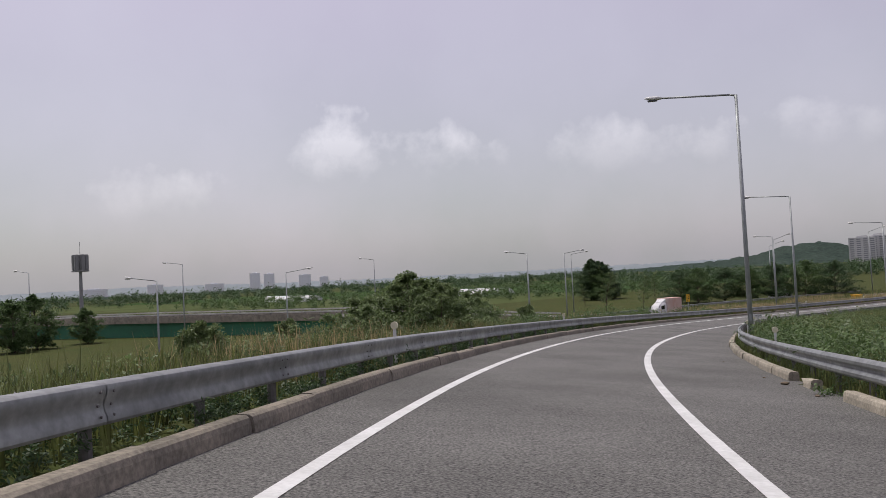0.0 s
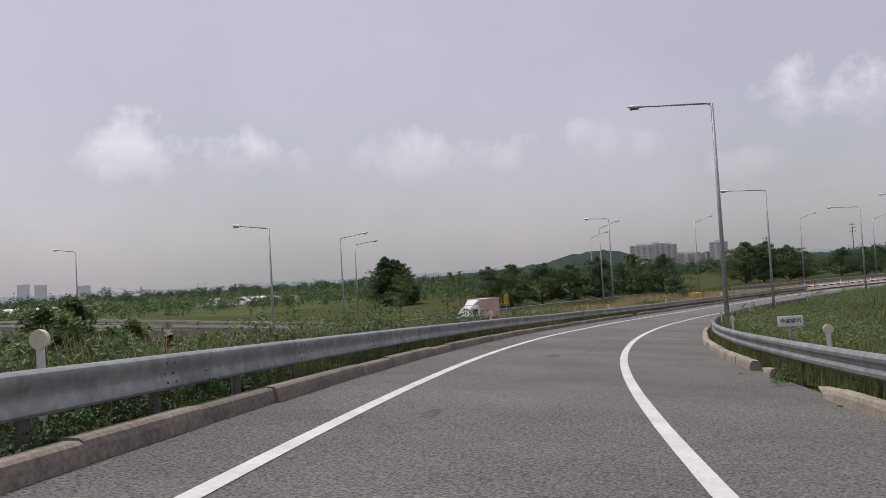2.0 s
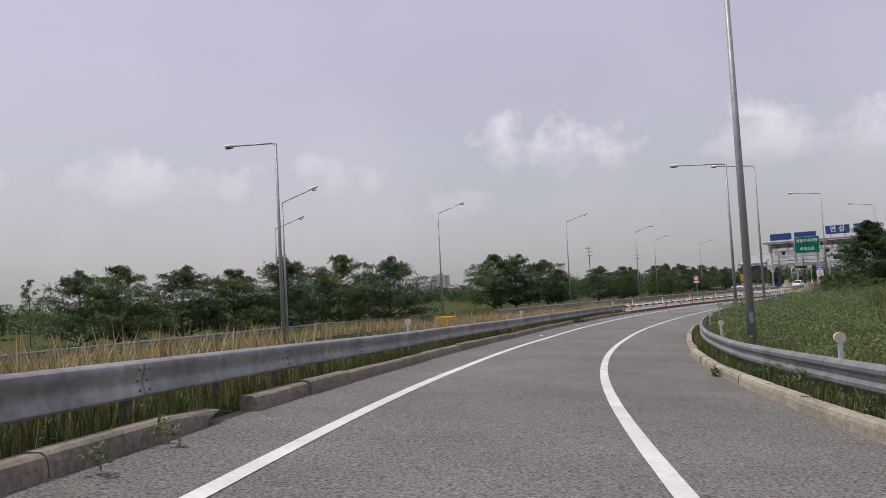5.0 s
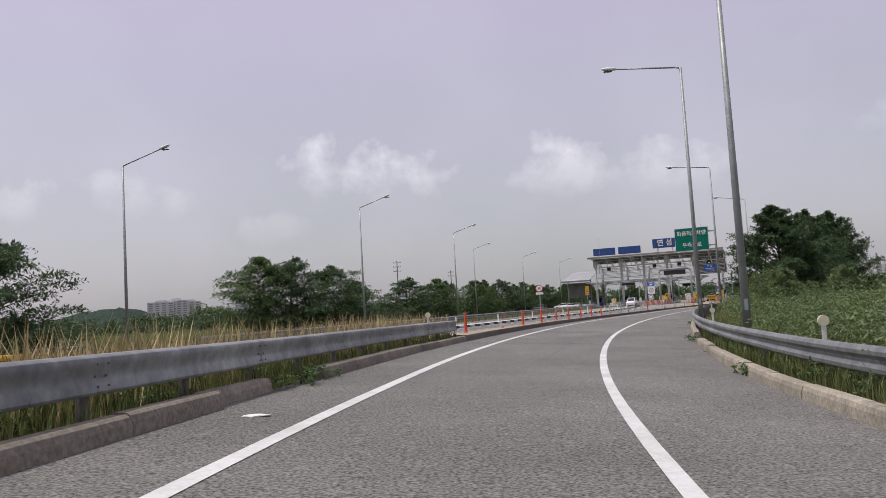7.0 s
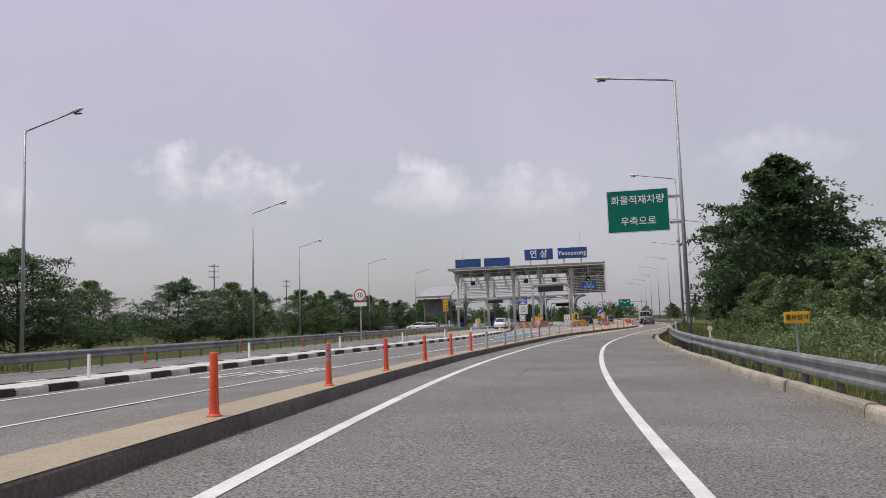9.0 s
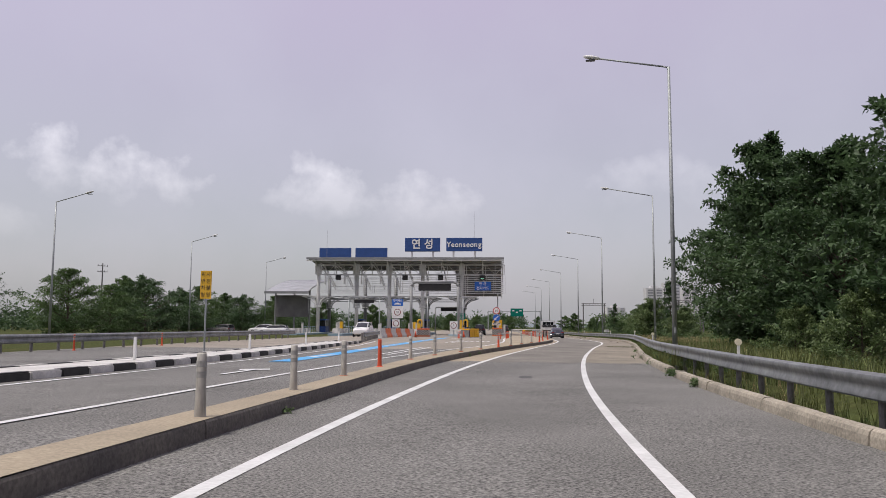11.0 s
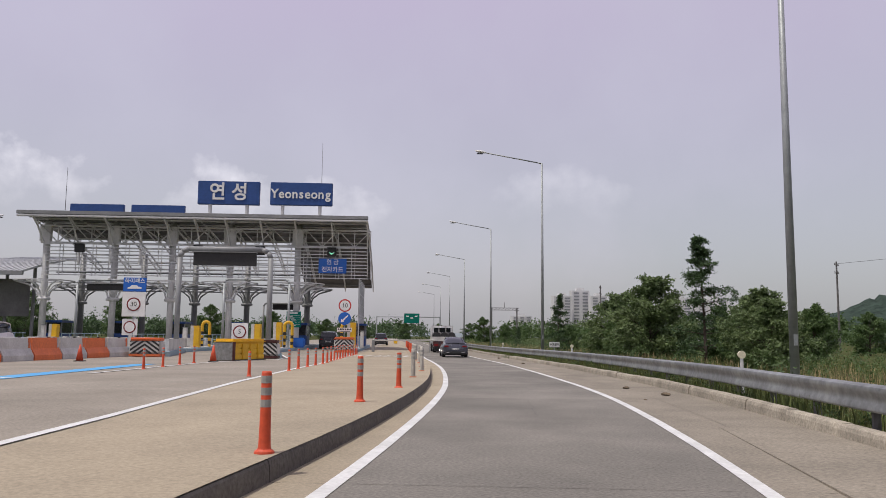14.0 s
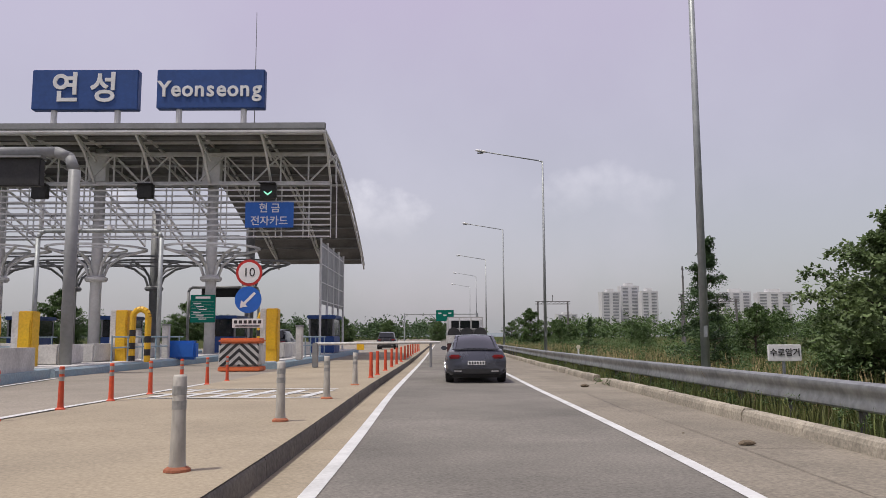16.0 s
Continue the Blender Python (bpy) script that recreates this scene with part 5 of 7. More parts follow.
gate = thing("toll_gate", TM(0, 0, DECK), "white steel toll gate canopy with curved roof and louvres", "toll gate")
# roof profile: (b, z over the deck) from the front lip over the crown to the low back edge
ROOF = [(0.0, 11.95), (3.0, 11.85), (6.5, 11.55), (10.5, 10.7), (14.5, 9.65), (18.0, 8.5), (20.5, 7.5), (22.0, 6.75)]
A0, A1 = -31.7, 0.0
def roof_sheet(a0, a1, i0, i1, mat, label):
    vs, fs = [], []
    rows = ROOF[i0:i1 + 1]
    for b, z in rows:
        vs += [(a0, b, z), (a0, b, z + 0.16), (a1, b, z), (a1, b, z + 0.16)]
    for i in range(len(rows) - 1):
        j = 4 * i
        fs += [(j, j + 2, j + 6, j + 4), (j + 1, j + 5, j + 7, j + 3), (j, j + 4, j + 5, j + 1), (j + 2, j + 3, j + 7, j + 6)]
    fs += [(0, 1, 3, 2), (4 * len(rows) - 4, 4 * len(rows) - 2, 4 * len(rows) - 1, 4 * len(rows) - 3)]
    part("roof_sheet", raw("roof_sheet", vs, fs), mat, gate, label)


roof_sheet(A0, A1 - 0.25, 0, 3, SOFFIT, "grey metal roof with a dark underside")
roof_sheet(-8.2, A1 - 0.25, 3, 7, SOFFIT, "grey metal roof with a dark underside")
part("fascia", a_box(((A0 + A1) / 2, -0.12, 11.95), (A1 - A0 + 0.1, 0.2, 0.34), 0.04), STEEL_GREY, gate, "grey metal roof edge")
part("gutter", a_box(((A0 + A1) / 2, -0.1, 11.64), (A1 - A0 + 0.1, 0.3, 0.18), 0.06), STEEL_WHITE, gate, "white gutter under the roof edge")
for k, b in enumerate((0.8, 1.7, 2.6, 3.5, 4.5, 5.6, 6.8, 8.2, 9.8)):     # purlins under the sheet
    z = float(np.interp(b, [q[0] for q in ROOF], [q[1] for q in ROOF])) - 0.12
    part("purlin", a_box(((A0 + A1) / 2, b, z), (A1 - A0 - 0.6, 0.1, 0.14)), STEEL_GREY if k % 2 else STEEL_WHITE, gate)
for b in (12.5, 14.5, 16.5, 18.2):          # open lattice behind the sheet, roofed only over the cash lane
    z = float(np.interp(b, [q[0] for q in ROOF], [q[1] for q in ROOF])) - 0.12
    part("purlin", a_box(((A0 + A1) / 2, b, z), (A1 - A0 - 0.6, 0.08, 0.1)), STEEL_GREY, gate)
for b in (19.6, 21.2):
    z = float(np.interp(b, [q[0] for q in ROOF], [q[1] for q in ROOF])) - 0.12
    part("purlin", a_box((-4.2, b, z), (7.8, 0.08, 0.1)), STEEL_GREY, gate)
COLS = [-30.5, -24.1, -18.7, -13.2, -6.8]
ribs = sorted(set(COLS + [-27.3, -21.4, -16.0, -10.0, -3.4, A1 - 0.08]))
for a in ribs:                          # curved rib trusses and the raking struts at the front
    bm = bmesh.new()
    last = 8 if a > -8.3 else 6
    low = [(b, z - (0.75 if b < 19 else 0.4)) for b, z in ROOF[1:last]]
    for (b0, z0), (b1, z1) in zip(ROOF[:last], ROOF[1:last]):
        bar(bm, (a, b0, z0 - 0.08), (a, b1, z1 - 0.08), 0.12, 0.12)
    for i, ((b0, z0), (b1, z1)) in enumerate(zip(low, low[1:])):
        bar(bm, (a, b0, z0), (a, b1, z1), 0.1, 0.1)
        bar(bm, (a, b0, z0), (a, b1, ROOF[i + 2][1]), 0.06, 0.06)
        bar(bm, (a, b1, z1), (a, b1, ROOF[i + 2][1]), 0.06, 0.06)
    part("rib", bm, STEEL_WHITE, gate)
    bm = bmesh.new()
    bar(bm, (a, 0.1, 11.75), (a, 1.4, 11.0), 0.12, 0.12)
    bar(bm, (a, 1.4, 11.0), (a, 2.9, 9.5), 0.12, 0.12)
    bar(bm, (a, 0.3, 11.7), (a, 2.9, 10.8), 0.09, 0.09)
    bar(bm, (a, 1.4, 11.0), (a, 2.0, 11.35), 0.06, 0.06)
    part("strut", bm, STEEL_WHITE, gate)
# the long truss over the columns
bm = bmesh.new()
for z in (9.55, 11.15):
    bar(bm, (A0 + 0.9, 3.0, z), (A1 - 0.1, 3.0, z), 0.16, 0.16)
part("truss_chord", bm, STEEL_WHITE, gate)
n_bay = 20
for k in range(n_bay):
    a0, a1 = A0 + 0.9 + k * 1.55, A0 + 0.9 + (k + 1) * 1.55
    bm = bmesh.new()
    z0, z1 = (9.55, 11.15) if k % 2 else (11.15, 9.55)
    bar(bm, (a0, 3.0, z0), (a1, 3.0, z1), 0.08, 0.08)
    bar(bm, (a1, 3.0, 9.55), (a1, 3.0, 11.15), 0.08, 0.08)
    part("truss_brace", bm, STEEL_WHITE, gate)
# louvres
for k in range(10):
    part("louvre", a_box(((A0 + A1) / 2 + 0.6, 2.75, 6.5 + k * 0.325), (A1 - A0 - 1.4, 0.06, 0.085)), STEEL_WHITE, gate)
for k in range(21):
    for off in (-0.16, 0.16):
        part("louvre_mullion", a_box((A0 + 1.4 + k * 1.52 + off, 2.84, 7.98), (0.055, 0.06, 3.1)), STEEL_WHITE, gate)
# slim tie rods and service pipes between the columns
for z, b in ((5.2, 6.0), (5.6, 8.0), (6.2, 10.0), (7.0, 6.5)):
    bm = bmesh.new()
    rod(bm, (A0 + 1.0, b, z), (-6.0, b, z), 0.06, 0.06, 6)
    part("tie_rod", bm, STEEL_GREY, gate)


def toll_column(a, b, mat, top, name="column"):
    bm = bmesh.new()
    lathe(bm, [(0.3, -0.3), (0.3, top)], 14, Matrix.Translation((a, b, 0)))
    col = part(name, bm, mat, gate, smooth=True)
    bm = bmesh.new()
    lathe(bm, [(0.52, 4.1), (0.6, 4.2), (0.6, 4.32), (0.45, 4.42)], 14, Matrix.Translation((a, b, 0)))
    part("collar", bm, mat, col)
    part("ring", hoop(a, b, 5.95, 2.6, 0.14, 0.1), mat, col)
    part("inner_ring", hoop(a, b, 5.9, 1.56, 0.08, 0.08), mat, col)
    for q in range(6):
        c, s = math.cos(q * 1.0472 + 0.3), math.sin(q * 1.0472 + 0.3)
        bm = bmesh.new()
        bent(bm, [(a + 0.35 * c, b + 0.35 * s, 4.3), (a + 0.6 * c, b + 0.6 * s, 5.0), (a + 1.3 * c, b + 1.3 * s, 5.55), (a + 2.5 * c, b + 2.5 * s, 5.9)], 0.08, 6)
        part("branch", bm, mat, col)


for a in COLS:
    toll_column(a, 3.6, STEEL_WHITE, 11.6)
    toll_column(a, 12.5, STEEL_GREY, 9.5)
    bm = bmesh.new()
    box(bm, (a, 3.3, 10.4), (1.0, 0.5, 1.5), None, 0.03)
    part("column_head", bm, STEEL_WHITE, gate)

# name boards on the roof
ADVANCE = {"연": 0.95, "성": 0.95, " ": 0.22, "Y": 0.54, "e": 0.52, "o": 0.52, "n": 0.54, "s": 0.45, "g": 0.54}


def name_board(a0, a1, z0, z1, text, size, label, b=0.9, foot=12.1):
    g = thing("name_board", TM((a0 + a1) / 2, b, DECK + 12.0), label, "sign board", "boards on the toll roof")
    w, hgt = a1 - a0, z1 - z0
    board = part("board", a_box((0, 0.2, z0 + hgt / 2 - 12.0 - DECK), (w, 0.5, hgt), 0.04), SIGN_BLUE, g)
    for q in (-0.3, 0.3):
        bm = bmesh.new()
        rod(bm, (q * w, 0.2, foot - 12.0), (q * w, 0.2, z0 - 12.0 - DECK + 0.02), 0.16, 0.16, 10)
        part("leg", bm, STEEL_WHITE, g)
    if text:
        x, wide = 0.0, []
        for ch in text:
            wide.append((x, ADVANCE.get(ch, 0.55)))
            x += ADVANCE.get(ch, 0.55)
        for ch, (q, adv) in zip(text, wide):
            if ch != " ":
                lettering("letter", ch, size, WHITE, Matrix.Translation(((q + adv / 2 - x / 2) * size, -0.06, z0 + hgt / 2 - 12.0 - DECK)), board, 0.05, 0.95, 0.022 * size, "TOP_BASELINE" if ch.isascii() else "CENTER")
    return g


name_board(-15.9, -10.2, 13.35, 15.55, "연 성", 1.75, "dark blue roof board with raised white Korean lettering")
name_board(-9.2, -3.4, 13.4, 15.55, "Yeonseong", 1.2, "dark blue roof board with raised white Latin lettering")
name_board(-32.7, -27.0, 13.35, 15.2, "", 0, "plain dark blue board on the canopy roof", 13.6, 8.5)
name_board(-26.2, -20.5, 13.35, 15.2, "", 0, "plain dark blue board on the canopy roof", 13.6, 8.5)
for a, b, h in ((-29.4, 4.5, 5.5), (-4.8, 4.5, 8.5)):
    g = thing("lightning_rod", TM(a, b, DECK + 11.6), "thin grey lightning rod on the roof", "lightning rod", "lightning rods")
    bm = bmesh.new()
    rod(bm, (0, 0, 0), (0, 0, h), 0.04, 0.015, 6)
    part("rod", bm, STEEL_GREY, g)

# the oncoming lanes' canopy, its roof rising away from the ramp side
low_gate = thing("toll_canopy", TM(-31.9, 4, DECK), "lower grey toll canopy with curved ribbed roof", "toll canopy")
vs, fs = [], []
prof = [(-2.0, 6.6), (1.0, 7.3), (4.0, 7.9), (8.0, 8.6), (12.0, 9.1), (15, 9.4)]
for b, z in prof:
    vs += [(-7.0, b, z), (0.0, b, z), (-7.0, b, z + 0.15), (0.0, b, z + 0.15)]
for i in range(len(prof) - 1):
    j = 4 * i
    fs += [(j, j + 4, j + 5, j + 1), (j + 2, j + 3, j + 7, j + 6), (j, j + 2, j + 6, j + 4), (j + 1, j + 5, j + 7, j + 3)]
fs += [(0, 1, 3, 2)]
part("roof", raw("roof", vs, fs), ROOF_METAL, low_gate, "pale ribbed metal roof")
for k in range(15):
    bm = bmesh.new()
    for (b0, z0), (b1, z1) in zip(prof, prof[1:]):
        bar(bm, (-6.9 + k * 0.49, b0, z0 + 0.17), (-6.9 + k * 0.49, b1, z1 + 0.17), 0.05, 0.06)
    part("seam", bm, ROOF_METAL, low_gate)
part("fascia", a_box((-3.5, -2.1, 6.55), (7.4, 0.2, 0.4), 0.05), STEEL_GREY, low_gate)
for a in (-6.4, -3.2, -0.6):
    bm = bmesh.new()
    rod(bm, (a, 2.0, -0.3), (a, 2.0, 7.4), 0.16, 0.16, 10)
    part("column", bm, STEEL_GREY, low_gate)
part("screen", a_box((-3.4, 1.2, 4.4), (5.6, 0.06, 3.6)), SOFFIT, low_gate, "dark green slatted screen")


# ---------------------------------------------------------------- lane islands, booths and barriers at the gate
def gate_island(a, w, b0, b1, label):
    z = deck(b0)
    g = thing("gate_island", TM(a, b0, z), label, "toll island", "toll islands")
    ln = b1 - b0
    bm = bmesh.new()
    extrude_outline(bm, [(-w / 2, -0.3), (w / 2, -0.3), (w / 2, 0.2), (w / 2 - 0.06, 0.26), (-w / 2 + 0.06, 0.26), (-w / 2, 0.2)], 0, ln)
    part("kerb", bm, BLUE_KERB, g, "pale blue painted kerb")
    part("slab", a_box((0, ln / 2, 0.27), (w - 0.3, ln - 0.3, 0.06)), BARRIER_WHITE, g)
    for k in range(4):
        bm = bmesh.new()
        box(bm, (-0.22 * w + 0.06 * (k % 2), 3.4 + k * 2.6, 0.62), (w * 0.42, 1.9, 0.7), None, 0.06)
        part("block", bm, BARRIER_WHITE, g, "white concrete block")
    return g


def booth(a, b, label):
    g = thing("toll_booth", TM(a, b, deck(b) + 0.3), label, "toll booth", "toll booths")
    part("cabin", a_box((0, 0, 0.5), (1.5, 2.6, 1.0), 0.05), SIGN_BLUE, g, "dark blue lower cabin")
    part("glazing", a_box((0, 0, 1.5), (1.44, 2.5, 1.0), 0.04), GLASS_DARK, g, "dark glazed band")
    part("roof", a_box((0, 0, 2.12), (1.7, 2.9, 0.22), 0.06), SIGN_BLUE, g)
    for x, y in ((-0.7, -1.22), (0.7, -1.22), (-0.7, 1.22), (0.7, 1.22)):
        part("corner_post", a_box((x, y, 1.5), (0.1, 0.1, 1.02)), STEEL_GREY, g)
    return g


def safety_rail(a, b0, b1):
    g = thing("safety_rail", TM(a, b0, deck(b0) + 0.3), "blue-grey tube railing on the toll island", "railing", "railings on the islands")
    ln = b1 - b0
    for z in (0.55, 0.95):
        bm = bmesh.new()
        rod(bm, (0, 0, z), (0, ln, z), 0.03, 0.03, 6)
        part("rail", bm, BLUE_KERB, g)
    for k in range(int(ln / 1.5) + 1):
        bm = bmesh.new()
        rod(bm, (0, k * 1.5, 0), (0, k * 1.5, 1.0), 0.03, 0.03, 6)
        part("post", bm, BLUE_KERB, g)


for a, w, b0 in ((-6.8, 2.2, -16), (-13.2, 2.2, -15), (-18.7, 1.9, -13), (-24.1, 2.0, -14), (-30.5, 2.0, -14), (-1.0, 1.5, -9.8)):
    gate_island(a, w, b0, 20, "white and pale blue concrete toll island")
    booth(a, 7.5, "dark blue toll booth with dark windows")
    safety_rail(a + 0.7, b0 + 5, b0 + 13)


def striped_hoop(a, b):
    g = thing("guard_hoop", TM(a, b, deck(b) + 0.28), "yellow and black striped steel guard hoop", "guard hoop", "guard hoops")
    n = 18
    pts = [(-0.3, 0), (-0.3, 1.75)] + [(-0.3 * math.cos(q * math.pi / 8), 1.75 + 0.3 * math.sin(q * math.pi / 8)) for q in range(1, 8)] + [(0.3, 1.75), (0.3, 0)]
    ln = 0.0
    run = []
    for (x0, z0), (x1, z1) in zip(pts, pts[1:]):
        k = max(1, round(math.hypot(x1 - x0, z1 - z0) / 0.24))
        run += [((x0 + (x1 - x0) * i / k, z0 + (z1 - z0) * i / k), (x0 + (x1 - x0) * (i + 1) / k, z0 + (z1 - z0) * (i + 1) / k)) for i in range(k)]
    for i, (p, q) in enumerate(run):
        bm = bmesh.new()
        rod(bm, (p[0], 0, p[1]), (q[0], 0, q[1]), 0.12, 0.12, 10)
        part("stripe", bm, BLACK if i % 2 == 0 and max(p[1], q[1]) < 1.5 else YELLOW, g)
    return g


striped_hoop(-5.72, -9.3)
striped_hoop(-1.4, -6.5)
striped_hoop(-12.6, -7.5)


def yellow_cabinet(a, b, h=1.75, w=0.5):
    g = thing("lane_cabinet", TM(a, b, deck(b) + 0.25), "tall yellow lane control cabinet with white side", "cabinet", "yellow cabinets")
    part("body", a_box((0, 0, h / 2), (w, 0.5, h), 0.03), YELLOW, g)
    part("side_panel", a_box((-w / 2 - 0.14, 0.1, h / 2), (0.24, 0.5, h), 0.02), BARRIER_WHITE, g, "white side panel")
    part("door", a_box((0, -0.262, h * 0.55), (w * 0.72, 0.02, h * 0.6), 0.005), YELLOW, g)


for a, b, h in ((-0.6, -9.0, 2.1), (-6.45, -9.1, 2.05), (-13.4, -7.2, 1.75), (-12.4, -11, 1.5), (-24.3, -8.0, 1.75), (-7.1, -15.0, 1.8)):
    yellow_cabinet(a, b, h, 0.45)
for a, b, h in ((-6.2, -5.0, 1.5), (-7.3, -5.5, 1.3), (-13.7, -9.5, 1.5), (-14.1, -8.2, 1.5), (-12.7, -9.6, 1.4), (-24.8, -9, 1.6), (-18.4, -8, 1.5), (-18.9, -6, 1.4), (0.0, -6.5, 1.4), (-30.2, -8, 1.5)):
    g = thing("lane_post", TM(a, b, deck(b) + 0.28), "white boxy lane sensor post", "sensor post", "sensor posts")
    part("body", a_box((0, 0, h / 2), (0.28, 0.32, h), 0.03), BARRIER_WHITE, g)
    part("cap", a_box((0, 0, h + 0.03), (0.32, 0.36, 0.06), 0.01), STEEL_GREY, g)


def gantry(a0, a1, b, h, r, label, board=None, mat=None):
    mat = mat or STEEL_GREY
    g = thing("lane_gantry", TM((a0 + a1) / 2, b, deck(b) + 0.2), label, "gantry", "gantries")
    w = (a1 - a0) / 2
    c = 3.2 * r
    for sx in (-1, 1):
        bm = bmesh.new()
        rod(bm, (sx * w, 0, -0.1), (sx * w, 0, h - c), r, r, 12)
        part("post", bm, mat, g, smooth=True)
    bm = bmesh.new()
    arc = [(-w, 0, h - c), (-w + c * 0.3, 0, h - c * 0.3), (-w + c, 0, h), (w - c, 0, h), (w - c * 0.3, 0, h - c * 0.3), (w, 0, h - c)]
    bent(bm, arc, r * 0.95, 12)
    part("beam", bm, mat, g, smooth=True)
    if board:
        bw, bh, z = board
        p = part("display", a_box((0, -0.1, z), (bw, 0.35, bh), 0.03), BLACK, g, "dark unlit message display")
        part("hood", a_box((0, -0.16, z + bh / 2 + 0.04), (bw + 0.1, 0.5, 0.06)), STEEL_GREY, p)
    return g


gantry(-13.3, -6.6, -13.5, 7.4, 0.2, "grey tubular gantry with a dark message display", (4.6, 0.95, 6.65))
gantry(-11.6, -6.2, -6.0, 5.7, 0.1, "slim grey tubular camera gantry over the lane", None, POLE_GREY)
gantry(-23.6, -18.9, -6.0, 5.5, 0.1, "slim grey tubular camera gantry over the lane", (3.0, 0.5, 4.9), POLE_GREY)
gantry(-12.0, -7.0, 16.0, 4.6, 0.1, "slim grey gantry behind the toll lanes", (3.0, 0.6, 4.2), STEEL_GREY)
for a, b, z in ((-9.8, -6.0, 5.9), (-8.4, -6.0, 5.9), (-21, -6, 5.7)):
    g = thing("camera_unit", TM(a, b, deck(b) + z), "small white enforcement camera on the gantry", "camera", "gantry cameras")
    part("housing", a_box((0, -0.1, 0.1), (0.2, 0.42, 0.18), 0.03), WHITE, g)
    part("bracket", a_box((0, 0, 0.0), (0.06, 0.06, 0.12)), STEEL_GREY, g)

# lane signals and the blue lane sign on the louvres
for a, lit in ((-3.45, True), (-10.2, False), (-16, False), (-27, False)):
    g = thing("lane_signal", TM(a, 2.5, 8.9), "black lane signal box on the louvres" + (" showing a green arrow" if lit else ""), "lane signal", "lane signals")
    part("box", a_box((0, 0, 0.3), (0.85, 0.4, 0.8), 0.04), BLACK, g)
    part("visor", a_box((0, -0.3, 0.68), (0.9, 0.3, 0.04)), BLACK, g)
    if lit:
        bm = bmesh.new()
        extrude_outline(bm, [(-0.22, 0.2), (0, 0.02), (0.22, 0.2), (0.22, 0.28), (0, 0.12), (-0.22, 0.28)], -0.215, -0.205)
        part("arrow", bm, LED_GREEN, g, "green lit arrow")


def board_sign(name, m, w, h, mat, lines, size, label, ink=None, category="road sign", frame_mat=None, group=""):
    """A flat board facing -y with lettering; the origin is its lower middle."""
    g = thing(name, m, label, category, group)
    b = part("board", a_box((0, 0, h / 2), (w, 0.05, h), 0.012), mat, g)
    if frame_mat:
        for x, z, sx, sz in ((0, 0.02, w, 0.03), (0, h - 0.02, w, 0.03), (-w / 2 + 0.02, h / 2, 0.03, h - 0.08), (w / 2 - 0.02, h / 2, 0.03, h - 0.08)):
            part("border", a_box((x, -0.028, z), (sx, 0.006, sz)), frame_mat, g)
    for i, text in enumerate(lines):
        z = h * (1 - (i + 0.5) / len(lines))
        lettering("letters", text, size, ink or WHITE, Matrix.Translation((0, -0.03, z)), b, 0.004, 1.0, 0.012 * size)
    return g


board_sign("lane_sign", TM(-3.35, 2.4, 7.15), 2.65, 1.4, SIGN_BRIGHT_BLUE, ["현 금", "전자카드"], 0.56, "bright blue lane sign with white Korean lettering on the louvres", category="lane sign")
g = board_sign("lane_sign", TM(-14.5, -19.5, 4.05), 1.5, 0.92, SIGN_BRIGHT_BLUE, ["하이패스", ""], 0.36, "bright blue express lane sign with a white car symbol", category="lane sign")
part("symbol", extrude_outline(bmesh.new(), [(-0.45, 0.18), (0.45, 0.18), (0.45, 0.28), (0.25, 0.32), (0.12, 0.42), (-0.2, 0.42), (-0.32, 0.3), (-0.45, 0.28)], -0.036, -0.027), WHITE, g, "white car symbol")


def disc(bm, x, z, r, y, n=32, depth=0.006):
    return extrude_outline(bm, [(x + r * math.cos(2 * math.pi * k / n), z + r * math.sin(2 * math.pi * k / n)) for k in range(n)], y, y + depth)


def speed_sign(m, r, text, label, square=0.0, pole=0.0):
    """A red-rimmed round speed limit, on a white square board where square is its side; the origin is the disc's middle."""
    g = thing("speed_sign", m, label, "road sign", "speed limit signs")
    if square:
        part("board", a_box((0, 0.02, 0), (square, 0.05, square * 1.08), 0.012), WHITE, g)
    part("rim", disc(bmesh.new(), 0, 0, r, -0.025, 32, 0.02), MAROON if square else RED, g, "dark red rim" if square else "red rim")
    face = part("face", disc(bmesh.new(), 0, 0, r * 0.8, -0.031), WHITE, g)
    lettering("numerals", text, r * 0.95, BLACK, Matrix.Translation((0, -0.034, 0)), face, 0.003)
    if pole:
        bm = bmesh.new()
        rod(bm, (0, 0.08, -pole), (0, 0.08, r), 0.045, 0.045, 8)
        part("pole", bm, POLE_GREY, g)
    return g


speed_sign(TM(-14.5, -19.55, 3.2), 0.45, "30", "square white board with a round 30 speed limit", 1.5, 3.0)
speed_sign(TM(-14.7, -19.5, 1.7), 0.4, "", "small white board with a dark red ring symbol", 1.0)
speed_sign(TM(-6.75, -23.4, 1.45), 0.4, "5", "white board with a round 5 speed limit before the toll lane", 1.0, 1.4)
speed_sign(TM(-1.2, -10.6, 3.62), 0.5, "10", "round 10 speed limit sign with a red rim", 0, 3.5)
speed_sign(TM(-13.4, -117.0, 3.13), 0.36, "30", "round 30 speed limit sign on the median", 0, 2.9)
part("plate", a_box((0, 0, -0.5), (0.75, 0.03, 0.22), 0.01), WHITE, bpy.data.objects["speed_sign.004"] if "speed_sign.004" in bpy.data.objects else None, "white plate with dark bars")
g = thing("direction_sign", TM(-1.2, -10.66, 2.6), "round blue sign with a slanted white arrow", "road sign")
part("disc", disc(bmesh.new(), 0, 0, 0.5, -0.03, 32, 0.03), SIGN_BRIGHT_BLUE, g)
bm = bmesh.new()
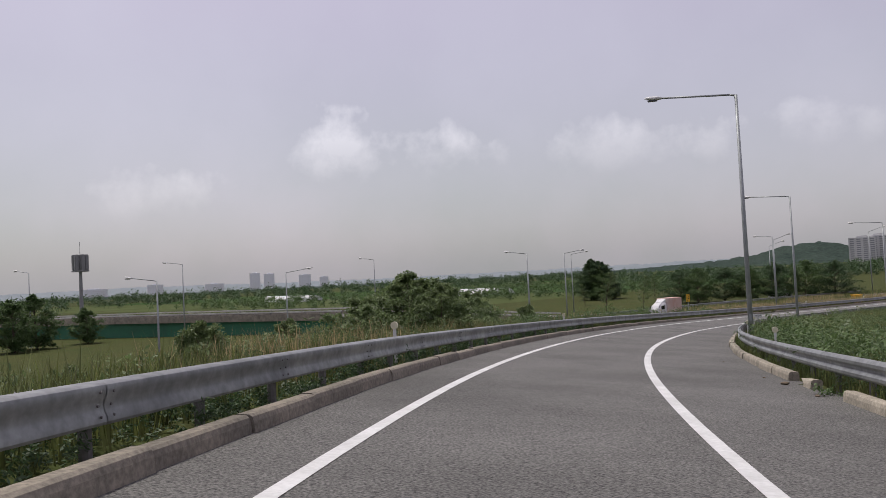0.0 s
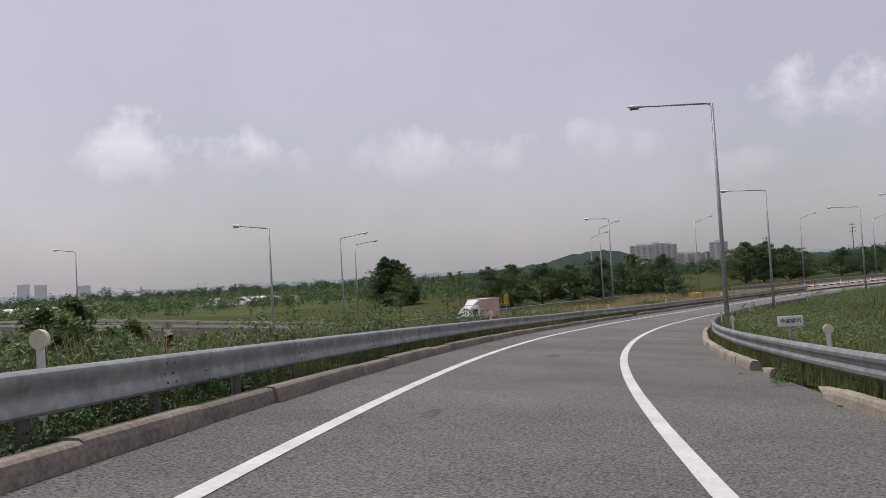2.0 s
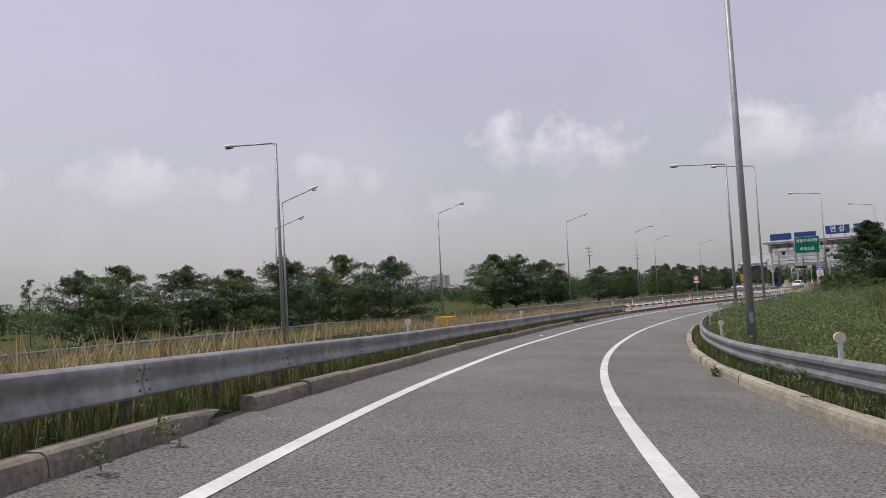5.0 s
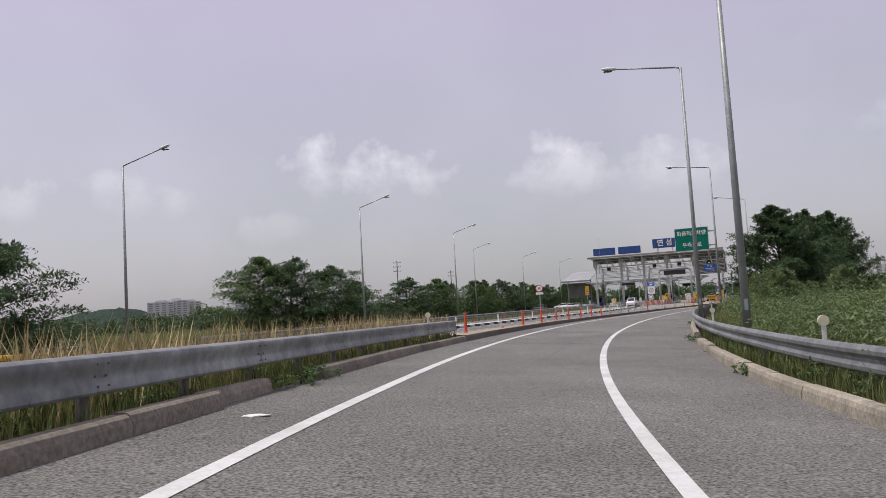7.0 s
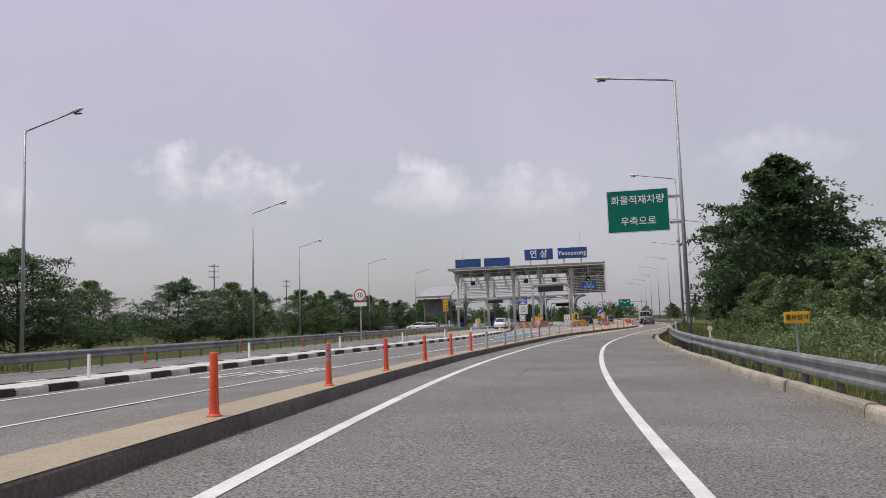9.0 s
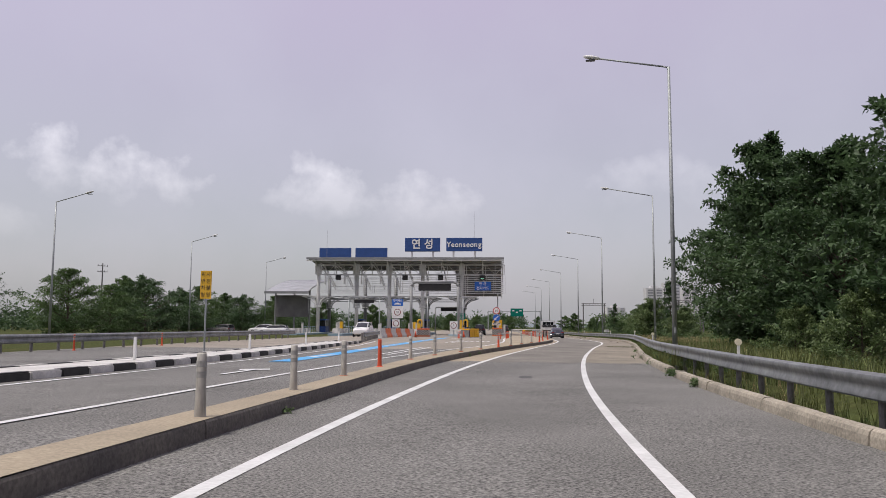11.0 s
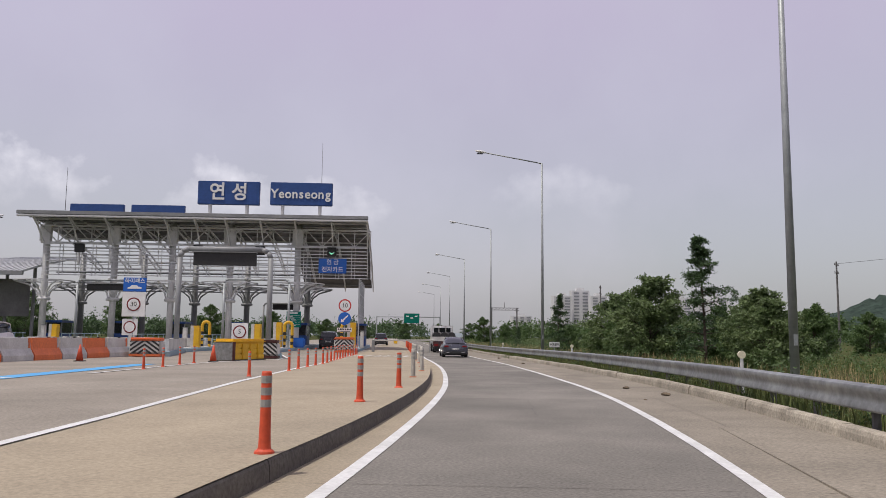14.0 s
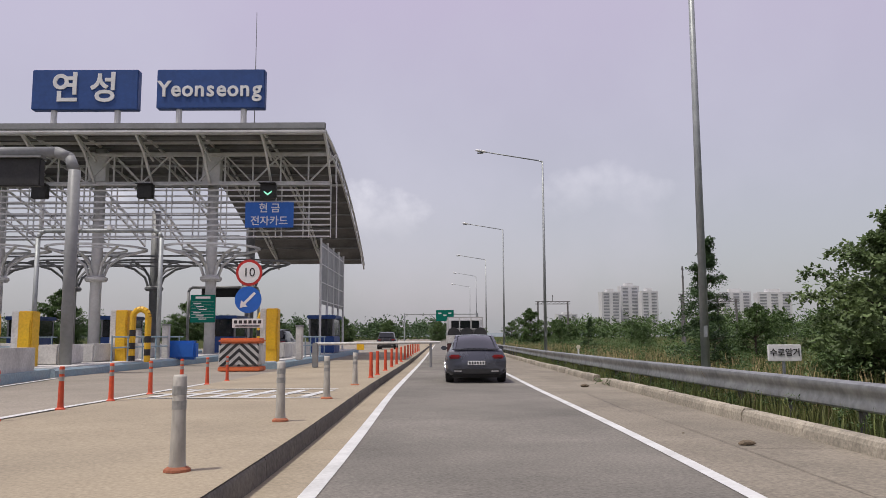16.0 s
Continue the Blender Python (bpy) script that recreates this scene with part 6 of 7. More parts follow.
extrude_outline(bm, [(-0.30, -0.30), (-0.02, -0.26), (-0.10, -0.17), (0.29, 0.22), (0.22, 0.29), (-0.17, -0.10), (-0.26, -0.02)], -0.036, -0.028)
part("arrow", bm, WHITE, g, "white slanted arrow")
g = thing("notice_plate", TM(-1.2, -10.66, 1.62), "white notice plate with dark lettering bars", "notice plate")
part("plate", a_box((0, 0, 0.1), (1.15, 0.04, 0.34), 0.01), WHITE, g)
for k in range(6):
    part("letter_bar", a_box((-0.45 + k * 0.18, -0.024, 0.15), (0.12, 0.006, 0.12)), BLACK, g)
part("letter_bar", a_box((0, -0.024, 0.0), (0.9, 0.006, 0.05)), BLACK, g)
g = thing("fare_board", TM(-6.9, 2.6, 2.0), "green fare board with rows of pale lettering bars", "fare board")
part("board", a_box((0, 0, 0.75), (1.35, 0.06, 1.5), 0.02), SIGN_GREEN, g)
part("heading_bar", a_box((0, -0.034, 1.35), (0.8, 0.006, 0.12)), WHITE, g)
for k in range(6):
    part("row_bar", a_box((0, -0.034, 1.12 - k * 0.17), (1.2, 0.006, 0.012)), WHITE, g)
    part("row_bar", a_box((-0.3 + 0.15 * (k % 3), -0.034, 1.04 - k * 0.17), (0.42, 0.006, 0.05)), WHITE, g)


# slatted screen by the lane edge
g = thing("mesh_screen", TM(-0.9, 5.0, 0.0), "tall grey mesh screen on white posts", "screen")
for k in range(5):
    bm = bmesh.new()
    rod(bm, (0, k * 2.6, -0.1), (0, k * 2.6, 6.9), 0.07, 0.07, 8)
    part("post", bm, STEEL_WHITE, g)
for k in range(4):
    part("panel", a_box((0, 1.3 + k * 2.6, 4.9), (0.04, 2.4, 3.6)), STEEL_GREY, g, "grey mesh panel")
    for q in range(4):
        part("slat", a_box((0.03, 1.3 + k * 2.6, 3.3 + q * 1.05), (0.05, 2.5, 0.06)), STEEL_WHITE, g)


def crash_cushion(a, b, label, w=1.15, h=0.72, mat=None):
    """A rounded barrel front with black and white chevrons."""
    mat = mat or BARRIER_ORANGE
    g = thing("crash_cushion", TM(a, b, deck(b) + 0.02), label, "crash cushion", "crash cushions")
    part("drum", a_box((0, 0.45, h * 0.5), (w, 0.9, h * 0.76), 0.1), BARRIER_WHITE, g, "white rounded front")
    part("cap", a_box((0, 0.45, h * 0.93), (w * 1.0, 0.92, h * 0.17), 0.07), mat, g, "coloured plastic cap")
    part("foot", a_box((0, 0.45, h * 0.07), (w * 1.0, 0.92, h * 0.14), 0.03), mat, g, "coloured plastic foot")
    lo, hi, half = h * 0.15, h * 0.85, w * 0.46
    for k in range(-1, 7):
        z0 = hi + h * 0.34 - k * h * 0.24
        for sx in (-1, 1):
            cols = []
            for q in range(13):             # an upright slice of the slanting stripe
                x = half * q / 12
                top, low_ = min(hi, z0 - h * 0.55 * q / 12), max(lo, z0 - h * 0.12 - h * 0.55 * q / 12)
                if top - low_ > 0.004:
                    cols.append((sx * x, top, low_))
            if len(cols) > 1:
                part("chevron", extrude_outline(bmesh.new(), [(x, t) for x, t, l in cols] + [(x, l) for x, t, l in cols[::-1]], -0.012, -0.002), BLACK, g)
    return g


crash_cushion(-1.1, -12.2, "orange crash drum with black and white chevrons", 1.5, 1.15)
crash_cushion(-10.0, -31.2, "orange crash drum with black and white chevrons", 1.6, 0.95)
crash_cushion(-3.6, -33.0, "maroon striped end block of the toll island", 1.3, 0.9, TARP_RED)
g = thing("yellow_barrier", TM(-4.35, -37.0, deck(-37), -28), "long yellow ribbed plastic crash cushion with a grey steel front", "barrier")
for k, (w, z) in enumerate(((1.16, 0.17), (1.12, 0.43), (1.06, 0.66))):
    bm = bmesh.new()
    for q in range(4):
        box(bm, (-0.55, 0.4 + q * 0.54, z), (w, 0.52, 0.29), None, 0.05)
    part("course", bm, YELLOW, g, "ribbed yellow plastic course")
part("cover", a_box((-0.55, 1.2, 0.86), (1.2, 2.4, 0.24), 0.11), YELLOW, g, "rounded yellow plastic cover")
part("front_plate", a_box((-0.55, 0.06, 0.42), (1.1, 0.08, 0.8), 0.02), GALV, g, "dented grey steel front plate")
part("frame_bar", a_box((0.0, 0.1, 0.42), (0.1, 0.14, 0.84), 0.02), TARP_RED, g, "rusty upright bar")
part("base", a_box((-0.55, 1.2, 0.025), (1.24, 2.3, 0.05), 0.01), KERB_DARK, g, "dirty base rail")


def island_nose(corners, label):
    """The slanting head of a toll island: a painted kerb with a low white wall on it, over plaza corners (a, b)."""
    mid_c = np.mean(corners, 0)
    g = thing("gate_island", Matrix.Identity(4), label, "toll island", "toll islands")
    for nm, shrink, z0, z1, mat, lab in (("kerb", 1.0, -0.3, 0.26, BLUE_KERB, "pale blue painted kerb"), ("wall", 0.86, 0.2, 0.92, BARRIER_WHITE, "low white concrete wall")):
        pts = [mid_c + (np.array(c) - mid_c) * shrink for c in corners]
        vs = [T(q[0], q[1], z + deck(q[1])) for z in (z0, z1) for q in pts]
        n = len(pts)
        part(nm, raw(nm, vs, [tuple(range(n))[::-1], tuple(range(n, 2 * n))] + [(i, (i + 1) % n, n + (i + 1) % n, n + i) for i in range(n)]), mat, g, lab)


island_nose([(-4.75, -31.6), (-2.95, -31.6), (-5.75, -16.2), (-7.85, -16.2)], "slanting white and pale blue head of the toll island")
island_nose([(-10.9, -29.9), (-9.1, -29.9), (-12.1, -15.2), (-14.25, -15.2)], "slanting white and pale blue head of a toll island")

for k in range(7):                       # water-filled barriers
    b = -44 + k * 2.1
    g = thing("water_barrier", TM(-13.1 + k * 0.28, b, deck(b), -8), ("orange" if k % 2 else "white") + " water-filled plastic road barrier", "barrier", "water barriers")
    bm = bmesh.new()
    extrude_outline(bm, [(-0.3, 0), (0.3, 0), (0.3, 0.22), (0.14, 0.5), (0.12, 0.95), (-0.12, 0.95), (-0.14, 0.5), (-0.3, 0.22)], -1.0, 1.0)
    part("body", bm, BARRIER_ORANGE if k % 2 else BARRIER_WHITE, g)
    part("cap", a_box((0, 0.4, 0.97), (0.12, 0.12, 0.05), 0.015), BLACK, g)
    part("stripe", a_box((0.0, 0.9, 0.72), (0.3, 0.16, 0.44), 0.02), BARRIER_WHITE if k % 2 else BARRIER_ORANGE, g)
g = thing("water_tank", TM(-5.6, -4.5, deck(-4.5) + 0.26), "blue plastic water barrier beside the column", "barrier")
part("body", a_box((0, 0, 0.42), (1.3, 0.5, 0.84), 0.1), SIGN_BRIGHT_BLUE, g)
g = thing("barrier_arm", TM(1.0, -8.5, deck(-8.5)), "white boom closing the truck lane on a post", "boom barrier")
bm = bmesh.new()
rod(bm, (0, 0, 0.95), (5.0, 0.3, 1.0), 0.06, 0.05, 8)
part("boom", bm, BARRIER_WHITE, g)
part("stand", a_box((0, 0, 0.5), (0.22, 0.22, 1.0), 0.03), STEEL_GREY, g)
part("tag", a_box((1.8, 0, 0.82), (0.3, 0.03, 0.22), 0.01), YELLOW, g)
bm = bmesh.new()
rod(bm, (4.6, 0.3, 0), (4.6, 0.3, 0.98), 0.05, 0.05, 8)
part("rest_post", bm, STEEL_GREY, g)


# ---------------------------------------------------------------- posts along the ramp
def bollard(name, m, body, bands, label, h=0.75, r=0.045):
    g = thing(name, m, label, "bollard", "flexible bollards")
    bm = bmesh.new()
    lathe(bm, [(r * 1.5, 0), (r * 1.4, 0.02), (r * 1.18, 0.06), (r * 1.12, 0.12), (r, 0.4), (r * 0.97, h - 0.02), (r * 0.85, h)], 12)
    part("post", bm, body, g, smooth=True)
    bm = bmesh.new()
    lathe(bm, [(r * 1.95, 0.0), (r * 1.85, 0.02), (r * 1.3, 0.04)], 12)
    part("foot", bm, RUSTY if body is GREY_PLASTIC else ORANGE, g, "rusty orange foot" if body is GREY_PLASTIC else "faded orange foot")
    for k, z in enumerate(bands):
        bm = bmesh.new()
        lathe(bm, [(r * 1.03, z), (r * 1.03, z + 0.07)], 12)
        part("band", bm, REFLECT, g, "grey reflective band")
    return g


RUSTY = material("rusty_orange_plastic", (0.42, 0.13, 0.06), (0.26, 0.10, 0.055), 5.0, 0.8, fine=20.0, grain=0.3, vary=0.15, bump=0.15)
orange_post = bollard("bollard", RM(152.8, -4.5, 0.2), ORANGE, (), "plain faded orange flexible bollard on the island", 0.75, 0.05)
banded_post = bollard("bollard", RM(172.1, float(left_kerb(172.1)) - 0.2, 0.2), ORANGE, (0.42, 0.53, 0.64), "orange flexible bollard with grey reflective bands", 0.75, 0.05)
grey_post = bollard("bollard", RM(193.4, float(left_kerb(193.4)) - 0.3, 0.2), GREY_PLASTIC, (0.5, 0.62), "weathered grey flexible bollard with a rusty foot", 0.78, 0.058)
small_post = bollard("bollard", TM(-1.0, -51, deck(-51)), ORANGE, (0.45, 0.56), "slim orange bollard with pale bands beside the lane line", 0.68, 0.04)
for s in (162.4, 167.5, 176.6, 181.2, 185.3, 189.2):
    copy_thing(orange_post, RM(s, float(left_kerb(s)) - 0.22, 0.2))
bm = bmesh.new()
lathe(bm, [(0.08, 0.0), (0.075, 0.02), (0.05, 0.04), (0.045, 0.08), (0.03, 0.09)], 12)
stub = part("bollard_stub", bm, ORANGE, smooth=True)
stub.matrix_world = RM(158.5, float(left_kerb(158.5)) - 0.4, 0.2)
tagged(stub, "broken-off orange bollard foot on the island", "bollard")
for a, b, kind in ((-5.05, -120, 0), (-5.0, -116, 0), (-4.95, -112, 0), (-4.9, -107.9, 0), (-4.7, -103.9, 1), (-4.4, -98.9, 0), (-3.9, -94.8, 0), (-3.1, -90.1, 0), (-2.3, -86.0, 0), (-1.4, -82.0, 2), (-0.65, -77.7, 0), (0.15, -73.2, 0), (1.0, -69.1, 0), (1.78, -65.2, 2), (2.38, -59.4, 2),
                   (3.03, -55.7, 2), (3.42, -51.1, 0), (3.78, -46.9, 0), (3.9, -42.7, 0), (3.95, -38.2, 0),
                   (3.87, -33.6, 0), (3.9, -29.6, 0), (3.92, -25.5, 0), (3.95, -21, 0), (4.0, -17.2, 1), (4.05, -15.5, 1), (4.05, -12, 1), (4.05, -8.5, 1), (4.05, -5, 1), (4.05, -1, 1), (4.05, 3, 1), (4.05, 7, 1), (4.05, 11, 1), (4.05, 15, 1), (4.05, 20, 1), (4.05, 25, 1), (4.05, 30, 1)):
    copy_thing((grey_post, orange_post, banded_post)[kind], TM(a, b, deck(b) + 0.01))
for k in range(17):
    b = -47.4 + k * 1.8
    a = float(np.interp(b, [q[1] for q in LINE2], [q[0] for q in LINE2])) + 0.12
    copy_thing(small_post, TM(a, b, deck(b)))
for k in range(4):
    copy_thing(small_post, TM(-5.15, -46.7 + k * 2.1, deck(-42)))
for k in range(9):
    b = -155 + k * 9.0
    copy_thing(small_post, TM(-19.6, b, deck(b)))
for k in range(2):
    g = thing("traffic_cone", TM(-4.9 - k * 5.2, -38.2 - k, deck(-38)), "orange traffic cone with a pale band", "traffic cone", "traffic cones")
    bm = bmesh.new()
    lathe(bm, [(0.15, 0.03), (0.03, 0.7)], 14)
    part("cone", bm, ORANGE, g, smooth=True)
    part("base", a_box((0, 0, 0.02), (0.38, 0.38, 0.04), 0.01), BLACK, g)


def delineator(m, label, h=0.75):
    """A white post with a round reflector."""
    g = thing("delineator", m, label, "delineator", "delineators")
    part("post", a_box((0, 0, h / 2), (0.07, 0.04, h), 0.01), WHITE, g)
    part("reflector", disc(bmesh.new(), 0, h + 0.07, 0.085, -0.03, 20, 0.05), SIGN_PALE, g, "round pale yellow reflector")
    return g


SIGN_PALE = material("pale_reflector", (0.72, 0.68, 0.50), (0.62, 0.58, 0.42), 3.0, 0.4, fine=20.0, grain=0.1, bump=0)
d0 = delineator(RM(11.5, float(right_rail(11.5)) + 0.33, 0.12), "white delineator post with a round reflector behind the guardrail", 0.78)
for s in (24, 36.5, 49, 61.5, 74, 86.5, 99, 111.5, 124, 136.5, 151.5, 169, 187.5, 213, 237, 262.5, 284.5, 310):
    copy_thing(d0, RM(s, float(right_rail(s)) + 0.33, 0.12))
for s in (17, 40.5, 65, 90.5, 107, 123.5, 147.5):
    copy_thing(d0, RM(s, float(left_line(s)) - 1.95, 0.08))
for b in (-150, -140, -131, -122, -113, -104, -95, -86, -77):
    g = thing("marker_post", TM(mid_a(b) - 0.75, b, 0.37), "slim white marker post on the median", "marker post", "marker posts")
    part("post", a_box((0, 0, 0.3), (0.09, 0.05, 0.62), 0.015), WHITE, g)

# small culvert signs
def small_sign(m, w, h, mat, text, label, leg):
    g = board_sign("culvert_sign", m, w, h, mat, [text], h * 0.5, label, BLACK, "road sign", None, "culvert signs")
    bm = bmesh.new()
    rod(bm, (0, 0.05, -leg), (0, 0.05, h * 0.6), 0.03, 0.03, 8)
    part("leg", bm, POLE_GREY, g)


small_sign(RM(177.0, 5.35, 1.22), 0.53, 0.26, SIGN_YELLOW, "통로암거", "yellow culvert sign with black Korean lettering", 1.2)
small_sign(TM(12.4, -25.5, 0.72), 0.62, 0.31, WHITE, "수로암거", "white culvert sign with black Korean lettering in the grass", 0.8)
small_sign(RM(52, 4.3, 0.95), 0.5, 0.22, WHITE, "수로암거", "white culvert sign with black Korean lettering in the weeds", 1.0)

# the green truck sign at the lamp
g = board_sign("guide_sign", RM(197.75, 3.0, 5.5), 2.92, 2.08, SIGN_GREEN, ["화물적재차량", "우측으로"], 0.46, "large green guide sign with white Korean lettering", WHITE, "road sign", WHITE)
for z in (0.4, 1.65):
    part("bracket", a_box((1.02, 0.08, z), (2.1, 0.1, 0.12), 0.01), POLE_GREY, g)

# yellow warning boards by the side road
def warning_post(m, z, w, h, label):
    g = thing("warning_sign", m, label, "road sign", "yellow warning boards")
    bm = bmesh.new()
    rod(bm, (0, 0.05, -0.1), (0, 0.05, z), 0.04, 0.04, 8)
    part("post", bm, POLE_GREY, g)
    part("board", a_box((0, 0, z), (w, 0.05, h), 0.015), SIGN_YELLOW, g)
    for c, word in enumerate(("위반차량", "사진촬영")):
        for r, letter in enumerate(word):
            lettering("letter", letter, h * 0.18, BLACK, Matrix.Translation((-w * 0.23 + c * w * 0.46, -0.028, z + h * (0.36 - r * 0.24))), g, 0.004)


warning_post(TM(-13.4, -93.4, 0.35), 2.6, 0.46, 1.15, "tall yellow warning board with black Korean lettering")
warning_post(pose(-23.2, 3.6, 0.0, 0, 0, 20), 2.4, 0.5, 1.1, "yellow warning board with black Korean lettering")
g = thing("salt_box", pose(-9.8, 36.5, -0.02, 0, 0, -15), "yellow plastic grit box in the dry grass", "grit box")
part("box", a_box((0, 0, 0.45), (1.5, 0.9, 0.85), 0.06), YELLOW, g)
part("lid", a_box((0, 0, 0.93), (1.6, 1.0, 0.14), 0.05), YELLOW, g)
# gate over the road ahead
g = thing("overhead_sign", TM(8.5, 165, 0.0), "green overhead guide sign on a grey gantry far ahead", "road sign")
for x in (-12, 7):
    bm = bmesh.new()
    rod(bm, (x, 0, -0.5), (x, 0, 7.2), 0.2, 0.18, 10)
    part("post", bm, POLE_GREY, g)
bm = bmesh.new()
rod(bm, (-12, 0, 7.0), (7, 0, 7.0), 0.14, 0.14, 8)
part("beam", bm, POLE_GREY, g)
part("board", a_box((-1.5, -0.2, 6.6), (4.6, 0.1, 2.9), 0.03), SIGN_GREEN, g)
for k in range(3):
    part("letter_bar", a_box((-2.8 + k * 1.3, -0.26, 7.2 - 0.5 * (k % 2)), (0.8, 0.02, 0.35)), WHITE, g)


# ---------------------------------------------------------------- vehicles
def loft(stations, close=True):
    """A body through stations of (y, [(half width, z), ...]) mirrored about x = 0."""
    bm = bmesh.new()
    rings = []
    for y, pts in stations:
        rings.append([bm.verts.new((x, y, z)) for x, z in pts] + [bm.verts.new((-x, y, z)) for x, z in pts[::-1]])
    n = len(rings[0])
    for a, b in zip(rings, rings[1:]):
        for k in range(n):
            bm.faces.new((a[k], a[(k + 1) % n], b[(k + 1) % n], b[k]))
    bm.faces.new(rings[0][::-1])
    bm.faces.new(rings[-1])
    bmesh.ops.recalc_face_normals(bm, faces=bm.faces)
    return bm


def soft_part(name, bm, mat, parent, label=""):
    """A part with rounded shading that keeps its sharp creases."""
    ob = part(name, bm, mat, parent, label, True)
    ob.data.set_sharp_from_angle(angle=radians(38))
    return ob


def wheel(parent, x, y, r, w):
    bm = bmesh.new()
    lathe(bm, [(r * 0.72, -w / 2), (r * 0.96, -w / 2), (r, -w * 0.36), (r, w * 0.36), (r * 0.96, w / 2), (r * 0.72, w / 2)], 24, Matrix.Translation((x, y, r)) @ pose(0, 0, 0, 0, 90, 0))
    tyre = part("wheel", bm, RUBBER, parent, "black rubber tyre", smooth=False)
    bm = bmesh.new()
    side = math.copysign(1, x)
    lathe(bm, [(r * 0.7, -0.02), (r * 0.66, 0.03), (r * 0.2, 0.0), (r * 0.12, 0.03)], 18, Matrix.Translation((x + side * w * 0.46, y, r)) @ pose(0, 0, 0, 0, 90 * side, 0))
    part("rim", bm, CHROME, tyre, "silver rim")


def passenger_car(m, paint, label, ln=4.7, wd=1.83, ht=1.42, coupe=True, group=""):
    """A car whose nose points along +y, built round its rear axle line at y = 0 ... ln."""
    g = thing("car", m, label, "car", group)
    h = wd / 2
    k = ht / 1.42
    low = [(0.0, 0.93, 0.34, 0.62, 0.80), (0.10, 0.98, 0.26, 0.66, 0.96), (0.55, 1.0, 0.2, 0.68, 1.01), (1.1, 1.0, 0.2, 0.68, 0.98), (2.4, 1.0, 0.2, 0.66, 0.95), (3.4, 1.0, 0.2, 0.66, 0.92), (4.2, 0.97, 0.2, 0.62, 0.82), (4.58, 0.88, 0.24, 0.56, 0.70), (4.7, 0.74, 0.3, 0.5, 0.62)]
    st = []
    for y, w, z0, z1, z2 in low:
        z0, z1, z2 = z0 * k, z1 * k, z2 * k
        st.append((y * ln / 4.7, [(h * w * 0.84, z0), (h * w * 0.98, z0 + 0.1), (h * w, z1), (h * w * 0.97, z1 + 0.12), (h * w * 0.86, z2), (0.01, z2 + 0.025)]))
    soft_part("body", loft(st), paint, g)
    if coupe:
        top = [(0.42, 0.80, 1.0, 0.72, 1.01), (0.95, 0.84, 0.98, 0.66, 1.22), (1.5, 0.86, 0.97, 0.62, 1.39), (2.1, 0.86, 0.95, 0.61, 1.42), (2.7, 0.85, 0.94, 0.62, 1.36), (3.35, 0.80, 0.92, 0.70, 1.02), (3.6, 0.78, 0.90, 0.72, 0.93)]
    else:
        top = [(0.05, 0.80, 0.98, 0.70, 1.0), (0.25, 0.84, 0.98, 0.70, 1.36), (0.9, 0.86, 0.97, 0.70, 1.42), (2.1, 0.86, 0.95, 0.68, 1.42), (2.7, 0.85, 0.94, 0.66, 1.34), (3.4, 0.80, 0.92, 0.72, 1.0), (3.6, 0.78, 0.90, 0.74, 0.93)]
    st = [(y * ln / 4.7, [(h * w0, z0 * k), (h * (w0 * 0.6 + w1 * 0.4) * 1.02, (z0 * 0.6 + z1 * 0.4) * k), (h * (w0 * 0.2 + w1 * 0.8) * 1.03, (z0 * 0.25 + z1 * 0.75) * k), (h * w1 * 0.97, z1 * k - 0.035), (h * w1 * 0.8, z1 * k - 0.006), (h * w1 * 0.45, z1 * k + 0.014), (0.01, z1 * k + 0.022)]) for y, w0, z0, w1, z1 in top]
    soft_part("greenhouse", loft(st), GLASS_DARK, g, "dark tinted windows")
    st = [(y * ln / 4.7 + (0.12 if i == 0 else 0), [(h * w1 * 0.99, z1 * k - 0.035), (h * w1 * 0.93, z1 * k + 0.012), (0.01, z1 * k + 0.034)]) for i, (y, w0, z0, w1, z1) in enumerate(top[1 + (1 if coupe else 0):5])]
    soft_part("roof", loft(st), paint, g)
    for sx in (-1, 1):
        pil = [(sx * h * w1 * 1.0, y * ln / 4.7, z1 * k - 0.02) for y, w0, z0, w1, z1 in top]
        bm = bmesh.new()
        for a, b in zip(pil, pil[1:]):
            bar(bm, a, b, 0.07, 0.05)
        part("pillar", bm, paint, g)
    zt = 0.80 * k
    for sx in (-1, 1):
        bm = bmesh.new()
        box(bm, (sx * h * 0.70, 0.02, zt - 0.015), (h * 0.38, 0.16, 0.115), None, 0.04)
        part("tail_light", bm, TAIL_RED, g, "red tail light")
        bm = bmesh.new()
        box(bm, (sx * h * 0.62, ln - 0.22, 0.62 * k), (h * 0.36, 0.2, 0.12), None, 0.03)
        part("headlight", bm, GLASS_DARK, g)
        bm = bmesh.new()
        box(bm, (sx * h * 1.04, ln * 0.66, 1.0 * k), (0.2, 0.12, 0.13), None, 0.03)
        part("mirror", bm, paint, g)
        bm = bmesh.new()
        box(bm, (sx * h * 0.6, 0.0, 0.36), (0.26, 0.06, 0.09), None, 0.02)
        part("exhaust", bm, CHROME, g)
    part("rear_valance", a_box((0, 0.03, 0.36), (wd * 0.78, 0.1, 0.2), 0.03), BLACK, g, "black lower bumper insert")
    plate = part("plate", a_box((0, -0.012, 0.60 * k), (0.52, 0.03, 0.12), 0.005), WHITE, g, "white plate with dark bars")
    for q in range(6):
        part("plate_bar", a_box((-0.2 + q * 0.08, -0.03, 0.60 * k), (0.045, 0.006, 0.075)), BLACK, plate)
    part("lip", a_box((0, 0.12, 1.0 * k), (wd * 0.74, 0.14, 0.035), 0.012), paint, g)
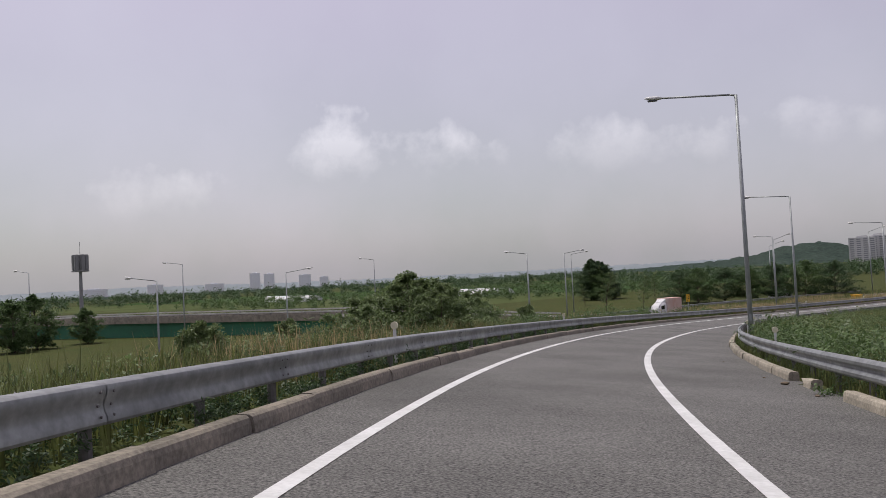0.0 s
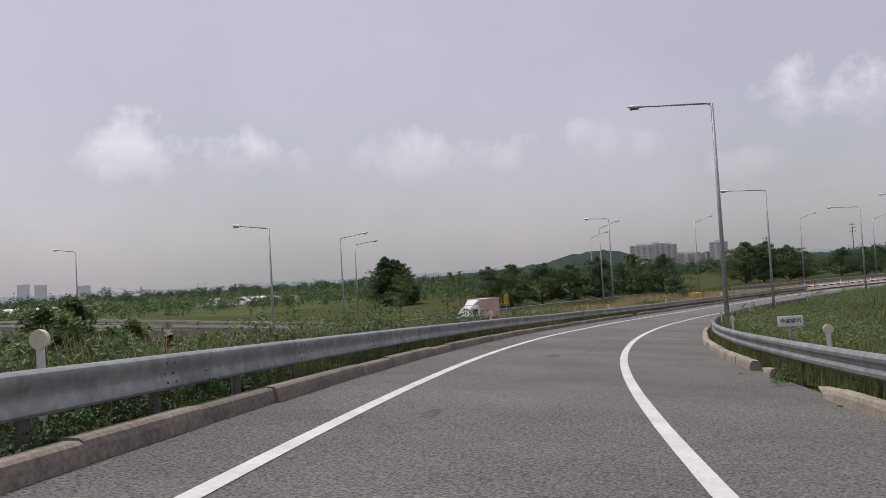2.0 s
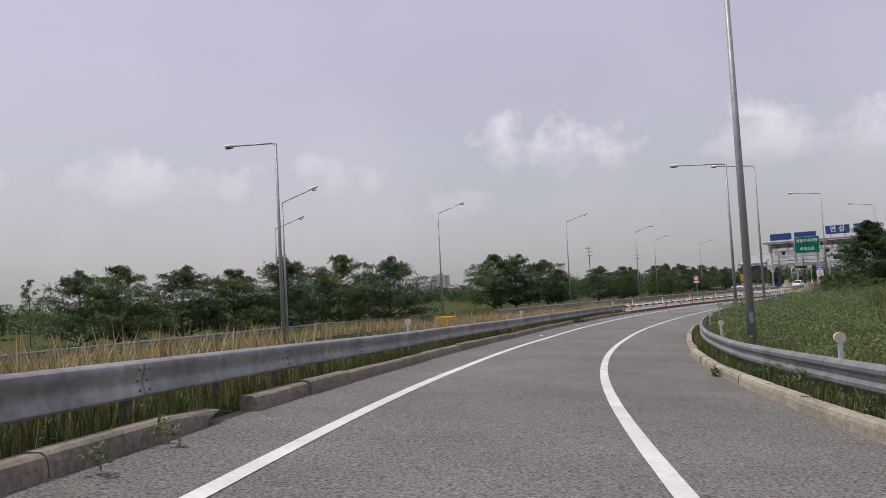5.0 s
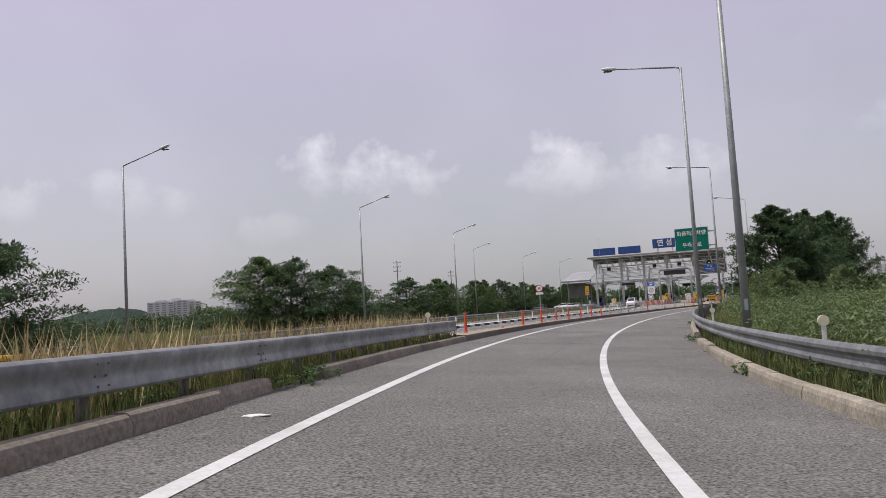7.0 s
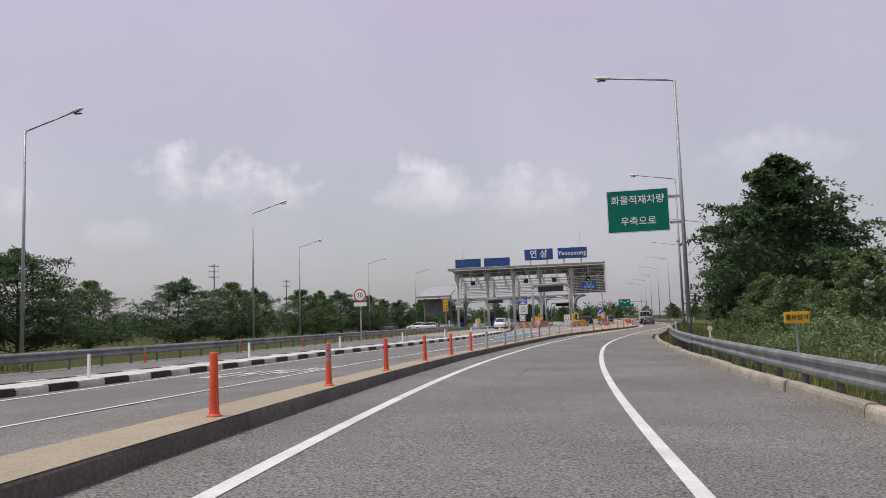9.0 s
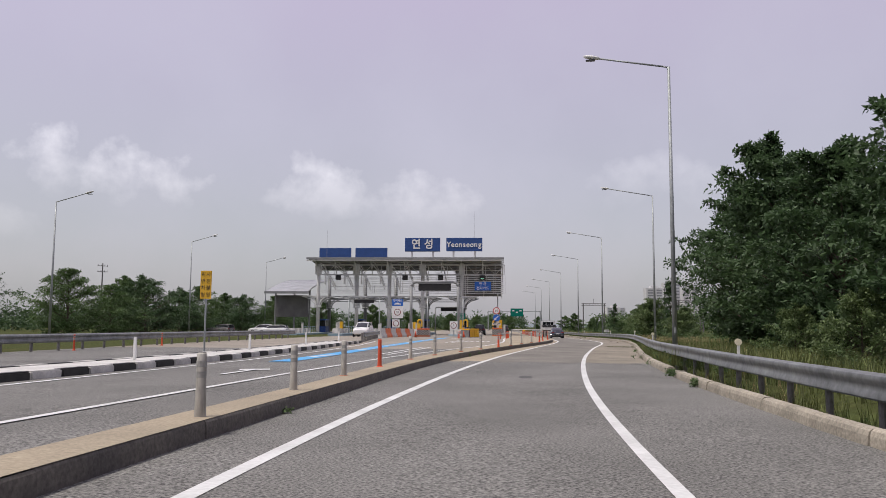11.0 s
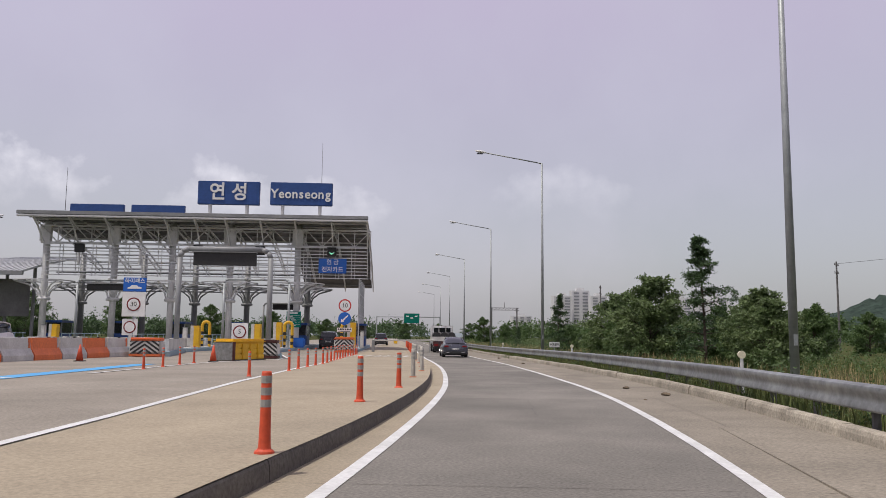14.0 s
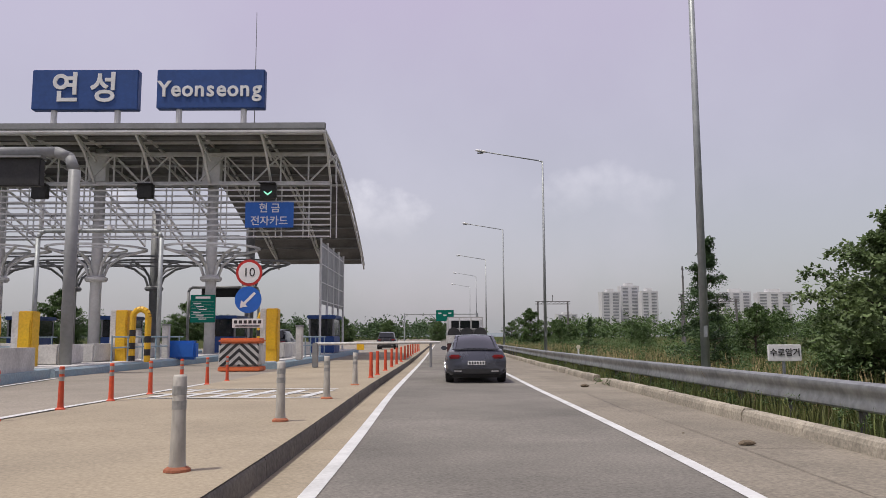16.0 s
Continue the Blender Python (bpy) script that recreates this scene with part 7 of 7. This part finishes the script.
    part("undertray", a_box((0, ln / 2, 0.24), (wd * 0.8, ln * 0.9, 0.16)), BLACK, g)
    for x in (-h + 0.12, h - 0.12):
        wheel(g, x, 0.86, 0.335, 0.24)
        wheel(g, x, ln - 0.9, 0.335, 0.24)
    return g


passenger_car(TM(7.08, -16.6, float(surf(301, 0.5))), CAR_PAINT, "grey-blue coupe with dark windows on the bypass lane")


def flatbed_truck(m):
    g = thing("truck", m, "maroon and white flatbed truck carrying dark rollers", "truck")
    part("bed", a_box((0, 2.6, 1.12), (2.3, 5.2, 0.16), 0.03), GALV, g)
    part("tailgate", a_box((0, -0.02, 1.3), (2.3, 0.08, 0.42), 0.02), BARRIER_WHITE, g, "white tailgate")
    part("rear_skirt", a_box((0, 0.02, 0.82), (2.3, 0.12, 0.5), 0.03), TARP_RED, g, "maroon rear panel")
    part("bumper", a_box((0, 0.1, 0.5), (2.1, 0.14, 0.14), 0.02), BLACK, g)
    for sx in (-1, 1):
        part("side_rail", a_box((sx * 1.13, 2.6, 1.32), (0.06, 5.1, 0.4), 0.01), BARRIER_WHITE, g)
        part("tail_light", a_box((sx * 0.85, -0.06, 0.72), (0.36, 0.05, 0.14), 0.01), TAIL_RED, g)
        part("mudflap", a_box((sx * 0.75, 0.5, 0.4), (0.55, 0.03, 0.5)), BLACK, g)
    part("cab", a_box((0, 6.2, 1.65), (2.25, 1.9, 1.9), 0.12), CAR_WHITE, g, "white cab")
    part("cab_window", a_box((0, 5.24, 2.1), (1.7, 0.06, 0.62), 0.02), GLASS_DARK, g)
    bm = bmesh.new()
    for x in (-1.05, -0.35, 0.35, 1.05):
        bar(bm, (x, 4.9, 1.2), (x, 4.9, 2.6), 0.07, 0.07)
    for z in (1.9, 2.6):
        bar(bm, (-1.08, 4.9, z), (1.08, 4.9, z), 0.07, 0.07)
    part("headboard", bm, BARRIER_WHITE, g, "white headboard frame")
    for k in range(3):
        bm = bmesh.new()
        rod(bm, (-0.75 + k * 0.75, 1.5, 1.6), (-0.75 + k * 0.75, 4.4, 1.6), 0.36, 0.36, 14)
        part("roller", bm, BLACK, g, "dark steel roller")
    part("chassis", a_box((0, 3.4, 0.72), (0.9, 6.4, 0.3)), BLACK, g)
    for x in (-0.95, 0.95):
        for y in (1.3, 6.2):
            wheel(g, x, y, 0.42, 0.3)
    part("plate", a_box((0, -0.06, 0.62), (0.5, 0.03, 0.16), 0.005), SIGN_YELLOW, g)


flatbed_truck(TM(7.5, 3.0, float(surf(321, 0.3)) + 0.0))


def box_van(m):
    g = thing("box_truck", m, "small white box truck with a pale weathered cargo box", "truck")
    part("cargo_box", a_box((0, 1.55, 1.75), (1.8, 3.1, 1.9), 0.03), RUST_BOX, g, "pale weathered cargo box")
    for q in range(5):
        part("box_rib", a_box((0.905, 0.3 + q * 0.62, 1.75), (0.02, 0.05, 1.85)), BARRIER_WHITE, g)
    st = [(3.15, [(0.83, 0.45), (0.86, 1.0), (0.82, 1.9), (0.6, 2.3), (0.01, 2.35)]), (3.7, [(0.83, 0.42), (0.86, 1.0), (0.82, 1.95), (0.6, 2.15), (0.01, 2.2)]), (4.5, [(0.82, 0.4), (0.85, 1.0), (0.78, 1.3), (0.6, 1.75), (0.01, 1.8)]), (4.9, [(0.8, 0.4), (0.82, 0.9), (0.78, 1.1), (0.6, 1.18), (0.01, 1.2)])]
    part("cab", loft(st), CAR_WHITE, g)
    part("deflector", loft([(3.1, [(0.7, 2.2), (0.7, 2.6), (0.01, 2.66)]), (3.9, [(0.55, 2.1), (0.5, 2.15), (0.01, 2.2)])]), CAR_WHITE, g)
    part("windscreen", loft([(4.3, [(0.72, 1.36), (0.66, 1.82), (0.01, 1.9)]), (4.68, [(0.74, 1.22), (0.7, 1.26), (0.01, 1.27)])]), GLASS_DARK, g)
    for sx in (-1, 1):
        part("side_window", a_box((sx * 0.845, 3.9, 1.5), (0.03, 0.7, 0.5), 0.01), GLASS_DARK, g)
        part("headlight", a_box((sx * 0.6, 4.88, 0.85), (0.3, 0.08, 0.2), 0.03), WHITE, g)
        part("mirror", a_box((sx * 1.0, 4.3, 1.6), (0.12, 0.1, 0.28), 0.02), BLACK, g)
        wheel(g, sx * 0.75, 0.9, 0.32, 0.22)
        wheel(g, sx * 0.75, 4.1, 0.32, 0.22)
    part("chassis", a_box((0, 2.2, 0.6), (1.2, 4.2, 0.3)), BLACK, g)
    part("bumper", a_box((0, 4.92, 0.5), (1.6, 0.12, 0.25), 0.03), BLACK, g)


box_van(pose(-22.4, -1.6, 0.06, 0, 0, 168))
passenger_car(TM(-33.5, -4, 0.0, 90), CAR_WHITE, "white saloon parked by the toll office", coupe=False, group="parked cars")
passenger_car(TM(-36.5, -1, 0.0, 80), CAR_WHITE, "white hatchback parked by the toll office", 4.2, 1.75, 1.5, False, "parked cars")
passenger_car(TM(-41, -8, 0.0, 70), GALV_DARK, "dark grey car parked by the trees", 4.5, 1.8, 1.45, False, "parked cars")
passenger_car(TM(-16.5, -33, deck(-33), 180), CAR_WHITE, "pale silver sport utility car in the oncoming lane", 4.5, 1.85, 1.68, False)
passenger_car(TM(-3.9, 6, deck(6)), CAR_BLACK, "black sport utility car at the cash lane", 4.6, 1.88, 1.7, False)
passenger_car(TM(0.6, 38, -0.05), CAR_BLACK, "dark sport utility car beyond the toll lane", 4.6, 1.88, 1.7, False)
passenger_car(pose(-26.0, 52.0, 0.06, 0, 0, 150), CAR_WHITE, "white car on the side road", 4.4, 1.8, 1.48, False)


# ---------------------------------------------------------------- distance
def bearing(yaw, d):
    a = radians(yaw)
    return -math.sin(a) * d, math.cos(a) * d


def ridge(name, rows, d, mat, label, depth=400.0, seed=3):
    """A wooded ridge through (yaw, height) rows at a distance, with a rough crest."""
    rng = np.random.default_rng(seed)
    ya = np.arange(rows[0][0], rows[-1][0] + 0.01, 0.25)
    hs = np.interp(ya, [r[0] for r in rows], [r[1] for r in rows])
    k = np.ones(5) / 5
    hs = np.convolve(np.pad(hs, 2, "edge"), k, "valid") + rng.normal(size=len(ya)) * np.minimum(1.2, hs * 0.05)
    vs, prof = [], [(-0.5, 0.0), (-0.35, 0.35), (-0.2, 0.68), (-0.08, 0.93), (0.0, 1.0), (0.25, 0.8), (0.5, 0.0)]
    for y, h in zip(ya, hs):
        for q, w in prof:
            x, yy = bearing(y, d + q * depth)
            vs.append((x + 10, yy, h * w + (rng.normal() * 1.0 if 0 < w < 1 else 0) - 1.0))
    n = len(prof)
    fs = [(i * n + j, i * n + j + 1, (i + 1) * n + j + 1, (i + 1) * n + j) for i in range(len(ya) - 1) for j in range(n - 1)]
    return tagged(part(name, raw(name, vs, fs), mat, smooth=True), label, "hill", kind="structure")


ridge("backdrop_hill", [(-4, 0), (2, 9), (6, 16), (8.3, 24), (11.5, 28), (13, 23), (15.4, 22), (16.6, 38), (17.8, 46), (19.3, 43), (20.6, 38), (22.2, 24), (24.2, 18), (27.4, 12), (30.5, 8), (36, 5), (60, 5), (75, 5), (90, 0)], 1700, HILL, "low wooded green hill on the horizon", 500, 3)
ridge("backdrop_hill", [(-88, 0), (-78, 46), (-66, 62), (-59, 62), (-55, 52), (-52, 34), (-49, 14), (-46, 0)], 900, HILL, "wooded hill beyond the scrub", 300, 4)
# the far ridge has its haze painted in as a pale colour
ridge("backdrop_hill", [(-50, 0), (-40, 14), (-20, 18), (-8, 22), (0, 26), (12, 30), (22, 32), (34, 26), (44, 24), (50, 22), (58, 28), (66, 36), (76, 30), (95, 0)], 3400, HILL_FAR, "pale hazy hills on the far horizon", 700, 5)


def tower_block(x, y, w, d, h, turn, mat, storeys, label, windows=True):
    g = thing("apartment_block", pose(x, y, -1.0, 0, 0, turn), label, "apartment block", "far apartment blocks")
    part("wall", a_box((0, 0, h / 2), (w, d, h)), mat, g)
    part("roof", a_box((0, 0, h + 1.2), (w * 0.4, d * 0.6, 2.6)), mat, g)
    if windows:
        n = max(2, min(4, int(w / 7)))
        pane = mesh_of("window", a_box((0, 0, 0), (w / n * 0.6, 0.3, h / storeys * 0.48)))
        pane.materials.append(PANE)
        for c in range(n):
            for k in range(storeys):
                o = new("window", pane)
                o.parent = g
                o.location = (-w / 2 + (c + 0.5) * w / n, -d / 2 - 0.02, h * (k + 0.6) / (storeys + 0.4))
    return g


for yaw, d, w, h in ((-37.9, 720, 16, 40), (-39.2, 740, 16, 46), (-40.5, 720, 14, 40), (-46, 680, 22, 36), (-48.3, 660, 24, 34), (-35, 900, 22, 26)):
    x, y = bearing(yaw, d)
    tower_block(x + 60, y + 130, w, 14, h, yaw + 12, TOWER, 15, "white high-rise apartment block beyond the scrub")
for yaw, d, w, h in ((15.0, 1150, 34, 36), (14.0, 1160, 30, 38), (13.0, 1170, 24, 36), (11.8, 1180, 60, 20), (9.5, 1150, 26, 34), (8.6, 1100, 40, 14), (6.6, 1180, 34, 26), (4.8, 1150, 30, 16)):
    x, y = bearing(yaw, d)
    tower_block(x, y, w, 16, h, yaw, TOWER, 12, "pale apartment block below the wooded hill")
# towers whose distance haze comes from their wall colour
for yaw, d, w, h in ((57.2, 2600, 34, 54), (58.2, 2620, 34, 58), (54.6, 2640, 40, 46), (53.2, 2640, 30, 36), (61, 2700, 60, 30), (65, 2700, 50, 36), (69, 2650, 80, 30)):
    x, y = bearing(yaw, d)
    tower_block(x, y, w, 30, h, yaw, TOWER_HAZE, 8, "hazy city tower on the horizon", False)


def far_wood(name, yaw0, yaw1, d0, d1, n, h, seed, label, origin=(0, 0), mat=None):
    """Tree crowns massed together far off."""
    rng = np.random.default_rng(seed)
    ya, dd = rng.uniform(yaw0, yaw1, n), rng.uniform(d0, d1, n)
    c = np.stack([-np.sin(np.radians(ya)) * dd + origin[0], np.cos(np.radians(ya)) * dd + origin[1], h * rng.uniform(0.2, 0.8, n)], 1)
    v, f = leaf_cloud(rng, c, h * rng.uniform(0.3, 0.6, n), 18, 8, h * 0.13, 0.7, 0.1)
    return tagged(part(name, raw(name, v, f), mat or LEAF_DARK), label, "woodland", kind="stuff")


far_wood("far_wood", -8, 36, 240, 420, 700, 6.0, 1, "distant dark green woodland beyond the fields")
far_wood("far_wood", 36, 92, 380, 700, 600, 8, 2, "distant dark hedgerows across the plain")
far_wood("far_wood", -80, -32, 230, 420, 500, 8, 3, "distant scrub and trees beyond the toll plaza", (60, 120), LEAF)
far_wood("far_wood", -30, 6, 330, 480, 500, 9, 4, "distant trees behind the toll gate", (40, 130))
far_wood("far_wood", 27, 80, 110, 260, 470, 4.0, 5, "scattered bushes on the plain", (-20, 0), LEAF)


# fields and greenhouses on the plain
def field(x0, y0, x1, y1, mat, label):
    vs = [(x0, y0, 0.02), (x1, y0, 0.02), (x1, y1, 0.02), (x0, y1, 0.02)]
    tagged(part("field", raw("field", vs, [(0, 1, 2, 3)]), mat), label, "field", kind="structure")


FIELD_GREEN = material("rice_field", spec=0.02, c1=(0.045, 0.085, 0.024), c2=(0.034, 0.07, 0.02), scale=0.05, rough=0.9, fine=0.8, grain=0.2, bump=0.3, depth=0.1)
FIELD_PALE = material("pale_field", spec=0.02, c1=(0.085, 0.105, 0.04), c2=(0.065, 0.085, 0.033), scale=0.05, rough=0.9, fine=0.8, grain=0.2, bump=0.3, depth=0.1)
FILM = material("greenhouse_film", (0.62, 0.63, 0.62), (0.52, 0.53, 0.53), 0.3, 0.4, fine=2.0, grain=0.08, bump=0)
for i in range(6):
    for j in range(5):
        field(-560 + i * 78, 40 + j * 95, -560 + i * 78 + 74, 40 + j * 95 + 90, FIELD_GREEN if (i * 3 + j) % 3 else FIELD_PALE, "flat green paddy field" if (i * 3 + j) % 3 else "pale stubble field")
for k, (x, y, ln, turn) in enumerate(((-150, 120, 46, 80), (-250, 110, 60, 75))):
    g = thing("greenhouse", pose(x, y, 0, 0, 0, turn), "long low white plastic-film greenhouse", "greenhouse", "greenhouses")
    bm = bmesh.new()
    extrude_outline(bm, [(4 * math.cos(q * math.pi / 10), 2.6 * math.sin(q * math.pi / 10)) for q in range(11)], 0, ln)
    part("film", bm, FILM, g)
    part("door", a_box((0, -0.05, 1.0), (1.6, 0.1, 2.0), 0.02), GALV_DARK, g)

# the green girder bridge to the west
bridge = thing("road_bridge", Matrix.Identity(4), "green steel girder road bridge with a grey parapet rail", "bridge")
BR = [(-34.5, -12, 0.2), (-46, -21, 1.35), (-60, -28, 2.3), (-100, -43, 2.75), (-150, -61, 2.8), (-260, -100, 2.8)]
for i, (p, q) in enumerate(zip(BR, BR[1:])):
    p, q = Vector(p), Vector(q)
    d = (q - p).normalized()
    nrm = Vector((d.y, -d.x, 0)) * 4.5
    vs = [p + nrm, p - nrm, q - nrm, q + nrm]
    dn = Vector((0, 0, -0.35))
    part("deck", raw("deck", vs + [v + dn for v in vs], [(0, 1, 2, 3), (7, 6, 5, 4), (0, 3, 7, 4), (1, 5, 6, 2)]), ASPHALT, bridge)
    if i >= 1:
        for sgn in (1, -1):
            o = nrm * 0.9 * sgn
            up, lo = Vector((0, 0, -0.35)), Vector((0, 0, -2.9))
            t = nrm.normalized() * 0.15
            vs = [p + o + up, q + o + up, q + o + lo, p + o + lo]
            part("girder", raw("girder", [v + t for v in vs] + [v - t for v in vs], [(0, 1, 2, 3), (7, 6, 5, 4), (0, 4, 5, 1), (3, 2, 6, 7)]), GIRDER_GREEN, bridge, "faded green steel girder")
    for sgn in (1, -1):
        bm = bmesh.new()
        bar(bm, p + nrm * sgn + Vector((0, 0, 0.85)), q + nrm * sgn + Vector((0, 0, 0.85)), 0.14, 0.2)
        part("parapet_rail", bm, BARRIER_WHITE, bridge, "white painted parapet rail")
        side = nrm.normalized() * sgn
        vs = [p + nrm * sgn + Vector((0, 0, -0.45)), q + nrm * sgn + Vector((0, 0, -0.45)), q + nrm * sgn + Vector((0, 0, 0.55)), p + nrm * sgn + Vector((0, 0, 0.55))]
        part("parapet", raw("parapet", [v + side * 0.02 for v in vs] + [v + side * 0.22 for v in vs], [(0, 1, 2, 3), (7, 6, 5, 4), (0, 4, 5, 1), (3, 2, 6, 7), (0, 3, 7, 4), (1, 5, 6, 2)]), KERB, bridge, "weathered concrete parapet")
        n = int((q - p).length / 3)
        for k in range(n):
            w = p + (q - p) * (k / n) + nrm * sgn
            part("parapet_post", a_box((w.x, w.y, w.z + 0.4), (0.12, 0.12, 0.85)), GALV_DARK, bridge)
for k in range(5):
    w = Vector(BR[2]) + (Vector(BR[5]) - Vector(BR[2])) * (k / 4.5)
    part("pier", a_box((w.x, w.y, 0.0), (1.2, 6.0, 2.4), 0.05), KERB, bridge, "concrete pier")

# telecom tower, utility poles, portal frames, wires
g = thing("telecom_tower", pose(-109.5, -47.9, 0.0), "slim telecom pole with a boxy antenna head", "telecom tower")
bm = bmesh.new()
rod(bm, (0, 0, 0), (0, 0, 11.6), 0.4, 0.26, 10)
rod(bm, (0, 0, 11.6), (0, 0, 16.6), 0.06, 0.03, 6)
part("mast", bm, STEEL_GREY, g)
for k in range(6):
    c, s = math.cos(k * 1.047), math.sin(k * 1.047)
    part("antenna", a_box((0.95 * c, 0.95 * s, 13.0), (0.7, 0.7, 2.7), 0.1), STEEL_GREY, g)
part("platform", a_box((0, 0, 11.5), (2.2, 2.2, 0.25), 0.05), STEEL_GREY, g)


def utility_pole(x, y, h, turn, arms=2):
    g = thing("utility_pole", pose(x, y, -0.1, 0, 0, turn), "grey concrete utility pole with cross-arms", "utility pole", "utility poles")
    bm = bmesh.new()
    rod(bm, (0, 0, 0), (0, 0, h), 0.17, 0.1, 8)
    part("pole", bm, GALV_DARK, g)
    for k in range(arms):
        bm = bmesh.new()
        bar(bm, (-1.0, 0, h - 0.5 - k * 1.1), (1.0, 0, h - 0.5 - k * 1.1), 0.09, 0.09)
        for x_ in (-0.9, -0.3, 0.4, 0.9):
            rod(bm, (x_, 0, h - 0.45 - k * 1.1), (x_, 0, h - 0.22 - k * 1.1), 0.05, 0.04, 6)
        part("cross_arm", bm, GALV_DARK, g)


for x, y, h, tn, n in ((6, 215, 15, 10, 3), (22, 240, 13, 30, 2), (tp(40, 70, 1)[0], tp(40, 70, 1)[1], 11, 40, 2), (tp(62, 30, 1)[0], tp(62, 30, 1)[1], 12, 20, 2), (-13, 150, 11, 0, 2)):
    utility_pole(x, y, h, tn, n)
for a, b in ((58, 118), (33, 150), (70, 140)):
    g = thing("rail_portal", TM(a, b, -0.1), "grey steel portal frame of a railway line", "portal frame", "railway portals")
    for x in (-3.6, 3.6):
        bm = bmesh.new()
        bar(bm, (x, 0, 0), (x, 0, 9.5), 0.35, 0.35)
        part("post", bm, GALV_DARK, g)
    bm = bmesh.new()
    for z in (9.0, 9.6):
        bar(bm, (-4.2, 0, z), (4.2, 0, z), 0.16, 0.16)
    for k in range(8):
        bar(bm, (-4 + k, 0, 9.0), (-3 + k, 0, 9.6), 0.1, 0.1)
    bar(bm, (0, 0, 9.6), (0, 0, 11.2), 0.14, 0.14)
    part("beam", bm, GALV_DARK, g)
g = thing("overhead_wire", Matrix.Identity(4), "thin overhead wire across the scrub", "wire")
bm = bmesh.new()
w0, w1 = T(62, 30, 11.6), T(95, -10, 15.5)
pts = [w0 + (w1 - w0) * q + Vector((0, 0, -2.0 * q * (1 - q))) for q in np.linspace(0, 1, 12)]
for a, b in zip(pts, pts[1:]):
    rod(bm, a, b, 0.02, 0.02, 5, False)
part("wire", bm, BLACK, g)
